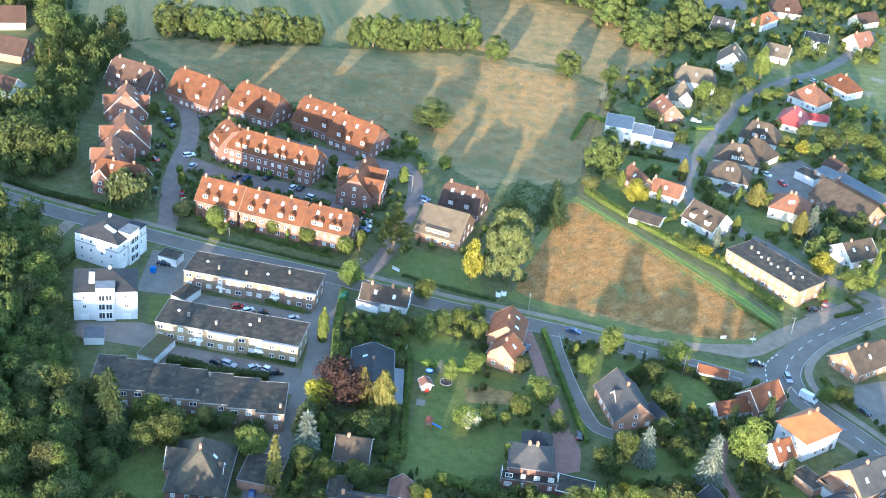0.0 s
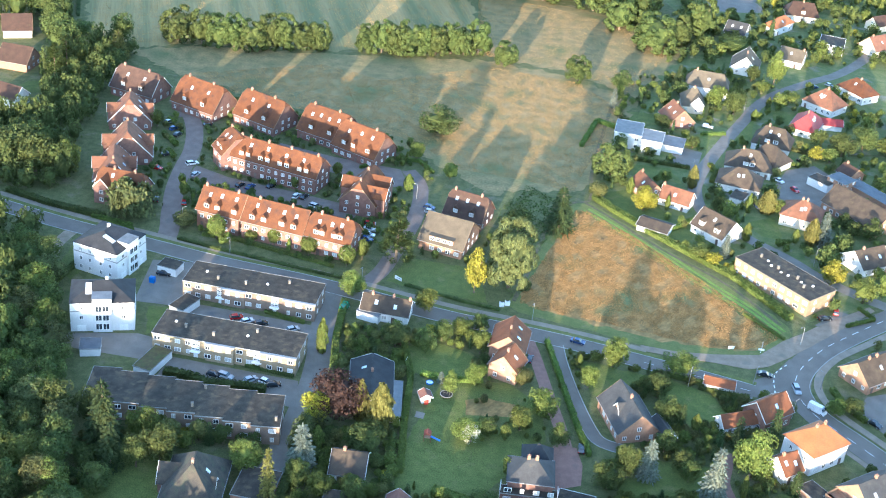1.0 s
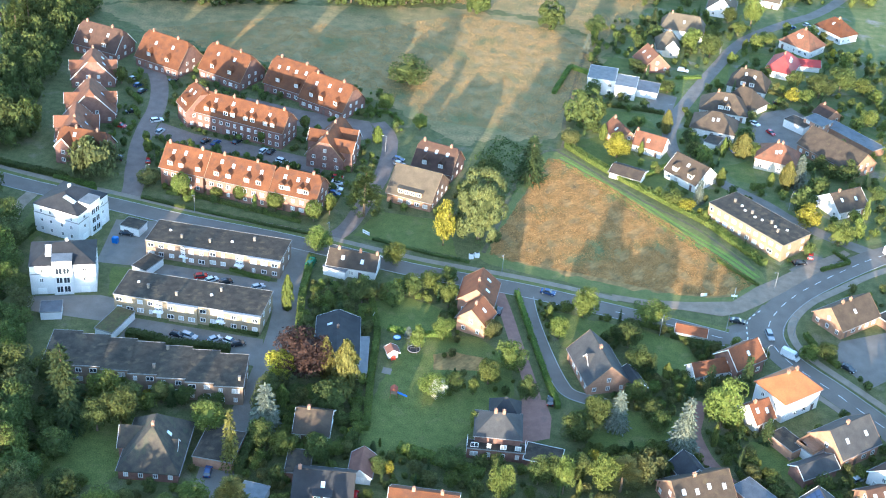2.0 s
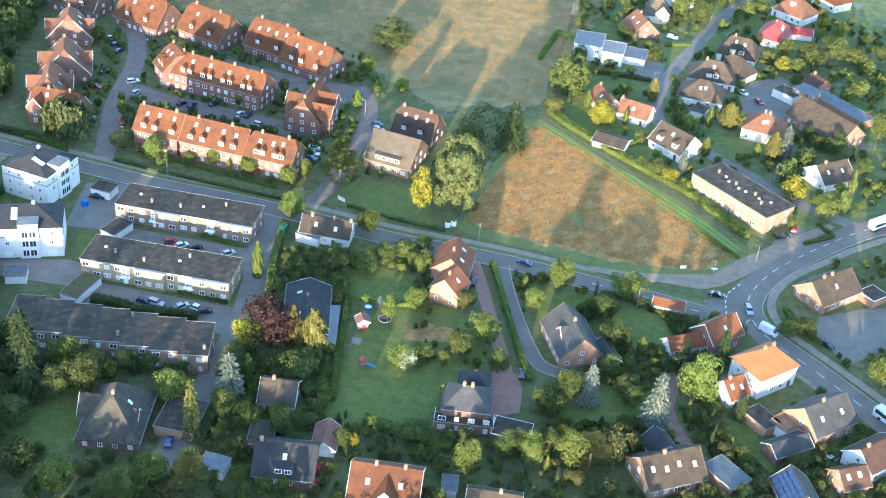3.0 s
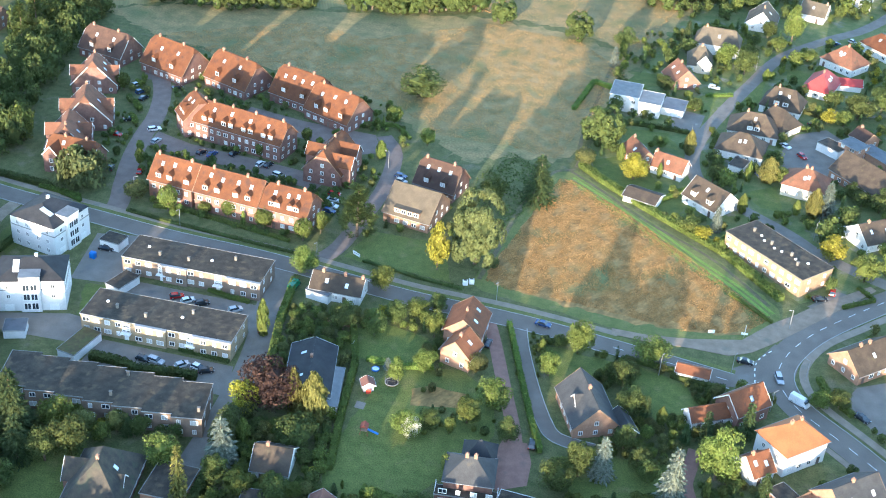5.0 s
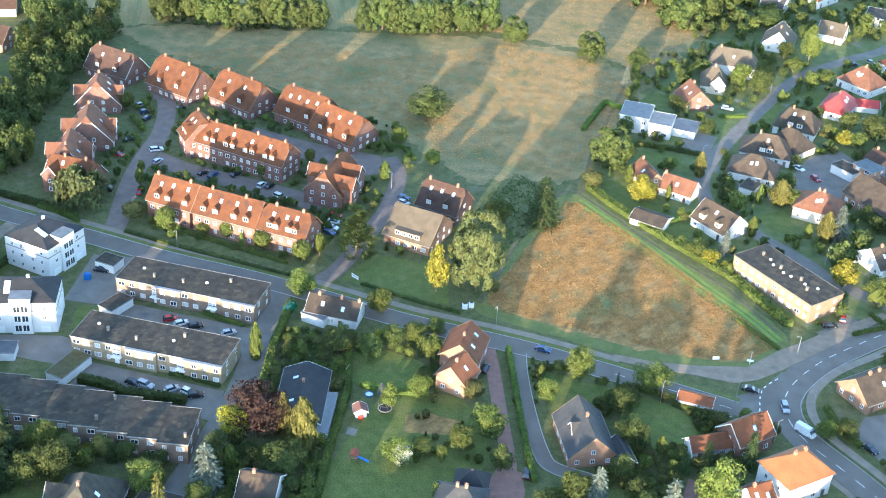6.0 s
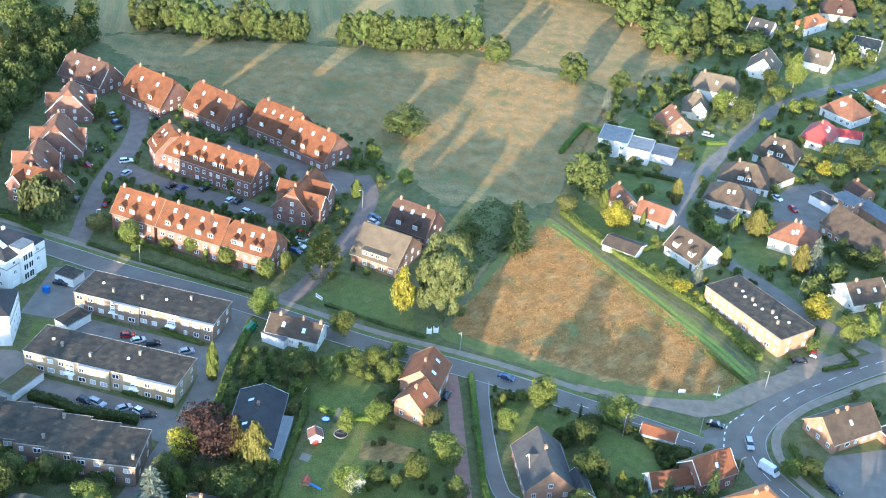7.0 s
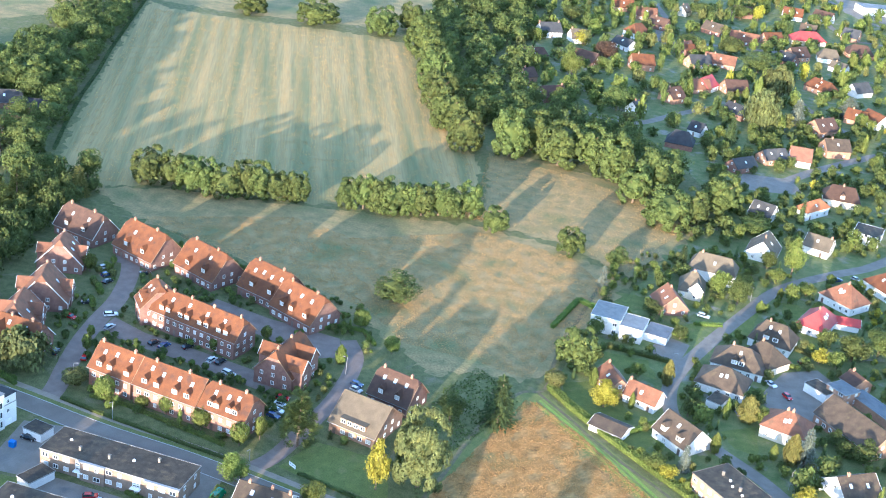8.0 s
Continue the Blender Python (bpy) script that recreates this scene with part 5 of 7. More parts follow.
def sprays(pts, along_dir, nrm, size, long):
    """Pointed sprigs lying along a given direction."""
    n = len(pts)
    t = along_dir / (np.linalg.norm(along_dir, axis=1, keepdims=True) + 1e-9)
    b = np.cross(nrm, t)
    b /= np.linalg.norm(b, axis=1, keepdims=True) + 1e-9
    s = size * gen.uniform(0.7, 1.3, (n, 1))
    v = np.stack([pts + t * s * long, pts - t * s * long * 0.4 + b * s * 0.75, pts - t * s * long * 0.4 - b * s * 0.75], 1).reshape(-1, 3)
    return v, np.arange(3 * n).reshape(-1, 3)


def blob(c, r, seed, sub=1):
    bm = bmesh.new()
    bmesh.ops.create_icosphere(bm, subdivisions=sub, radius=1.0)
    v = np.array([x.co for x in bm.verts])
    f = np.array([[x.index for x in y.verts] for y in bm.faces])
    bm.free()
    k = np.array([0.8 + 0.35 * noise.noise(Vector(p * 2.2) + Vector((seed, 0, 0))) for p in v])
    return v * k[:, None] * r + c, f


def join(chunks):
    """One list of corners and faces from several; faces may have three or four corners."""
    vs, fs, o = [], [], 0
    for v, f in chunks:
        vs.append(v)
        fs.append(np.asarray(f) + o)
        o += len(v)
    return np.concatenate(vs), np.concatenate(fs)


def crown(shape, leaves, seed, leaf):
    """A crown one metre wide and one metre high over the ground, as corners and faces."""
    global gen
    gen = np.random.default_rng(seed)
    out = []
    if shape == "broad":
        c0 = np.array([0, 0, 0.50])
        k = 26
        u = unit(k)
        cen = c0 + u * [0.32, 0.32, 0.34] * gen.uniform(0.8, 1.06, (k, 1))
        rad = gen.uniform(0.14, 0.23, k)
        n = leaves // k
        for c, r in zip(cen, rad):
            d = unit(n)
            d[:, 2] = np.where(gen.random(n) < 0.5, np.abs(d[:, 2]), d[:, 2])
            p = c + d * r * [1, 1, 0.85] * gen.uniform(0.74, 1.05, (n, 1))
            p[:, 2] = np.maximum(p[:, 2], 0.02 + 0.05 * gen.random(n))
            out.append(cards(p, d, leaf))
        out.append(blob(c0, np.array([0.34, 0.34, 0.37]), seed))
    elif shape == "round":
        d = unit(leaves)
        bump = np.array([0.9 + 0.22 * noise.noise(Vector(q * 2.5) + Vector((seed, 3, 0))) for q in d])[:, None]
        p = np.array([0, 0, 0.56]) + d * [0.47, 0.47, 0.42] * bump * gen.uniform(0.86, 1.03, (leaves, 1))
        out.append(cards(p, d, leaf))
        out.append(blob(np.array([0, 0, 0.56]), np.array([0.38, 0.38, 0.34]), seed))
    elif shape == "full":
        k = 58
        z = gen.uniform(0.10, 0.86, k)
        a = gen.uniform(0, 6.28, k)
        rr = 0.385 * np.sqrt(np.clip(1 - ((z - 0.38) / 0.60) ** 2, 0, 1)) * gen.uniform(0.78, 1.05, k)
        cen = np.stack([np.cos(a) * rr, np.sin(a) * rr, z], 1)
        n = leaves // k
        for c in cen:
            d = unit(n)
            out_dir = c - np.array([0, 0, 0.35])
            d = np.where((d @ out_dir > -0.03)[:, None], d, -d)
            p = c + d * gen.uniform(0.085, 0.14) * [1, 1, 0.9] * gen.uniform(0.8, 1.06, (n, 1))
            p[:, 2] = np.maximum(p[:, 2], 0.01 + 0.05 * gen.random(n))
            out.append(cards(p, d, leaf, 0.72))
        out.append(blob(np.array([0, 0, 0.42]), np.array([0.345, 0.345, 0.40]), seed, 2))
    elif shape == "conifer":
        tiers = 15
        for i in range(tiers):
            z = 0.05 + 0.91 * i / tiers
            R = 0.5 * (1.03 - z) ** 0.68 * gen.uniform(0.88, 1.1)
            m = max(5, int(13 * (1 - z) + 4))
            n = max(4, int(leaves / tiers / m * (1.45 - z)))
            for j in range(m):
                a = 6.283 * (j + gen.uniform(-0.25, 0.25)) / m + i * 1.7
                rr = R * gen.uniform(0.78, 1.12)
                t = np.sqrt(gen.uniform(0.08, 1.0, n))
                fan = gen.uniform(-0.75, 0.75, n) * (1.15 - t)
                p = np.stack([np.cos(a) * t * rr, np.sin(a) * t * rr, z + 0.03 - 0.13 * t ** 1.3 * R * 2 + 0.035 * t ** 4 + gen.normal(size=n) * 0.007], 1)
                p[:, 0] -= np.sin(a) * fan * rr * 0.35
                p[:, 1] += np.cos(a) * fan * rr * 0.35
                d = np.stack([np.cos(a + fan * 0.8), np.sin(a + fan * 0.8), gen.uniform(-0.45, 0.1, n)], 1)
                nr = np.stack([np.cos(np.full(n, a)) * 0.5, np.sin(np.full(n, a)) * 0.5, np.ones(n)], 1) + unit(n) * 0.45
                out.append(sprays(p, d, nr, leaf, 1.9))
        out.append(sprays(np.tile([0, 0, 0.95], (4, 1)) + gen.normal(size=(4, 3)) * 0.008, np.tile([0.0, 0.0, 1.0], (4, 1)), unit(4), 0.03, 2.0))
        cv, cf = blob(np.array([0, 0, 0.0]), np.array([1.0, 1.0, 1.0]), seed)
        cv = np.stack([cv[:, 0] * 0.34 * (0.62 - cv[:, 2] * 0.55), cv[:, 1] * 0.34 * (0.62 - cv[:, 2] * 0.55), 0.44 + cv[:, 2] * 0.42], 1)
        out.append((cv, cf))
    elif shape == "column":
        n = leaves
        z = gen.uniform(0.02, 1.0, n)
        a = gen.uniform(0, 6.28, n)
        R = 0.47 * np.clip(np.sin(np.clip(z * 0.93 + 0.12, 0, 1) * 3.0), 0.03, 1) ** 0.7
        R = R * (0.88 + 0.2 * np.sin(a * 5 + z * 17)) * gen.uniform(0.85, 1.04, n)
        d = np.stack([np.cos(a), np.sin(a), np.full(n, 0.5)], 1)
        out.append(cards(np.stack([np.cos(a) * R, np.sin(a) * R, z], 1), d / 1.12, leaf, 0.6, 1.5, True))
        out.append(blob(np.array([0, 0, 0.5]), np.array([0.34, 0.34, 0.42]), seed))
    elif shape == "willow":
        k = 26
        a = gen.uniform(0, 6.28, k)
        rr = 0.40 * np.sqrt(gen.uniform(0.02, 1, k))
        top = 0.92 - 0.55 * rr ** 1.2 + gen.uniform(-0.05, 0.05, k)
        n = leaves // k
        for i in range(k):
            t = gen.uniform(0, 1, n)
            spread = 0.05 + 0.06 * t
            p = np.stack([np.cos(a[i]) * rr[i] * (1 + 0.25 * t), np.sin(a[i]) * rr[i] * (1 + 0.25 * t), top[i] - t * (top[i] - 0.12) * gen.uniform(0.6, 1.0)], 1)
            p[:, :2] += gen.normal(size=(n, 2)) * spread[:, None]
            d = np.stack([np.cos(np.full(n, a[i])), np.sin(np.full(n, a[i])), np.full(n, 0.35)], 1)
            out.append(cards(p, d, leaf, 0.55, 1.9, True))
        out.append(blob(np.array([0, 0, 0.55]), np.array([0.33, 0.33, 0.3]), seed))
    elif shape == "pine":
        k = 72
        z = 0.14 + 0.84 * gen.random(k) ** 0.85
        a = gen.uniform(0, 6.28, k)
        rr = (0.46 - 0.42 * z ** 1.5) * np.sqrt(gen.uniform(0.12, 1.0, k))
        n = max(6, leaves // k)
        for i in range(k):
            d = unit(n)
            c = np.array([np.cos(a[i]) * rr[i], np.sin(a[i]) * rr[i], z[i]])
            p = c + d * [0.095, 0.095, 0.032] * gen.uniform(0.3, 1.1, (n, 1))
            out.append(sprays(p, d * [1, 1, 0.3] + [np.cos(a[i]) * 0.5, np.sin(a[i]) * 0.5, 0.25], d * 0.4 + [0, 0, 1.0], leaf * 0.7, 1.5))
    return join(out)


def trunk_mesh(shape, seed):
    r = random.Random(seed)
    bm = bmesh.new()

    def limb(a, b, ra, rb, seg=7):
        a, b = Vector(a), Vector(b)
        q = (b - a).to_track_quat("Z", "Y").to_matrix().to_4x4()
        bmesh.ops.create_cone(bm, cap_ends=True, segments=seg, radius1=ra, radius2=rb, depth=(b - a).length, matrix=Matrix.Translation((a + b) / 2) @ q)
    top = 0.9 if shape in ("conifer", "pine", "column") else 0.6
    limb((0, 0, -0.02), (0.0, 0.0, 0.3), 0.034, 0.026)
    limb((0, 0, 0.29), (0.01, 0.005, top), 0.026, 0.008)
    if top < 0.9:
        for i in range(6):
            a = i * 1.05 + r.random()
            limb((0, 0, 0.26 + 0.05 * i), (math.cos(a) * 0.24, math.sin(a) * 0.24, 0.48 + 0.05 * i), 0.015, 0.005, 5)
    return mesh_of("trunk", bm, M_BARK)


def crown_mesh(shape, leaves, seed, leaf, mat):
    def build():
        v, f = crown(shape, leaves, seed, leaf)
        me = bpy.data.meshes.new("crown")
        me.from_pydata(v.tolist(), [], f.tolist())
        me.materials.append(LEAF[mat])
        return me
    return shared(("crown", shape, leaves, seed, leaf, mat), build)


KIND = {   # shape, material, words, category
    "B": ("broad", "green", "full-crowned green deciduous tree", "tree"),
    "L": ("broad", "light", "light green leafy garden tree", "tree"),
    "O": ("broad", "birch", "tall pale grey-green birch", "tree"),
    "Y": ("broad", "yellow", "bright golden-yellow leafed tree", "tree"),
    "M": ("broad", "copper", "dark purple copper beech", "tree"),
    "R": ("round", "light", "clipped round-headed street tree", "tree"),
    "U": ("round", "olive", "rounded olive-green garden shrub", "shrub"),
    "C": ("conifer", "dark", "dark green pointed spruce", "tree"),
    "S": ("conifer", "silver", "silvery blue spruce", "tree"),
    "G": ("column", "golden", "golden-green columnar conifer", "tree"),
    "K": ("column", "light", "slim columnar green conifer", "tree"),
    "W": ("willow", "birch", "weeping willow with hanging boughs", "tree"),
    "N": ("conifer", "golden", "slim golden-green pointed conifer", "tree"),
    "F": ("full", "green", "large dense oak with a crown down to the ground", "tree"),
    "E": ("full", "birch", "huge pale grey-green poplar", "tree"),
    "V": ("broad", "bloom", "white-blossoming bush in a round flower bed", "shrub"),
    "Q": ("pine", "green", "tall open-crowned pine with layered green boughs", "tree"),
    "P": ("pine", "olive", "open-crowned pine with layered boughs", "tree"),
}
TREES = []
count = 0


def tree(k, x, y, h, w):
    global count
    shape, mat, words, cat = KIND[k]
    count += 1
    big = w > 9
    leaves, leaf = (3000, 0.023) if big else ((1600, 0.032) if w > 4.5 else (620, 0.05))
    if y < 340 and shape in ("broad", "round"):
        leaves, leaf = (3600, 0.022) if big else ((3400, 0.023) if w > 4.5 else (1500, 0.034))
    if shape in ("conifer", "column", "pine", "willow"):
        leaves, leaf = (3000, 0.031) if w > 6 else (1500, 0.042)
    if shape == "full":
        leaves, leaf = (9000, 0.0175) if h > 24.5 else (3300, 0.029)
    if shape == "pine":
        leaves, leaf = 5200, 0.033
    if k in "CS":
        w = max(w, 0.46 * h)
    seed = 20 + count % 4
    if shape == "broad" and w < 9.5:
        w, h = w * 1.12, h * 1.08
    if k == "R":
        w, h = w * 1.1, h * 1.25
    size = "tall " if h > 13 else ("small " if h < 4 else "mid-sized ")
    e = thing("tree" if cat == "tree" else "shrub", x, y, 0, 0, size + words, cat)
    m = pose(0, 0, 0, 0, 0, (count * 67) % 360) @ Matrix.Diagonal((w, w * (0.92 + 0.16 * ((count * 37 % 10) / 10)), h, 1))
    t = shared(("trunk", shape, seed), lambda: trunk_mesh(shape, seed))
    child("trunk", t, e, Matrix.Diagonal((max(w, h * 0.45), max(w, h * 0.45), h, 1)))
    child("crown", crown_mesh(shape, leaves, seed, leaf, mat), e, m)
    TREES.append((x, y, w / 2))
    return e


def inside(p, poly):
    c = False
    for i in range(len(poly)):
        (x0, y0), (x1, y1) = poly[i - 1], poly[i]
        if (y0 > p[1]) != (y1 > p[1]) and p[0] < (x1 - x0) * (p[1] - y0) / (y1 - y0) + x0:
            c = not c
    return c


def free_spot(x, y, r, trees=0.75):
    for fx, fy, a, hl, hw in FOOT:
        dx, dy = x - fx, y - fy
        u, v = dx * math.cos(a) + dy * math.sin(a), -dx * math.sin(a) + dy * math.cos(a)
        if abs(u) < hl + r and abs(v) < hw + r:
            return False
    for q in KEEP_OUT:
        if inside((x, y), q):
            return False
    for q, hw in LINES:
        if np.min(np.hypot(q[:, 0] - x, q[:, 1] - y)) < hw + r * 0.8 + 0.3:
            return False
    if trees:
        for tx, ty, tr in TREES:
            if math.hypot(tx - x, ty - y) < (tr + r) * trees:
                return False
    return True


def scatter(poly, n, pick, seed, edge=0.6):
    """Spots for plants inside a plot, off the houses, roads and other trees."""
    r = random.Random(seed)
    xs, ys = [p[0] for p in poly], [p[1] for p in poly]
    made = tries = 0
    while made < n and tries < n * 14:
        tries += 1
        x, y = r.uniform(min(xs), max(xs)), r.uniform(min(ys), max(ys))
        k, h, w = pick(r)
        if inside((x, y), poly) and free_spot(x, y, w / 2 * edge, 0.75 if edge > 0.5 else 0.5):
            yield k, x, y, h, w
            TREES.append((x, y, w / 2))
            made += 1


def garden(poly, n, seed, lo=1.2, hi=4.0, share=(("L", 4), ("B", 2.5), ("U", 2.5), ("Y", 0.2), ("K", 0.3), ("C", 0.4)), single=0):
    """Plants of a garden plot: some single shrubs and trees, the tangle between them in one mesh."""
    def pick(r):
        k = r.choices([s[0] for s in share], [s[1] for s in share])[0]
        w = r.uniform(lo, hi)
        return k, w * (r.uniform(0.8, 1.2) if k in "LBUY" else 1.7), w
    rest = []
    for i, (k, x, y, h, w) in enumerate(list(scatter(poly, n, pick, seed))):
        if i >= single:
            rest.append((k, x, y, h, w))
        elif w < 3.0 and k in "LBUY":
            shrub(k, x, y, h, w)
        else:
            tree(k, x, y, h, w)
    if rest:
        thicket(rest)


def thicket(spots):
    mats = ["light", "green", "olive", "yellow", "dark"]
    lib = {}
    vs, fs, mi, o = [], [], [], 0
    r = random.Random(len(spots))
    for i, (k, x, y, h, w) in enumerate(spots):
        shape = {"K": "column", "C": "conifer"}.get(k, "round" if w < 3 else "broad")
        near = y < 345
        key = (shape, i % 3, near)
        if key not in lib:
            big = shape in ("broad", "conifer")
            far = y > 690
            lib[key] = crown(shape, (760 if big else 260) if near else ((280 if far else 440) if big else 140), 60 + i % 3, (0.042 if big else 0.073) if near else ((0.066 if far else 0.053) if big else 0.098))
        v, f = lib[key]
        a = r.uniform(0, 6.28)
        c, s = math.cos(a), math.sin(a)
        q = v * [w, w, h * 1.1]
        vs.append(np.stack([q[:, 0] * c - q[:, 1] * s + x, q[:, 0] * s + q[:, 1] * c + y, q[:, 2] - 0.12 * h], 1))
        fs.append(f + o)
        if k in "KC":
            vs[-1] = np.stack([(vs[-1][:, 0] - x) * 0.6 + x, (vs[-1][:, 1] - y) * 0.6 + y, vs[-1][:, 2]], 1)
        mi += [{"L": 0, "K": 0, "B": 1, "U": 2, "Y": 3, "C": 4}[k]] * len(f)
        o += len(v)
    me = bpy.data.meshes.new("garden_bushes")
    me.from_pydata(np.concatenate(vs).tolist(), [], np.concatenate(fs).tolist())
    for k in mats:
        me.materials.append(LEAF[k])
    me.polygons.foreach_set("material_index", mi)
    return tagged(new("garden_bushes", me), "dense mixed bushes and small trees between the gardens", "bushes", "", "stuff")


def shrub(k, x, y, h, w):
    global count
    count += 1
    me = crown_mesh("round", 300, 30 + count % 3, 0.075, {"L": "light", "B": "green", "U": "olive", "Y": "yellow"}[k])
    ob = new("shrub", me)
    ob.matrix_basis = pose(x, y, -0.2 * h, 0, 0, count * 67 % 360) @ Matrix.Diagonal((w, w, h * 1.2, 1))
    tagged(ob, {"L": "light green garden shrub beside a lawn", "B": "dense dark green garden shrub", "U": "olive-green rounded garden shrub", "Y": "bright yellow flowering garden shrub"}[k], "shrub")


def woods(name, spots, label, leaf=0.048, leaves=430):
    """Many trees that nobody could count, in one mesh."""
    lib = [crown("full" if i % 3 else "broad", leaves, 40 + i, leaf) for i in range(5)]
    vs, fs, o = [], [], 0
    r = random.Random(len(spots))
    for i, (x, y, h, w) in enumerate(spots):
        v, f = lib[i % 5]
        a = r.uniform(0, 6.28)
        c, s = math.cos(a), math.sin(a)
        q = v * [w, w, h]
        q = np.stack([q[:, 0] * c - q[:, 1] * s + x, q[:, 0] * s + q[:, 1] * c + y, q[:, 2]], 1)
        vs.append(q)
        fs.append(f + o)
        o += len(v)
    me = bpy.data.meshes.new(name)
    me.from_pydata(np.concatenate(vs).tolist(), [], np.concatenate(fs).tolist())
    me.materials.append(LEAF["green"])
    return tagged(new(name, me), label, "woodland", "", "stuff")


def along(points, n, jitter, h, w, seed):
    r = random.Random(seed)
    q = np.array(points, float)
    s = np.r_[0, np.cumsum(np.linalg.norm(np.diff(q, axis=0), axis=1))]
    for i in range(n):
        d = s[-1] * (i + 0.5) / n
        yield (np.interp(d, s, q[:, 0]) + r.uniform(-jitter, jitter), np.interp(d, s, q[:, 1]) + r.uniform(-jitter, jitter), h * r.uniform(0.82, 1.15), w * r.uniform(0.85, 1.15))


def hedge(points, w, h, label, mat="hedge", seed=1):
    """A clipped hedge along a line: a leafy box with uneven faces."""
    r = np.random.default_rng(seed)
    q = np.array(points, float)
    size = 0.13 + 0.045 * w
    out = []
    for a, b in zip(q[:-1], q[1:]):
        L = np.linalg.norm(b - a)
        t = (b - a) / L
        n = np.array([-t[1], t[0]])
        k = int(L * (2 * h + w) * 13)
        s = r.uniform(0, L, k)
        side = r.choice(3, k, p=[h / (2 * h + w), h / (2 * h + w), w / (2 * h + w)])
        off = np.where(side == 0, w / 2, np.where(side == 1, -w / 2, r.uniform(-w / 2, w / 2, k)))
        wob = 0.10 * h * np.sin(s * 0.9 + seed) + 0.07 * h * np.sin(s * 2.3 + 2 * seed)
        z = np.where(side == 2, h + wob, r.uniform(0, h, k)) + r.normal(0, 0.09, k)
        off = off + r.normal(0, 0.07, k)
        p = np.stack([a[0] + t[0] * s + n[0] * off, a[1] + t[1] * s + n[1] * off, z], 1)
        d = np.where((side == 2)[:, None], [0, 0, 1.0], np.stack([n[0] * np.sign(off), n[1] * np.sign(off), 0 * off], 1))
        out.append(cards(p, d, size, 0.5))
        c = [a + n * w * 0.42, a - n * w * 0.42, b - n * w * 0.42, b + n * w * 0.42]
        v = np.array([[*p2, -0.05] for p2 in c] + [[*p2, h * 0.84] for p2 in c])
        out.append((v, np.array([[4, 5, 6], [4, 6, 7], [0, 1, 5], [0, 5, 4], [1, 2, 6], [1, 6, 5], [2, 3, 7], [2, 7, 6], [3, 0, 4], [3, 4, 7]])))
    v, f = join(out)
    me = bpy.data.meshes.new("hedge")
    me.from_pydata(v.tolist(), [], f.tolist())
    me.materials.append(LEAF[mat])
    LINES.append((q, w / 2))
    return tagged(new("hedge", me), label, "hedge")


hedge([(-180, 536), (-191, 570), (-202, 608), (-211, 645), (-222, 684), (-236, 740), (-250, 797)], 1.4, 0.9, "dark overgrown ditch beside the hay field", "dark", 41)
hedge([(-10.5, 312), (-7, 296), (-6.6, 276), (-5.5, 256)], 1.6, 2.0, "long clipped green hedge along the garden")
hedge([(30.5, 323), (34.2, 306), (39.3, 283), (42.2, 272)], 1.3, 1.6, "clipped green hedge between the two drives")
hedge([(46.5, 419.5), (53, 411.5), (66, 397.5), (80, 384.5), (92, 373.5), (106.5, 352)], 2.6, 1.7, "bushy olive-green hedge along the field path", "light", 3)
hedge([(-30.5, 330), (-30, 310), (-28.5, 296), (-27.5, 282)], 1.8, 2.2, "uneven leafy hedge beside the access road", "light", 4)
hedge([(-31, 262), (-32, 248), (-33, 236)], 2.2, 2.6, "tall dark green garden hedge", "green", 5)
hedge([(-73, 284.6), (-67, 284.4), (-59.7, 281.8), (-52.6, 282.2), (-44.6, 282.4)], 2.2, 2.0, "dense dark hedge between the yard and the terraced houses", "green", 6)
hedge([(-52.4, 292.6), (-46, 291.8), (-38.6, 290.4)], 1.2, 1.0, "rounded green shrubs before the yellow brick flats", "green", 42)
hedge([(-52.7, 320.6), (-46, 318.4), (-40.4, 317.2)], 1.2, 1.0, "rounded green shrubs before the brown brick flats", "light", 43)
hedge([(-88, 356), (-74, 352.5), (-50, 347.5), (-33, 344.2)], 1.0, 0.9, "low green hedge along the footway", "green", 7)
hedge([(-38.5, 421), (-28, 431), (-18, 432), (-12, 424)], 1.0, 1.3, "clipped hedge round the meadow-side gardens", "hedge", 8)
hedge([(-112, 362), (-103, 358)], 1.2, 1.2, "clipped green hedge on the street corner", "hedge", 9)
hedge([(-109, 345), (-113, 335), (-116, 322)], 1.6, 1.6, "dark hedge beside the unpaved lane", "green", 10)
hedge([(3, 250), (16, 246), (24, 243)], 2.4, 2.2, "dense green hedge behind the lawn", "light", 11)
hedge([(-14, 345), (4, 339.5), (16, 337)], 0.9, 0.8, "low hedge along the footway", "green", 12)
hedge([(58, 302), (62, 314), (76, 311)], 1.2, 1.4, "green hedge at the lawn's edge", "green", 13)
hedge([(88, 306.5), (80, 307), (74, 309)], 1.2, 1.5, "dark clipped hedge beside the road", "green", 14)
hedge([(113, 316), (115, 309), (120, 302)], 1.6, 1.4, "green roadside hedge at the parking yard", "light", 15)
hedge([(92, 352), (103, 340)], 0.8, 0.9, "low garden hedge before the flats", "light", 16)
hedge([(-150, 374), (-134, 368), (-114, 364)], 2.0, 1.6, "dark hedge along the road", "green", 17)
hedge([(124, 352), (134, 358), (130, 364)], 1.0, 1.2, "clipped hedge round the corner garden", "hedge", 18)
hedge([(42.2, 462), (48.9, 487.8), (56, 483.5)], 1.6, 1.6, "clipped hedge round the modern house's garden", "hedge", 21)
hedge([(59.6, 456), (73, 455), (83.7, 453.5)], 1.4, 1.5, "dark green hedge behind the garden lawn", "green", 22)
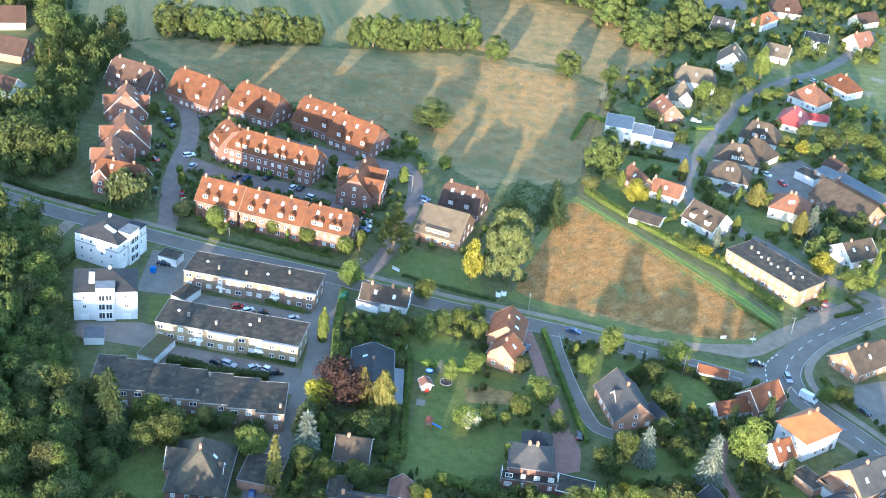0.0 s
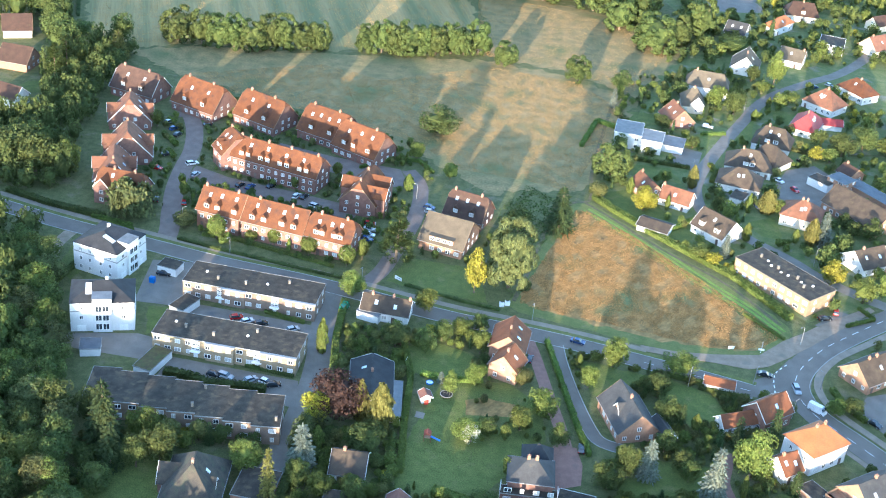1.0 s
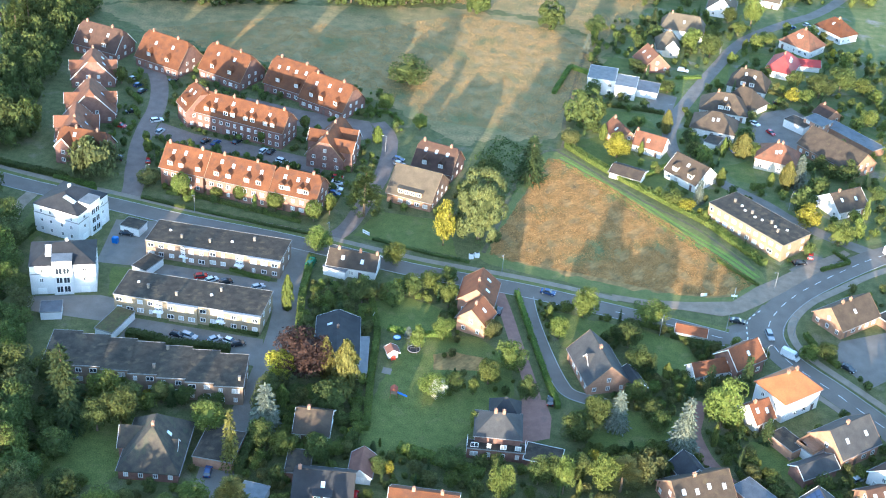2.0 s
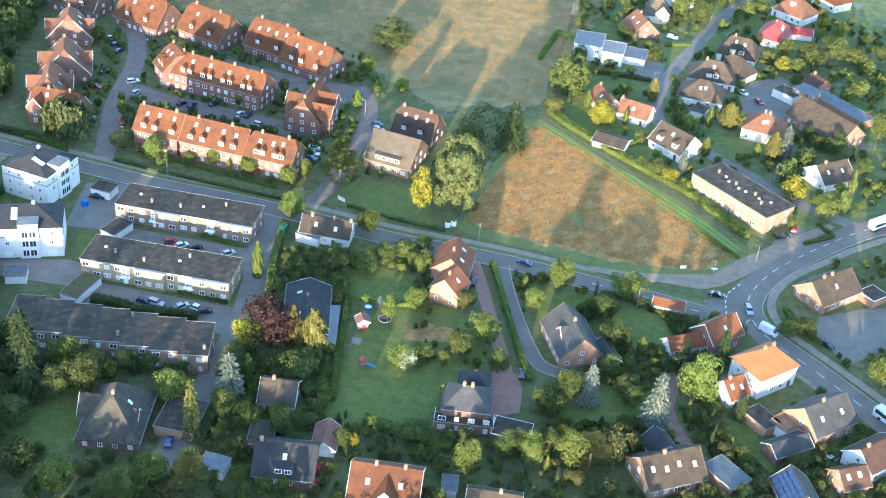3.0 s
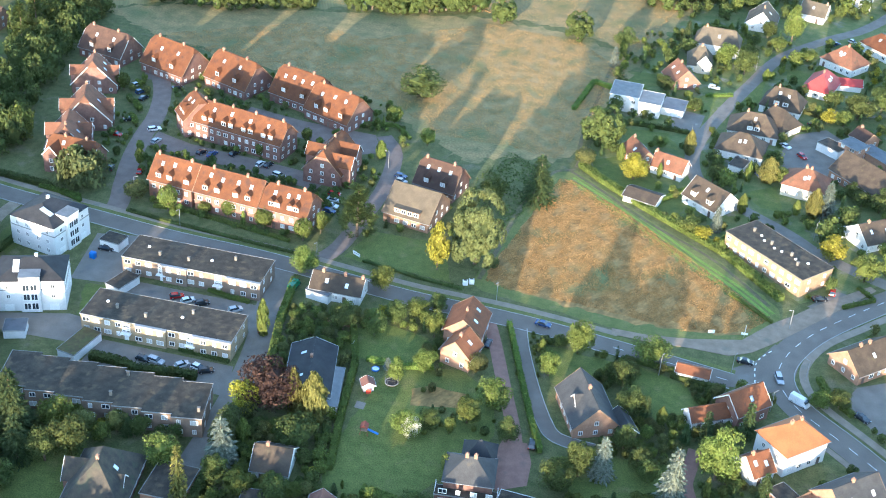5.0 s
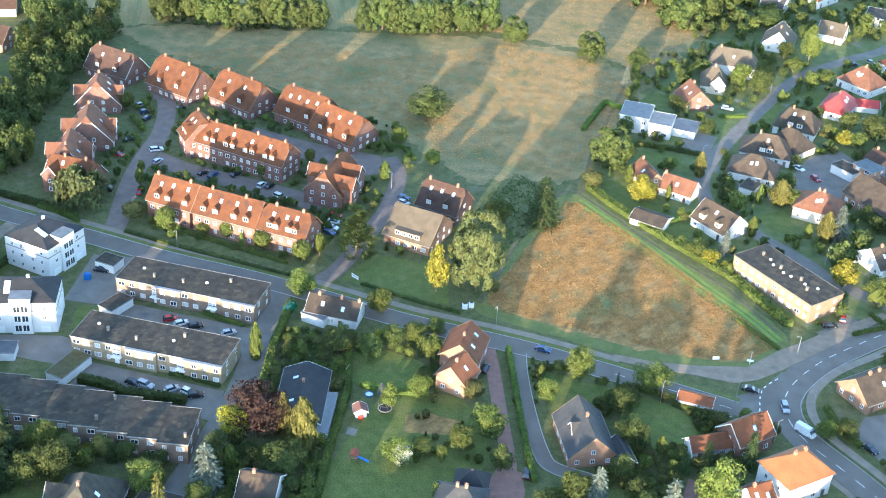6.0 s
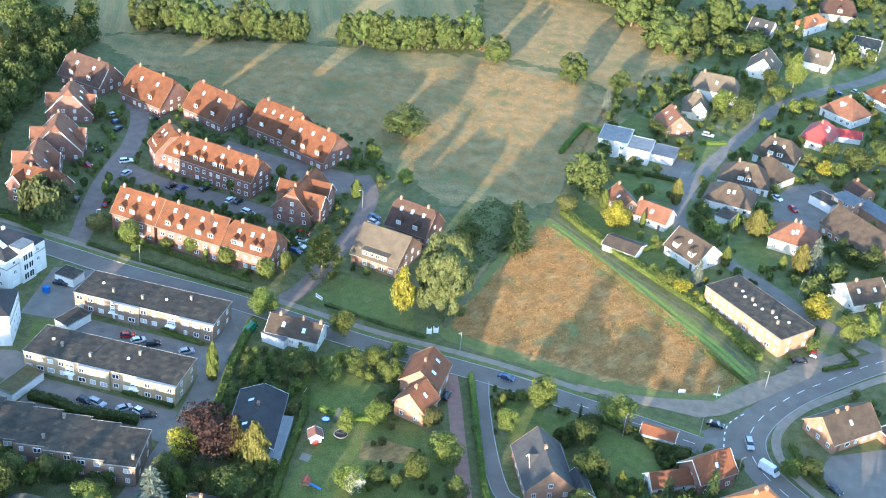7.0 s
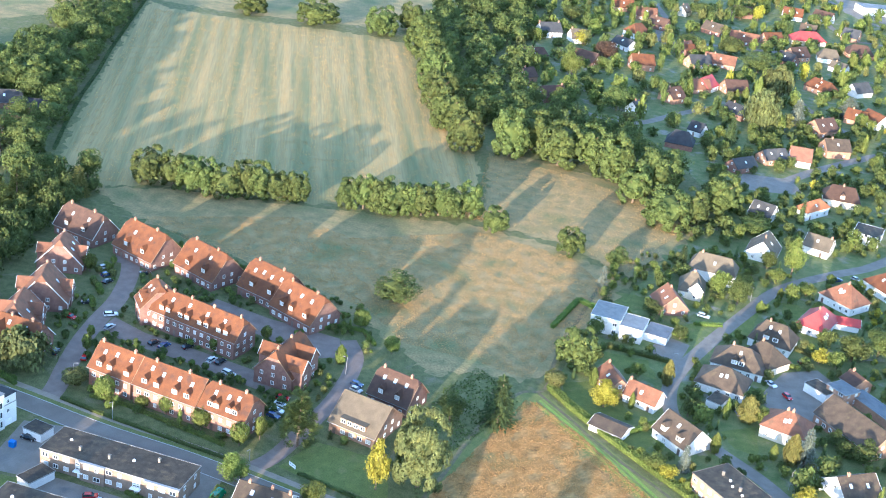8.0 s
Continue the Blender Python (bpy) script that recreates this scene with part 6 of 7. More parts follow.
hedge([(83.4, 476), (89.4, 475.3)], 1.1, 1.2, "clipped hedge beside the forecourt", "hedge", 23)
hedge([(90.9, 487.2), (101.3, 490)], 1.2, 1.2, "low hedge beside the village street", "hedge", 24)
hedge([(91.6, 459), (93.6, 453), (91, 444)], 1.6, 1.4, "rounded green hedge on the street bend", "light", 25)
hedge([(72.4, 401.6), (82.4, 412.2)], 1.4, 1.5, "clipped bright green hedge between two gardens", "hedge", 26)
hedge([(126.9, 482.8), (132.6, 479.7)], 1.6, 1.3, "yellow-green clipped hedge at the drive", "olive", 27)
hedge([(-81.2, 360.5), (-69.5, 359.5), (-51, 354.5), (-37, 350.5)], 1.3, 0.9, "uneven planting bed along the terrace", "light", 28)
hedge([(-118, 363.5), (-104, 360)], 1.4, 1.3, "clipped bright hedge at the street corner", "hedge", 29)
hedge([(-4.5, 299), (4, 297.5), (13, 299)], 1.2, 1.5, "trimmed hedge across the garden", "hedge", 30)

tree("R", -76.2, 358.9, 7.3, 6.3)
tree("R", -65.2, 360.0, 3.4, 4.5)
tree("R", -57.6, 359.5, 5.3, 4.9)
tree("R", -45.9, 356.0, 5.6, 5.5)
tree("R", -33.2, 352.1, 6.2, 5.9)
tree("R", -28.9, 357.1, 6.6, 3.8)
tree("L", -29.0, 335.6, 8.4, 8.1)
tree("Q", -18.2, 358.0, 18.0, 15.0)
tree("W", -107.3, 368.6, 12.6, 16.1)
tree("R", -100.2, 450.1, 4.4, 5.9)
tree("R", -116.6, 435.3, 5.7, 5.4)
tree("R", -19.1, 433.6, 6.1, 6.0)
tree("K", -19.5, 408.7, 6.2, 4.2)
tree("R", -5.7, 420.9, 5.3, 5.4)
tree("B", -13.1, 459.3, 10.9, 19.2)
tree("R", -96.1, 392.7, 3.7, 2.7)
tree("R", -93.1, 383.4, 5.6, 3.0)
tree("R", -58.1, 398.9, 4.4, 3.0)
tree("R", -45.5, 413.0, 4.5, 3.9)
tree("U", -87.9, 364.3, 5.8, 9.0)
tree("C", 33.7, 392.5, 17.0, 11.5)
tree("E", 18.0, 351.0, 25.5, 17.0)
tree("Y", 7.6, 345.6, 15.5, 7.4)
tree("B", 19.8, 388.2, 9.7, 9.9)
tree("L", -6.3, 332.2, 7.5, 6.7)
tree("B", -13.1, 311.0, 7.2, 8.9)
tree("B", -4.5, 310.3, 8.2, 6.4)
tree("B", -0.1, 317.0, 7.1, 6.2)
tree("L", 5.6, 321.2, 5.9, 7.0)
tree("L", 11.3, 312.7, 8.0, 6.1)
tree("L", 4.3, 291.8, 7.4, 4.4)
tree("Y", -29.3, 272.3, 9.6, 8.2)
tree("M", -24.3, 274.7, 16.2, 15.9)
tree("G", -12.7, 272.3, 14.5, 7.2)
tree("G", -18.3, 275.4, 12.5, 4.6)
tree("B", -14.7, 263.1, 8.3, 12.3)
tree("S", -29.7, 252.0, 15.2, 8.9)
tree("N", -35.3, 237.7, 18.5, 5.4)
tree("C", -79.6, 253.8, 19.5, 11.0)
tree("C", -75.3, 245.1, 13.6, 9.0)
tree("B", -64.2, 248.7, 12.4, 9.9)
tree("B", -69.3, 246.2, 8.8, 8.2)
tree("L", -43.4, 250.6, 8.8, 9.7)
tree("L", 49.5, 314.1, 10.2, 7.7)
tree("L", 42.4, 302.8, 7.7, 5.7)
tree("L", 68.5, 314.6, 7.0, 12.6)
tree("S", 56.8, 266.3, 12.6, 6.3)
tree("B", 51.5, 265.6, 10.6, 6.5)
tree("B", 46.3, 260.2, 8.2, 8.1)
tree("S", 72.7, 260.3, 17.4, 8.9)
tree("L", 83.6, 271.2, 16.1, 11.5)
tree("C", 92.0, 288.2, 11.2, 3.8)
tree("C", 81.6, 283.9, 10.4, 3.5)
tree("C", 94.5, 266.9, 8.1, 4.2)
tree("Y", 63.9, 414.7, 10.2, 10.7)
tree("F", 52.6, 438.5, 15.0, 15.4)
tree("U", 47.5, 420.7, 6.5, 7.7)
tree("K", 59.5, 427.6, 6.3, 3.1)
tree("G", 82.9, 437.6, 9.1, 4.4)
tree("K", 72.4, 417.6, 5.7, 2.3)
tree("B", 106.9, 512.2, 11.7, 10.2)
tree("L", 133.7, 532.4, 5.2, 9.7)
tree("K", 123.3, 524.9, 4.5, 2.9)
tree("K", 115.1, 508.6, 4.8, 3.2)
tree("B", 146.7, 482.5, 10.5, 12.5)
tree("B", 156.4, 490.2, 10.8, 13.6)
tree("Y", 134.7, 475.4, 6.0, 5.9)
tree("L", 140.4, 474.5, 5.9, 7.0)
tree("S", 125.3, 405.1, 13.0, 6.9)
tree("G", 121.1, 403.6, 10.3, 5.7)
tree("Y", 123.8, 377.6, 9.0, 8.3)
tree("L", 132.3, 368.2, 9.7, 10.0)
tree("G", 108.8, 424.5, 9.0, 7.5)
tree("L", 113.6, 424.6, 5.5, 5.1)
tree("K", 98.5, 401.2, 6.8, 3.4)
tree("S", 89.5, 387.5, 9.1, 4.7)
tree("Y", 85.1, 381.3, 4.9, 5.4)
tree("L", 80.5, 384.9, 5.0, 8.3)
tree("B", 143.6, 412.0, 8.4, 8.2)
tree("L", 21.6, 260.1, 6.3, 4.0)
tree("L", 29.5, 286.7, 8.4, 8.6)
tree("L", 23.8, 279.5, 7.0, 7.3)
tree("L", 9.9, 272.8, 6.5, 8.3)
tree("L", 20.1, 274.5, 4.7, 3.1)
tree("U", 24.0, 300.2, 5.8, 6.7)
tree("L", 10.9, 297.4, 6.8, 6.2)
tree("B", 34.0, 274.4, 7.6, 5.6)
tree("Y", 1.6, 241.2, 3.7, 2.8)
tree("K", -33.1, 303.8, 11.4, 3.6)
tree("B", 10.7, 324.8, 5.3, 6.3)
tree("S", 1.4, 296.7, 3.6, 2.7)
tree("C", 67.3, 289.9, 7.9, 3.2)
tree("B", 61.6, 302.0, 8.3, 7.5)
tree("B", 63.0, 290.5, 8.2, 7.3)
tree("B", 60.0, 525.9, 8.1, 9.4)
tree("S", 56.0, 505.2, 8.8, 4.5)
tree("L", 138.8, 371.9, 8.9, 3.6)
tree("B", 116.8, 305.2, 5.2, 6.2)
tree("L", 111.5, 303.9, 5.5, 5.4)
tree("P", 56.6, 243.3, 10.8, 12.6)
tree("P", -31.3, 219.7, 13.3, 12.7)
tree("L", 52.6, 243.0, 10.8, 7.9)
tree("L", -45.9, 216.6, 8.8, 11.5)
tree("L", -40.6, 221.6, 8.7, 7.7)
tree("L", 28.3, 236.0, 11.3, 6.2)
tree("L", 42.9, 240.5, 10.7, 5.9)
tree("W", 63.2, 248.8, 9.2, 8.1)
tree("L", 46.8, 263.3, 6.2, 7.2)
tree("B", 67.6, 266.9, 6.9, 5.6)
tree("B", 8.1, 224.4, 5.3, 3.8)
tree("L", 133.4, 285.2, 13.6, 8.4)
tree("V", 11.2, 272.0, 5.6, 5.2)
tree("B", 15.0, 275.9, 5.1, 5.7)
tree("B", -15.6, 242.7, 7.8, 6.7)
tree("B", -0.9, 241.3, 4.9, 5.3)
tree("B", 15.7, 245.4, 5.6, 8.0)
tree("B", 36.9, 242.9, 8.4, 5.3)
tree("F", 100.5, 603.5, 21.0, 18.0)
tree("L", 129.2, 551.3, 17.0, 9.9)
tree("B", 114.3, 588.6, 7.7, 17.5)
tree("K", 109.6, 792.0, 8.0, 5.0)
tree("K", 114.8, 795.3, 9.3, 5.0)
tree("C", 105.6, 711.2, 15.0, 8.4)
tree("W", 122.8, 751.3, 22.9, 19.7)
tree("W", 133.8, 818.6, 20.5, 18.0)
tree("S", 142.6, 767.9, 15.5, 11.7)
tree("S", 174.2, 800.8, 13.0, 15.7)
tree("L", 179.3, 780.7, 9.6, 8.0)
tree("K", 128.0, 725.6, 6.0, 4.9)
tree("K", 119.6, 722.2, 6.2, 4.3)
tree("B", 81.3, 907.4, 9.5, 23.0)
tree("B", 107.2, 901.2, 13.7, 19.8)
tree("B", 124.7, 871.2, 14.0, 26.5)
tree("K", 186.4, 914.7, 12.0, 7.0)
tree("K", 197.1, 930.9, 9.9, 7.2)
tree("B", -0.1, 930.3, 10.4, 18.9)
tree("L", -18.1, 858.9, 8.9, 16.7)
tree("Y", 13.8, 866.2, 10.0, 13.2)
tree("L", 18.7, 893.1, 12.4, 11.3)
tree("M", 30.7, 836.9, 13.9, 16.2)
tree("L", 14.3, 791.8, 15.1, 14.0)
tree("K", 18.4, 759.0, 9.7, 7.0)
tree("L", 13.3, 728.2, 10.3, 9.8)
tree("B", 44.9, 736.3, 14.7, 17.4)
tree("L", 30.5, 817.9, 7.4, 10.3)
tree("B", 87.6, 1006.5, 11.3, 21.3)
tree("B", 43.8, 976.3, 10.2, 20.6)
tree("C", 149.5, 980.4, 13.8, 8.3)
tree("Y", 129.1, 1026.5, 12.9, 9.6)
tree("B", 116.5, 1020.7, 11.4, 17.3)
tree("N", -149.5, 496.0, 12.5, 9.7)
tree("B", -153.3, 511.3, 14.5, 11.8)
tree("B", -171.4, 513.4, 7.8, 14.4)
tree("B", -171.5, 490.9, 18.1, 17.2)
tree("Q", -163.6, 460.0, 18.5, 11.7)
tree("Q", -163.0, 472.1, 17.5, 11.9)
tree("L", -134.5, 390.5, 13.3, 6.9)
tree("B", -154.5, 391.4, 16.1, 20.6)
tree("B", -145.3, 387.5, 15.1, 16.3)
tree("O", -30.8, 264, 8, 7)
tree("O", -31.2, 257.5, 8.5, 7)
tree("O", -28.5, 270, 6, 5)

# trees that overhang the lane, and tall ones behind the terraces
for i, (x, y, h, w) in enumerate([*along([(-132, 342), (-119, 328), (-112, 305), (-104, 283), (-96, 262), (-89, 245), (-83, 230), (-80, 215)], 19, 1.8, 10.5, 10.5, 31), *along([(-126, 330), (-117, 305), (-109, 280), (-100, 255), (-92, 228)], 14, 2.0, 11.5, 11, 32)]):
    tree("BLBOB"[i % 5], x, y, h, w)
for i, (x, y, h, w) in enumerate([(-86, 262, 9, 8), (-71, 258, 8.5, 8), (-64, 256.5, 7.5, 7), (-76, 236, 8, 8), (-70, 221, 9, 9), (-60, 217, 9, 8), (-44, 254, 5.5, 8.5), (-31, 262, 8, 6.5), (-29.5, 246, 9, 6), (-24, 244, 7, 6.5), (-48, 215, 8, 8), (62, 278, 7, 6), (66, 270, 7, 6), (47, 262, 6.5, 6.5), (63, 247, 6, 6), (47, 247, 7, 7), (40, 244, 7.5, 6.5), (86, 270, 6, 5), (-88, 232, 12, 10), (-96, 226, 13, 11), (-84, 220, 12, 10), (-92, 214, 13, 11), (-76, 214, 11, 9), (-101, 240, 12, 10)]):
    tree("BLUB"[i % 4], x, y, h, w)
# belts and woods
for x, y, h, w in [(-131, 521, 16.5, 17), *along([(-124, 520), (-96, 522), (-69, 533)], 8, 0.8, 14.8, 13.5, 1), *along([(-55, 534), (-30, 537), (0, 549)], 9, 0.8, 15.2, 13.5, 2)]:
    tree("F", x, y, h, w)
tree("F", 9.5, 538, 11.5, 11.5)
tree("F", 41, 529, 12, 12.5)
# old oaks between the hay field and the village
for x, y, h, w in [(-20, 628, 22, 20), (1, 632, 24, 19), (25, 631, 23, 23), (50, 624, 24, 23), (71, 619, 22, 23), (77, 579, 18, 22), (62, 600, 17, 17), (-43, 684, 22, 21), (-33, 655, 21, 19), (-52, 715, 23, 22), (-62, 748, 22, 21), (-73, 783, 22, 23), (-104, 808, 19, 22), (-90, 826, 19, 18), (-144, 807, 17, 27), (-186, 805, 15, 22), (88, 588, 17, 15), (10, 646, 21, 20), (38, 640, 21, 20)]:
    tree("F", x, y, h, w)
W1 = [(-123, 347), (-150, 348), (-195, 380), (-195, 205), (-99, 205), (-103, 262), (-113, 300), (-121, 325)]
spots = sorted(((x, y, h, w) for _, x, y, h, w in scatter(W1, 330, lambda r: ("B", r.uniform(10, 17), r.uniform(8, 12)), 3, 0.51)), key=lambda s: -s[0])
woods("woodland", spots[:24], "tall mixed trees at the edge of the wood", 0.026, 1700)
woods("woodland", spots[24:], "dense mixed wood beside the lane", 0.042, 560)
W2 = [(-150, 376), (-133, 378), (-142, 420), (-146, 470), (-142, 505), (-160, 505), (-172, 470), (-160, 440), (-190, 400)]
woods("woodland", [(x, y, h, w) for _, x, y, h, w in scatter(W2, 90, lambda r: ("B", r.uniform(7, 14), r.uniform(6, 10)), 4, 0.51)], "dense trees behind the brick houses")
W3 = [(-168, 508), (-190, 532), (-214, 606), (-234, 690), (-258, 796), (-284, 800), (-276, 740), (-262, 690), (-250, 640), (-262, 590), (-235, 540), (-200, 508)]
woods("woodland", [(x, y, h, w) for _, x, y, h, w in scatter(W3, 60, lambda r: ("B", r.uniform(11, 17), r.uniform(12, 18)), 5, 0.42)], "dense wood along the hay field", 0.027, 1400)
woods("woodland", list(along([(-188, 535), (-210, 607), (-231, 688), (-258, 795)], 20, 2.0, 12, 13.5, 51)), "leafy trees leaning over the ditch", 0.028, 1800)
for x, y, h, w in [(-226, 602, 18, 24), (-250, 618, 17, 20), (-207, 603, 10, 11), (-222, 640, 10, 11), (-184, 522, 15, 15)]:
    tree("F", x, y, h, w)
woods("woodland", [(x, y, h, w) for _, x, y, h, w in scatter([(-290, 600), (-300, 560), (-240, 500), (-262, 585)], 30, lambda r: ("B", r.uniform(11, 16), r.uniform(12, 17)), 15, 0.42)], "dense wood behind the far farmstead", 0.034, 800)
W4 = [(-40, 690), (-14, 662), (20, 662), (56, 646), (84, 632), (40, 710), (0, 720), (-30, 900), (-40, 1100), (-90, 1100), (-85, 830), (-70, 780)]
woods("woodland", [(x, y, h, w) for _, x, y, h, w in scatter(W4, 150, lambda r: ("B", r.uniform(12, 18), r.uniform(12, 17)), 6, 0.4)], "dense wood behind the fields", 0.034, 760)
W5 = [(-420, 840), (-200, 830), (-90, 860), (-60, 1300), (-500, 1300)]
woods("woodland", [(x, y, h, w) for _, x, y, h, w in scatter(W5, 70, lambda r: ("B", r.uniform(12, 18), r.uniform(14, 24)), 7, 0.6)], "scattered trees of the far meadows", 0.04, 500)
# gardens of the village
V1 = [(48, 418), (84, 380), (112, 352), (150, 378), (180, 420), (190, 520), (150, 550), (100, 560), (60, 540), (56, 480)]
garden(V1, 44, 33, 5.0, 8.5, (("B", 4), ("L", 2), ("C", 0.5)), single=30)
garden(V1, 430, 21, 1.2, 4.6, (("L", 4), ("B", 3), ("U", 2), ("Y", 0.2), ("K", 0.3), ("C", 0.4)), single=30)
V2 = [(75, 560), (190, 590), (230, 700), (240, 800), (180, 780), (90, 720), (95, 640), (92, 600)]
garden(V2, 430, 22, 1.8, 8.5, (("L", 3), ("B", 6), ("Y", 0.15), ("K", 0.15), ("C", 0.4)), single=0)
V3 = [(-10, 720), (60, 700), (120, 720), (200, 800), (280, 1250), (-60, 1250), (-40, 900)]
thicket([(k, x, y, h, w) for k, x, y, h, w in scatter(V3, 700, lambda r: (r.choices("BLUKCYB", (5, 3, 2, 0.8, 0.9, 0.15, 3))[0], r.uniform(5, 13), r.uniform(5, 11)), 8, 0.3)])
G1 = [(-28, 318), (20, 320), (21, 300), (4, 300), (-9, 300), (-12, 285), (-27, 282)]
garden(G1, 84, 23, 1.5, 4.5, single=26)
G2 = [(-28, 282), (-9, 282), (-7, 258), (-8, 246), (-30, 240)]
garden(G2, 100, 24, 1.8, 5.0, single=20)
G3 = [(40, 318), (80, 308), (84, 300), (72, 288), (66, 270), (90, 262), (94, 250), (48, 250), (44, 262), (62, 296)]
garden(G3, 280, 25, 1.3, 4.6, single=30)
G4 = [(-66, 205), (134, 225), (122, 262), (90, 252), (30, 246), (0, 252), (-30, 240), (-66, 236)]
garden(G4, 340, 26, 1.3, 5.0, single=34)
G5 = [(-92, 262), (-84, 230), (-66, 226), (-58, 258), (-44, 257), (-40, 262), (-90, 262)]
garden(G5, 70, 27, 2.0, 6.0, single=14)
G6 = [(-116, 476), (-20, 446), (-12, 420), (-18, 372), (-34, 351), (-86, 358), (-88, 372), (-110, 380)]
garden(G6, 470, 28, 1.0, 3.2, (("L", 4), ("B", 5), ("U", 2), ("K", 0.3)), single=36)
G7 = [(6, 298), (14, 300), (30, 294), (32, 272), (12, 270)]
garden(G7, 16, 29, 1.0, 3.0, single=16)
G8 = [(-16, 362), (16, 356), (20, 348), (22, 375), (14, 384), (-10, 388)]
garden(G8, 18, 30, 1.0, 3.0, single=14)
G10 = [(84, 306), (70, 288), (68, 272), (88, 258), (101, 262), (97, 272), (86, 284), (100, 303), (92, 308)]
garden(G10, 90, 34, 1.2, 4.0, single=10)
G11 = [(90, 262), (92, 236), (112, 230), (134, 244), (128, 264), (118, 280), (108, 274), (116, 258), (104, 250)]
garden(G11, 90, 35, 1.2, 3.8, single=10)
G12 = [(34, 322), (60, 316), (84, 308), (84, 302), (64, 316), (48, 320), (38, 296), (34, 300)]
garden(G12, 60, 36, 1.0, 2.6, single=6)
G9 = [(112, 345), (122, 340), (160, 352), (160, 300), (126, 292), (116, 308), (140, 330)]
garden(G9, 60, 31, 1.5, 3.5, single=14)
# two out-of-view tree rows, added to throw long shade over the southern gardens
woods("tree_belt", [(-112 + 8.5 * k, 186 + 5 * math.sin(k * 1.9), 17 + 2.5 * math.sin(k * 2.7), 13) for k in range(12)], "unseen tall tree row south of the lane, added for its shade", 0.045, 480)
woods("tree_belt", [(-130 + 9.4 * k, 190 + 8 * math.sin(k * 2.3), 12 + 3 * math.sin(k * 1.7), 12) for k in range(26) if k % 5 != 2], "unseen tree row at the village edge, added for its shade", 0.034, 900)

# grass tufts that catch the low light
def tufts(poly, n, h, mat, seed, label, name="grass_tufts", keep=lambda x, y: -0.25):
    global gen
    gen = np.random.default_rng(seed)
    xs, ys = [q[0] for q in poly], [q[1] for q in poly]
    p = np.stack([gen.uniform(min(xs), max(xs), n), gen.uniform(min(ys), max(ys), n)], 1)
    x, y = p[:, 0], p[:, 1]
    hit = np.zeros(n, bool)
    for (x0, y0), (x1, y1) in zip(poly, poly[1:] + poly[:1]):
        hit ^= ((y0 > y) != (y1 > y)) & (x < (x1 - x0) * (y - y0) / (y1 - y0 + 1e-9) + x0)
    wave = 0.3 * np.sin(0.9 * x + 1.3 * np.sin(0.31 * y + seed)) + 0.3 * np.sin(0.53 * y + 1.7 * np.sin(0.23 * x)) + 0.25 * gen.normal(size=n)
    p = p[hit & (wave > keep(x, y))]
    n = len(p)
    a = gen.uniform(-0.9, 0.9, n)
    s = gen.uniform(0.5, 1.5, n) * h
    t = np.stack([np.cos(a), np.sin(a)], 1) * (s * 0.8)[:, None]
    lean = gen.normal(size=(n, 2)) * (s * 0.4)[:, None]
    z = np.zeros(n)
    v = np.stack([np.c_[p - t, z], np.c_[p + t, z], np.c_[p + lean, s * 1.2]], 1).reshape(-1, 3)
    me = bpy.data.meshes.new(name)
    me.from_pydata(v.tolist(), [], np.arange(3 * n).reshape(-1, 3).tolist())
    me.materials.append(mat)
    return tagged(new(name, me), label, "grass", "", "stuff")


M_STRAW = leafmat("dry_grass_stalks", (0.33, 0.200, 0.070), (0.50, 0.300, 0.108), 0.0, 0.45)
M_PALE = leafmat("pale_meadow_grass", (0.32, 0.205, 0.076), (0.52, 0.325, 0.118), 0.0, 0.45)
M_GREENTUFT = leafmat("green_grass_tufts", (0.07, 0.10, 0.03), (0.11, 0.15, 0.04), 0.0, 0.45)
tufts([(40, 409), (44, 409), (62, 392), (80, 371), (92, 356), (103, 342), (97, 336), (90, 332), (77, 330.5), (61, 334.5), (45, 338), (28, 340), (22, 343), (23, 352), (32, 382)], 150000, 0.17, M_STRAW, 3, "tufts of ripe dry grass in the field")
tufts([(-120, 487), (-68, 514), (-40, 505), (4, 534), (42, 527), (61, 500), (53, 470), (43, 440), (39, 422), (22, 427), (-4, 430), (-20, 448), (-60, 464), (-95, 474)], 260000, 0.15, M_PALE, 4, "dry grass tufts of the uncut meadow")
tufts([(-2, 546), (38, 540), (65, 522), (84, 575), (60, 609), (30, 621), (-8, 631)], 52000, 0.15, M_PALE, 5, "dry grass tufts of the meadow corner")
tufts([(20, 343), (16, 352), (24, 372), (30, 384), (38, 408), (36, 412), (22, 424), (12, 400), (18, 372)], 7000, 0.3, M_GREENTUFT, 6, "rough green grass along the field edge")
ROW = (math.cos(math.radians(17.0)), math.sin(math.radians(17.0)))
tufts([(-150, 512), (-126, 523), (-62, 536), (0, 549), (-12, 614), (-32, 648), (-56, 720), (-84, 792), (-155, 790), (-195, 784), (-238, 780), (-216, 684), (-196, 608), (-174, 538)], 240000, 0.16, M_PALE, 8, "swathes of cut hay lying in rows", "hay_swathes", lambda x, y: 0.55 * np.cos((x * ROW[0] + y * ROW[1]) * 0.9) - 0.1)

# ---------- cars ----------
PAINT = {}
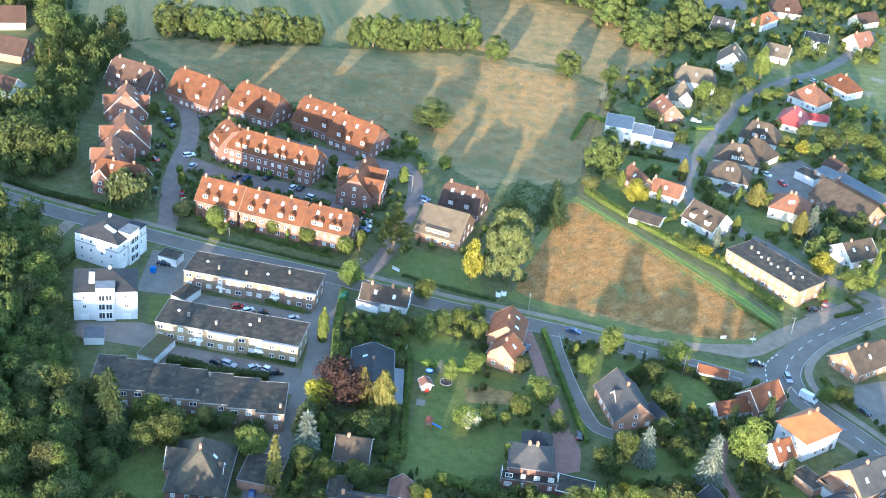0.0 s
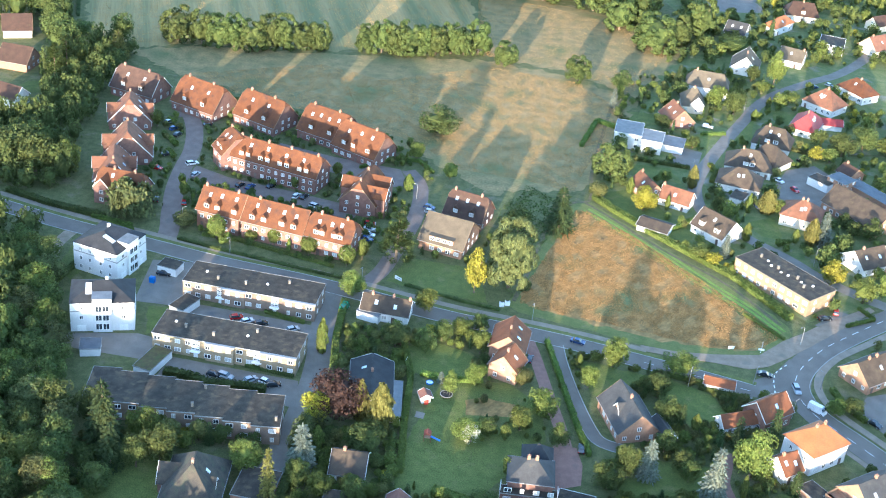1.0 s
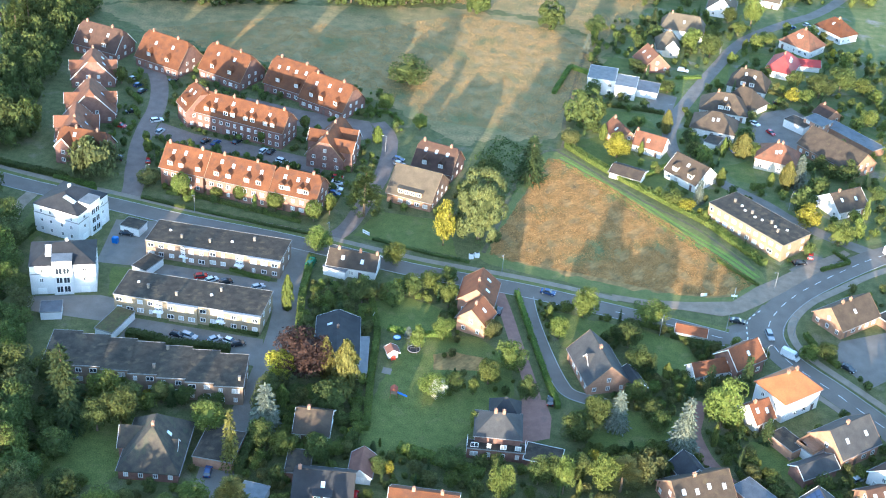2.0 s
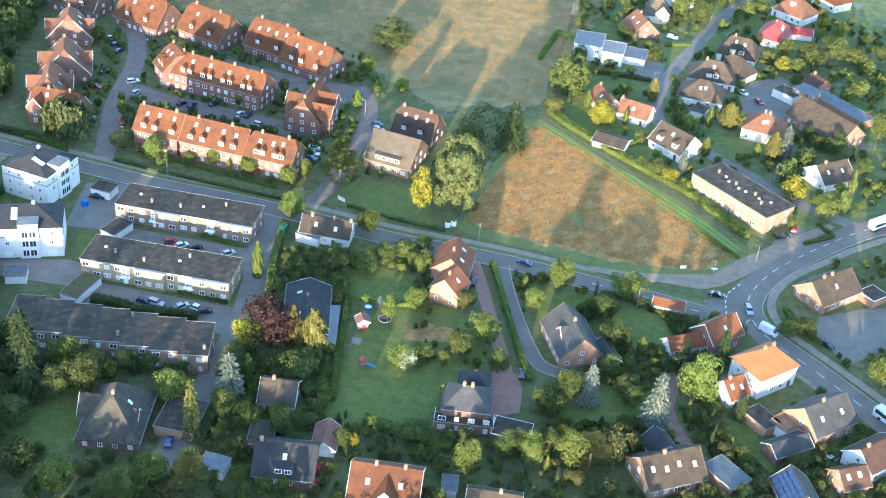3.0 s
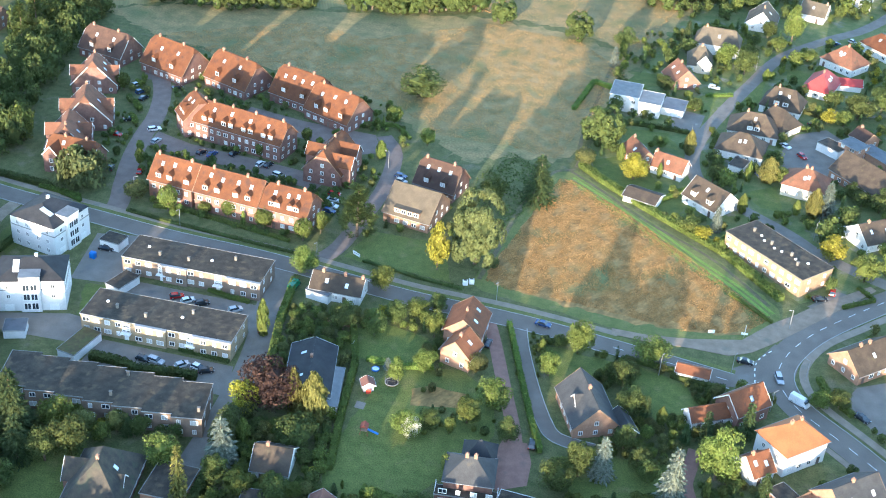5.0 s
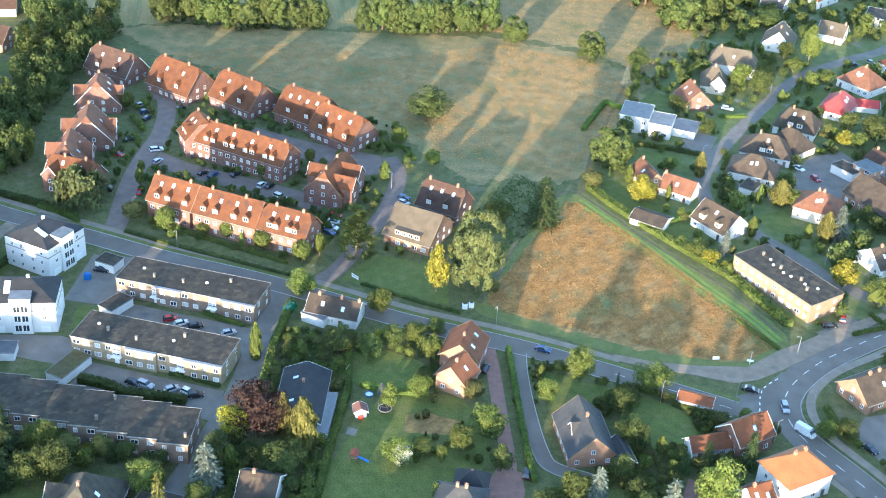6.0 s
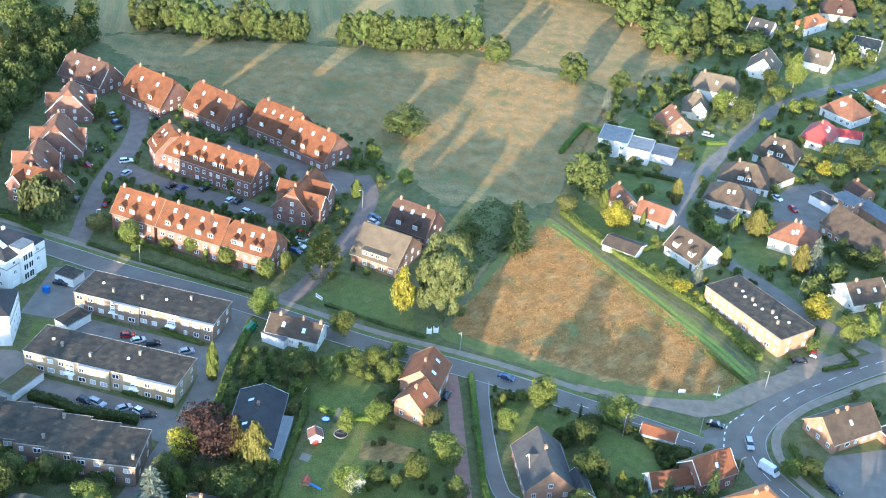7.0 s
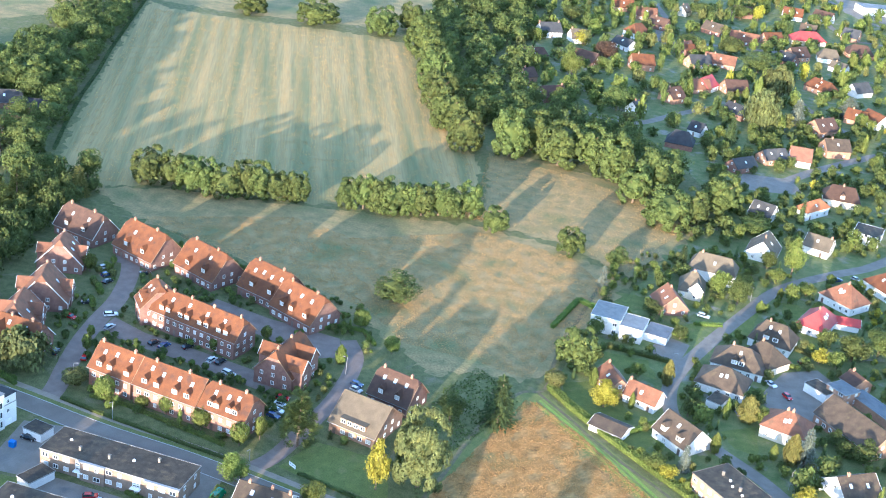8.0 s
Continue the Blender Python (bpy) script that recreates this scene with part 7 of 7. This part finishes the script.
for nm, col in (("white", (0.72, 0.72, 0.72)), ("silver", (0.42, 0.43, 0.45)), ("black", (0.02, 0.022, 0.026)), ("red", (0.38, 0.02, 0.02)), ("blue", (0.03, 0.06, 0.16)), ("green", (0.01, 0.16, 0.07))):
    m = surf(nm + "_car_paint", col, tuple(c * 0.9 for c in col), 1.0, 0.25, 0.0, 6.0, 0.06)
    m.node_tree.nodes["Principled BSDF"].inputs["Coat Weight"].default_value = 0.5
    PAINT[nm] = m
M_TYRE = surf("tyre_rubber", (0.02, 0.02, 0.02), (0.03, 0.03, 0.03), 0.3, 0.8, 0.1, 9.0, 0.05)
M_RIM = surf("alloy_rim", (0.45, 0.45, 0.46), (0.55, 0.55, 0.56), 0.3, 0.35, 0.0, 9.0, 0.05, metal=0.8)
M_LAMP = glass("headlamp_glass", (0.6, 0.62, 0.65))
M_TAIL = glass("tail_lamp", (0.30, 0.01, 0.01))
STYLE = {   # length, width, bonnet height, roof height, cabin from, cabin to (along x), roof from, roof to
    "hatch": (4.0, 1.75, 0.92, 1.48, -1.95, 0.95, -1.45, 0.25),
    "saloon": (4.5, 1.8, 0.90, 1.43, -1.55, 1.05, -0.95, 0.35),
    "estate": (4.6, 1.8, 0.92, 1.48, -2.2, 1.05, -1.9, 0.35),
    "van": (5.4, 2.0, 1.15, 2.35, -2.68, 2.0, -2.6, 1.35),
}


def car_body(L, W, hb, hr, c0, c1, r0, r1):
    prof = [(-L / 2, 0.35), (-L / 2 - 0.03, 0.7), (-L / 2 + 0.05, hb), (L / 2 - 0.35, hb * 0.93), (L / 2 - 0.05, 0.62), (L / 2, 0.35), (L / 2 - 0.2, 0.22), (-L / 2 + 0.2, 0.22)]
    bm = bmesh.new()
    a = [bm.verts.new((x, -W / 2, z)) for x, z in prof]
    b = [bm.verts.new((x, W / 2, z)) for x, z in prof]
    bm.faces.new(a)
    bm.faces.new(b[::-1])
    for i in range(len(prof)):
        bm.faces.new((a[i], b[i], b[(i + 1) % len(prof)], a[(i + 1) % len(prof)]))
    bmesh.ops.recalc_face_normals(bm, faces=bm.faces)
    bmesh.ops.bevel(bm, geom=list(bm.edges), offset=0.07, segments=2, affect="EDGES")
    return bm


def car_cabin(L, W, hb, hr, c0, c1, r0, r1, shrink=0.0, z0=0.0):
    bm = bmesh.new()
    w0, w1 = W / 2 - 0.06 - shrink, W / 2 - 0.22 - shrink
    lo = [(c0, -w0), (c1, -w0), (c1, w0), (c0, w0)]
    hi = [(r0, -w1), (r1, -w1), (r1, w1), (r0, w1)]
    a = [bm.verts.new((x, y, hb - 0.04)) for x, y in lo]
    b = [bm.verts.new((x, y, hr - 0.05)) for x, y in hi]
    bm.faces.new(a[::-1])
    bm.faces.new(b)
    for i in range(4):
        bm.faces.new((a[i], a[(i + 1) % 4], b[(i + 1) % 4], b[i]))
    return bm


def car_roof(L, W, hb, hr, c0, c1, r0, r1):
    bm = loft([(r0 - 0.03, r1 + 0.03, -W / 2 + 0.2, W / 2 - 0.2, hr - 0.05), (r0 + 0.06, r1 - 0.06, -W / 2 + 0.28, W / 2 - 0.28, hr)])
    return bm


CARS = {}


def car(x, y, rot, colour, style):
    key = colour, style
    m = pose(x, y, 0.06, 0, 0, rot)
    if key in CARS:
        return copy_thing(CARS[key], m)
    s = STYLE[style]
    L, W = s[:2]
    e = thing("van" if style == "van" else "car", x, y, 0.06, rot, f"parked {colour} {'delivery van' if style == 'van' else style + ' car'} with dark windows", "van" if style == "van" else "car", "parked cars")
    body = part("body", car_body(*s), PAINT[colour], e)
    part("cabin_glass" if style != "van" else "cabin", car_cabin(*s), M_GLASS if style != "van" else PAINT[colour], e)
    part("roof", car_roof(*s), PAINT[colour], e)
    if style == "van":
        part("windscreen", box(1.25, 2.02, -0.8, 0.8, 1.2, 2.02), M_GLASS, e)
    for sx in (-1, 1):
        for sy in (-1, 1):
            def wheel():
                bm = bmesh.new()
                bmesh.ops.create_cone(bm, cap_ends=True, segments=16, radius1=0.32, radius2=0.32, depth=0.22, matrix=Matrix.Rotation(math.pi / 2, 4, "X"))
                return mesh_of("wheel", bm, M_TYRE)
            def rim():
                bm = bmesh.new()
                bmesh.ops.create_cone(bm, cap_ends=True, segments=12, radius1=0.2, radius2=0.2, depth=0.25, matrix=Matrix.Rotation(math.pi / 2, 4, "X"))
                return mesh_of("rim", bm, M_RIM)
            w = child("wheel", shared("wheel", wheel), e, pose(sx * L * 0.31, sy * (W / 2 - 0.1), 0.32))
            child("rim", shared("rim", rim), w, Matrix.Identity(4))
    for sy in (-1, 1):
        part("headlight", box(L / 2 - 0.28, L / 2 - 0.02, sy * W / 2 * 0.72 - 0.16, sy * W / 2 * 0.72 + 0.16, 0.58, 0.72), M_LAMP, e)
        part("tail_light", box(-L / 2 - 0.05, -L / 2 + 0.08, sy * W / 2 * 0.76 - 0.14, sy * W / 2 * 0.76 + 0.14, 0.66, 0.84), M_TAIL, e)
    CARS[key] = e
    return e


car(-96.6, 408.4, 32, "white", "estate")
car(-93.4, 400.4, 72, "silver", "hatch")
car(-106.7, 413.3, 25, "black", "saloon")
car(-107.4, 401.7, -12, "red", "hatch")
car(-113.3, 439.6, 53, "silver", "hatch")
car(-110.1, 434.6, 54, "blue", "hatch")
car(-107.5, 429.9, 70, "black", "hatch")
car(-98.8, 441.1, 40, "black", "hatch")
car(-76.9, 396.6, 64, "black", "hatch")
car(-73.3, 396.0, 67, "blue", "saloon")
car(-66.4, 398.3, 61, "black", "hatch")
car(-56.6, 393.5, 71, "white", "hatch")
car(-53.9, 393.5, 70, "black", "hatch")
car(-49.0, 387.7, -22, "white", "estate")
car(-29.5, 380.3, -1, "red", "hatch")
car(-28.9, 376.8, -8, "white", "saloon")
car(-29.0, 373.0, -12, "white", "saloon")
car(-29.0, 369.8, -18, "blue", "hatch")
car(-11.0, 396.9, -15, "blue", "hatch")
car(-10.4, 393.6, -21, "silver", "hatch")
car(-101.3, 379.3, 97, "black", "hatch")
car(-91.9, 379.7, 98, "red", "hatch")
car(-59.9, 315.4, 24, "red", "hatch")
car(-56.5, 314.1, 38, "white", "hatch")
car(-52.4, 313.8, 27, "black", "hatch")
car(-43.0, 312.8, 36, "silver", "hatch")
car(-59.7, 286.7, -11, "black", "hatch")
car(-56.5, 286.7, -18, "silver", "estate")
car(-49.6, 286.4, 43, "silver", "hatch")
car(-45.3, 286.1, -22, "white", "hatch")
car(-43.1, 285.4, 21, "black", "hatch")
car(-33.6, 305.7, 91, "blue", "hatch")
car(-30.1, 327.0, 78, "green", "van")
car(-86.4, 334.0, -4, "black", "saloon")
car(39.7, 324.7, -15, "blue", "saloon")
car(25.7, 312.5, 80, "black", "hatch")
car(40.2, 274.2, 86, "black", "hatch")
car(94.1, 319.5, -10, "black", "saloon")
car(102.5, 313.8, -83, "silver", "estate")
car(106.8, 304.7, -38, "white", "van")
car(122.2, 301.6, -45, "black", "saloon")
car(122.1, 359.7, 78, "red", "hatch")
car(117.8, 354.9, 20, "black", "estate")
car(94.5, 495.2, -12, "white", "estate")
car(117.3, 451.9, -47, "white", "saloon")
car(129.2, 473.3, 41, "black", "hatch")
car(122.4, 445.3, -58, "red", "hatch")
car(147.8, 553.4, 37, "blue", "hatch")
car(106.2, 427.9, -67, "blue", "hatch")
car(-40.0, 235.3, 92, "blue", "hatch")
car(-5.3, 232.1, 88, "red", "hatch")
car(-5.3, 226.5, 87, "red", "hatch")
car(115.3, 255.6, 35, "silver", "hatch")
car(155.4, 557.9, -42, "silver", "hatch")
car(161.8, 729.4, 42, "black", "hatch")
car(188.8, 1018.5, -27, "white", "van")

# a coach at the roadside, partly in view
e = thing("bus", 133.5, 270.5, 0.07, 128, "white coach with black windows on the main road", "bus")
part("body", loft([(-5.9, 5.9, -1.2, 1.2, 0.35), (-6.0, 6.0, -1.25, 1.25, 1.1), (-6.0, 5.95, -1.25, 1.25, 2.9), (-5.8, 5.7, -1.1, 1.1, 3.15)]), PAINT["white"], e)
for sy in (-1, 1):
    part("side_window", box(-5.6, 5.4, sy * 1.26 - 0.02, sy * 1.26 + 0.02, 1.5, 2.6), M_GLASS, e)
    for u in (-3.6, 3.8):
        bm = bmesh.new()
        bmesh.ops.create_cone(bm, cap_ends=True, segments=16, radius1=0.48, radius2=0.48, depth=0.3, matrix=Matrix.Translation((u, sy * 1.15, 0.47)) @ Matrix.Rotation(math.pi / 2, 4, "X"))
        part("wheel", bm, M_TYRE, e)
part("windscreen", box(5.96, 6.02, -1.1, 1.1, 1.2, 2.8), M_GLASS, e)
part("roof_hatch", box(-1.5, 0.5, -0.5, 0.5, 3.15, 3.3), M_SLATE, e)

# lorry trailer standing on the main road
e = thing("lorry", 150.0, 367.0, 0.07, 37, "white box lorry with a blue cab stripe", "lorry")
part("box_body", loft([(-4.5, 3.0, -1.22, 1.22, 0.9), (-4.5, 3.0, -1.22, 1.22, 3.4)]), PAINT["white"], e)
part("cab", loft([(3.1, 5.2, -1.15, 1.15, 0.5), (3.1, 5.3, -1.15, 1.15, 1.6), (3.1, 4.8, -1.1, 1.1, 2.8)]), PAINT["white"], e)
part("stripe", box(-4.0, 1.0, -1.235, -1.22, 1.6, 2.6), PAINT["blue"], e, "dark blue side panel")
part("chassis", box(-4.4, 4.8, -0.9, 0.9, 0.45, 0.9), M_SLATE, e)
for u in (-3.2, -2.0, 4.0):
    for sy in (-1, 1):
        bm = bmesh.new()
        bmesh.ops.create_cone(bm, cap_ends=True, segments=16, radius1=0.48, radius2=0.48, depth=0.3, matrix=Matrix.Translation((u, sy * 1.02, 0.47)) @ Matrix.Rotation(math.pi / 2, 4, "X"))
        part("wheel", bm, M_TYRE, e)

# ---------- street furniture ----------
def tube(a, b, r, seg=8):
    bm = bmesh.new()
    a, b = Vector(a), Vector(b)
    bmesh.ops.create_cone(bm, cap_ends=True, segments=seg, radius1=r, radius2=r * 0.8, depth=(b - a).length, matrix=Matrix.Translation((a + b) / 2) @ (b - a).to_track_quat("Z", "Y").to_matrix().to_4x4())
    return bm


def street_lamp(x, y, rot, h=6.2):
    e = thing("street_lamp", x, y, 0.05, rot, "grey metal street lamp with a slim head", "street lamp", "street lamps")
    part("post", tube((0, 0, -0.12), (0, 0, h), 0.09), M_ZINC, e)
    part("arm", tube((0, 0, h - 0.05), (0.9, 0, h + 0.12), 0.05), M_ZINC, e)
    part("lamp_head", loft([(0.7, 1.4, -0.11, 0.11, h + 0.06), (0.72, 1.35, -0.08, 0.08, h + 0.18)]), M_ZINC, e)
    return e


lamp = street_lamp(109.6, 315.5, 150)
for x, y, r in ((107.6, 338.5, 200), (90.0, 313.5, 60), (71, 309.0, 70), (26, 333.8, 250), (-27, 342.4, 250), (-70, 350.8, 250), (-89, 366, 20), (99, 300, 40), (120, 389, 60), (84, 449, 0), (112, 517, 210), (-16, 402, 180), (95, 399.5, 60), (140, 296, 130)):
    copy_thing(lamp, pose(x, y, 0.05, 0, 0, r))
e = thing("utility_pole", 94.6, 331.5, 0, 0, "pale post with signboards at the field corner", "post")
part("post", tube((0, 0, 0), (0, 0, 4.0), 0.07), M_PAINT, e)
part("signboard", box(-0.9, 0.9, -0.05, 0.05, 0.9, 1.5), M_PAINT, e)
e = thing("notice_board", 85.5, 330.5, 0, 15, "white notice board on two posts beside the field", "notice board")
for u in (-0.8, 0.8):
    part("post", tube((u, 0, 0), (u, 0, 1.7), 0.06), M_WOOD, e)
part("panel", box(-0.95, 0.95, -0.05, 0.04, 0.7, 1.75), M_PAINT, e)
e = thing("signboard", -16.2, 347.0, 0, -35, "white estate signboard standing on the lawn", "sign")
for u in (-1.1, 1.1):
    part("post", tube((u, 0, 0), (u, 0, 1.5), 0.06), M_WOOD, e)
part("panel", box(-1.4, 1.4, -0.05, 0.04, 0.5, 1.6), M_PAINT, e)
part("text_bar", box(-1.1, 1.1, -0.065, -0.052, 1.1, 1.25), M_SLATE, e)
for x, y in ((16.5, 339.8), (18.2, 340.8)):
    e = thing("container", x, y, 0, 10, "white recycling container at the roadside", "container", "recycling containers")
    part("body", loft([(-0.7, 0.7, -0.5, 0.5, 0), (-0.75, 0.75, -0.55, 0.55, 1.3), (-0.6, 0.6, -0.4, 0.4, 1.55)]), M_PAINT, e)
    part("lid", box(-0.5, 0.5, -0.3, 0.3, 1.55, 1.62), M_SLATE, e)

# ---------- gardens ----------
M_BLUEP = surf("blue_plastic", (0.02, 0.12, 0.40), (0.03, 0.16, 0.48), 0.5, 0.4, 0.0, 9.0, 0.05)
M_REDP = surf("red_paint", (0.50, 0.05, 0.03), (0.58, 0.07, 0.04), 0.5, 0.6, 0.05, 9.0, 0.05)
M_REDWOOD = surf("stained_red_wood", (0.20, 0.055, 0.035), (0.27, 0.08, 0.05), 0.5, 0.8, 0.1, 9.0, 0.05)
M_NET = surf("black_net", (0.02, 0.02, 0.022), (0.035, 0.035, 0.04), 0.5, 0.8, 0.0, 9.0, 0.05)
house(-2.2, 287.5, -70, 3.4, 3.6, 2.0, 3.0, "darkred", "white", label="small white garden playhouse with a red door", detail=False)
e = thing("shed_door", -1.65, 285.62, 0, 20, "red wooden playhouse door leaf", "door")
part("leaf", box(-0.6, 0.6, -0.06, 0.0, 0.02, 1.4), M_REDP, e)
e = thing("trampoline", 3.4, 290.5, 0, 0, "round garden trampoline with a black safety net", "trampoline")
bm = bmesh.new()
bmesh.ops.create_cone(bm, cap_ends=True, segments=24, radius1=1.5, radius2=1.5, depth=0.06, matrix=Matrix.Translation((0, 0, 0.75)))
part("mat", bm, M_NET, e)
bm = bmesh.new()
bmesh.ops.create_cone(bm, cap_ends=False, segments=24, radius1=1.75, radius2=1.75, depth=0.14, matrix=Matrix.Translation((0, 0, 0.78)))
bmesh.ops.solidify(bm, geom=list(bm.faces), thickness=0.2)
part("rim_pad", bm, M_ZINC, e)
for i in range(6):
    a = i * math.pi / 3
    part("net_post", tube((1.7 * math.cos(a), 1.7 * math.sin(a), 0), (1.72 * math.cos(a), 1.72 * math.sin(a), 2.4), 0.04), M_SLATE, e)
bm = bmesh.new()
bmesh.ops.create_cone(bm, cap_ends=False, segments=24, radius1=1.72, radius2=1.72, depth=0.1, matrix=Matrix.Translation((0, 0, 2.35)))
bmesh.ops.solidify(bm, geom=list(bm.faces), thickness=0.06)
part("top_ring", bm, M_SLATE, e)
e = thing("climbing_tower", 0.0, 270.6, 0, 0, "red wooden play tower with a blue slide", "play tower")
for sx in (-0.7, 0.7):
    for sy in (-0.7, 0.7):
        part("post", tube((sx * 1.35, sy * 1.35, 0), (sx, sy, 2.3), 0.07), M_REDWOOD, e)
part("platform", box(-0.8, 0.8, -0.8, 0.8, 1.2, 1.3), M_WOOD, e)
bm = bmesh.new()
v = [bm.verts.new(p) for p in ((-1, -1, 2.3), (1, -1, 2.3), (1, 1, 2.3), (-1, 1, 2.3), (0, -1, 3.1), (0, 1, 3.1))]
for f in ((0, 3, 5, 4), (1, 4, 5, 2), (0, 4, 1), (3, 2, 5), (0, 1, 2, 3)):
    bm.faces.new([v[i] for i in f])
part("roof", bm, M_REDWOOD, e)
bm = loft([(0.8, 0.86, -0.3, 0.3, 1.25), (0.8, 1.0, -0.3, 0.3, 1.35)])
part("slide_top", bm, M_BLUEP, e)
bm = bmesh.new()
v = [bm.verts.new(p) for p in ((0.9, -0.32, 1.3), (0.9, 0.32, 1.3), (3.4, 0.32, 0.25), (3.4, -0.32, 0.25))]
f = bm.faces.new(v)
bm.normal_update()
bmesh.ops.solidify(bm, geom=[f], thickness=0.12)
part("slide", bm, M_BLUEP, e, "blue plastic slide")
patch("sandpit", [(-4.2, 279.6), (-1.8, 279.2), (-1.5, 281.8), (-3.9, 282.2)], 0.07, M_CONC, "small grey paved garden square", "paving", thick=0.05)
e = thing("water_tank", -88.6, 329.2, 0, -10, "bright blue plastic tank beside the yard", "tank")
part("body", loft([(-0.8, 0.8, -0.6, 0.6, 0), (-0.85, 0.85, -0.65, 0.65, 1.8), (-0.6, 0.6, -0.4, 0.4, 2.1)]), M_BLUEP, e)
e = thing("board_fence", 0, 0, 0, 0, "weathered low board fence behind the long bungalow", "fence")
for i in range(20):
    u = -19.6 + i * 0.42
    part("board", box(u, u + 0.36, 313.5 - 0.17 * i * 0.42 - 0.02, 313.5 - 0.17 * i * 0.42 + 0.02, 0, 1.5 + 0.06 * (i % 3)), M_WOOD, e)
part("rail", tube((-19.6, 313.55, 1.2), (-11.2, 312.1, 1.2), 0.05), M_WOOD, e)
e = thing("paddling_pool", -1.6, 295.6, 0, 0, "small round blue garden paddling pool", "pool")
bm = bmesh.new()
bmesh.ops.create_cone(bm, cap_ends=False, segments=20, radius1=1.0, radius2=1.05, depth=0.4, matrix=Matrix.Translation((0, 0, 0.24)))
bmesh.ops.solidify(bm, geom=list(bm.faces), thickness=0.12)
part("rim", bm, M_BLUEP, e)
bm = bmesh.new()
bmesh.ops.create_cone(bm, cap_ends=True, segments=20, radius1=0.9, radius2=0.9, depth=0.05, matrix=Matrix.Translation((0, 0, 0.3)))
part("water", bm, M_SKYLIGHT, e)
e = thing("goal_frame", -8.9, 303.5, 0, 80, "small white garden football goal", "goal")
part("crossbar", tube((-1.1, 0, 1.7), (1.1, 0, 1.7), 0.05), M_PAINT, e)
for u in (-1.1, 1.1):
    part("post", tube((u, 0, 0), (u, 0, 1.72), 0.05), M_PAINT, e)
e = thing("pavilion", 128.6, 400.2, 0, 20, "small white garden pavilion with open sides", "pavilion")
for sx in (-1.4, 1.4):
    for sy in (-1.4, 1.4):
        part("post", tube((sx, sy, 0), (sx, sy, 2.2), 0.06), M_PAINT, e)
part("roof", loft([(-1.7, 1.7, -1.7, 1.7, 2.2), (-0.2, 0.2, -0.2, 0.2, 3.0)]), M_PAINT, e)
e = thing("conservatory", 131.0, 394.8, 0, 20, "glazed lean-to greenhouse with a pale blue roof", "greenhouse")
part("frame", box(-2.6, 2.6, -1.4, 1.4, 0, 2.1), M_PAINT, e)
part("roof", loft([(-2.7, 2.7, -1.5, 1.5, 2.1), (-2.7, 2.7, 0.9, 1.5, 2.7)]), M_SKYLIGHT, e)
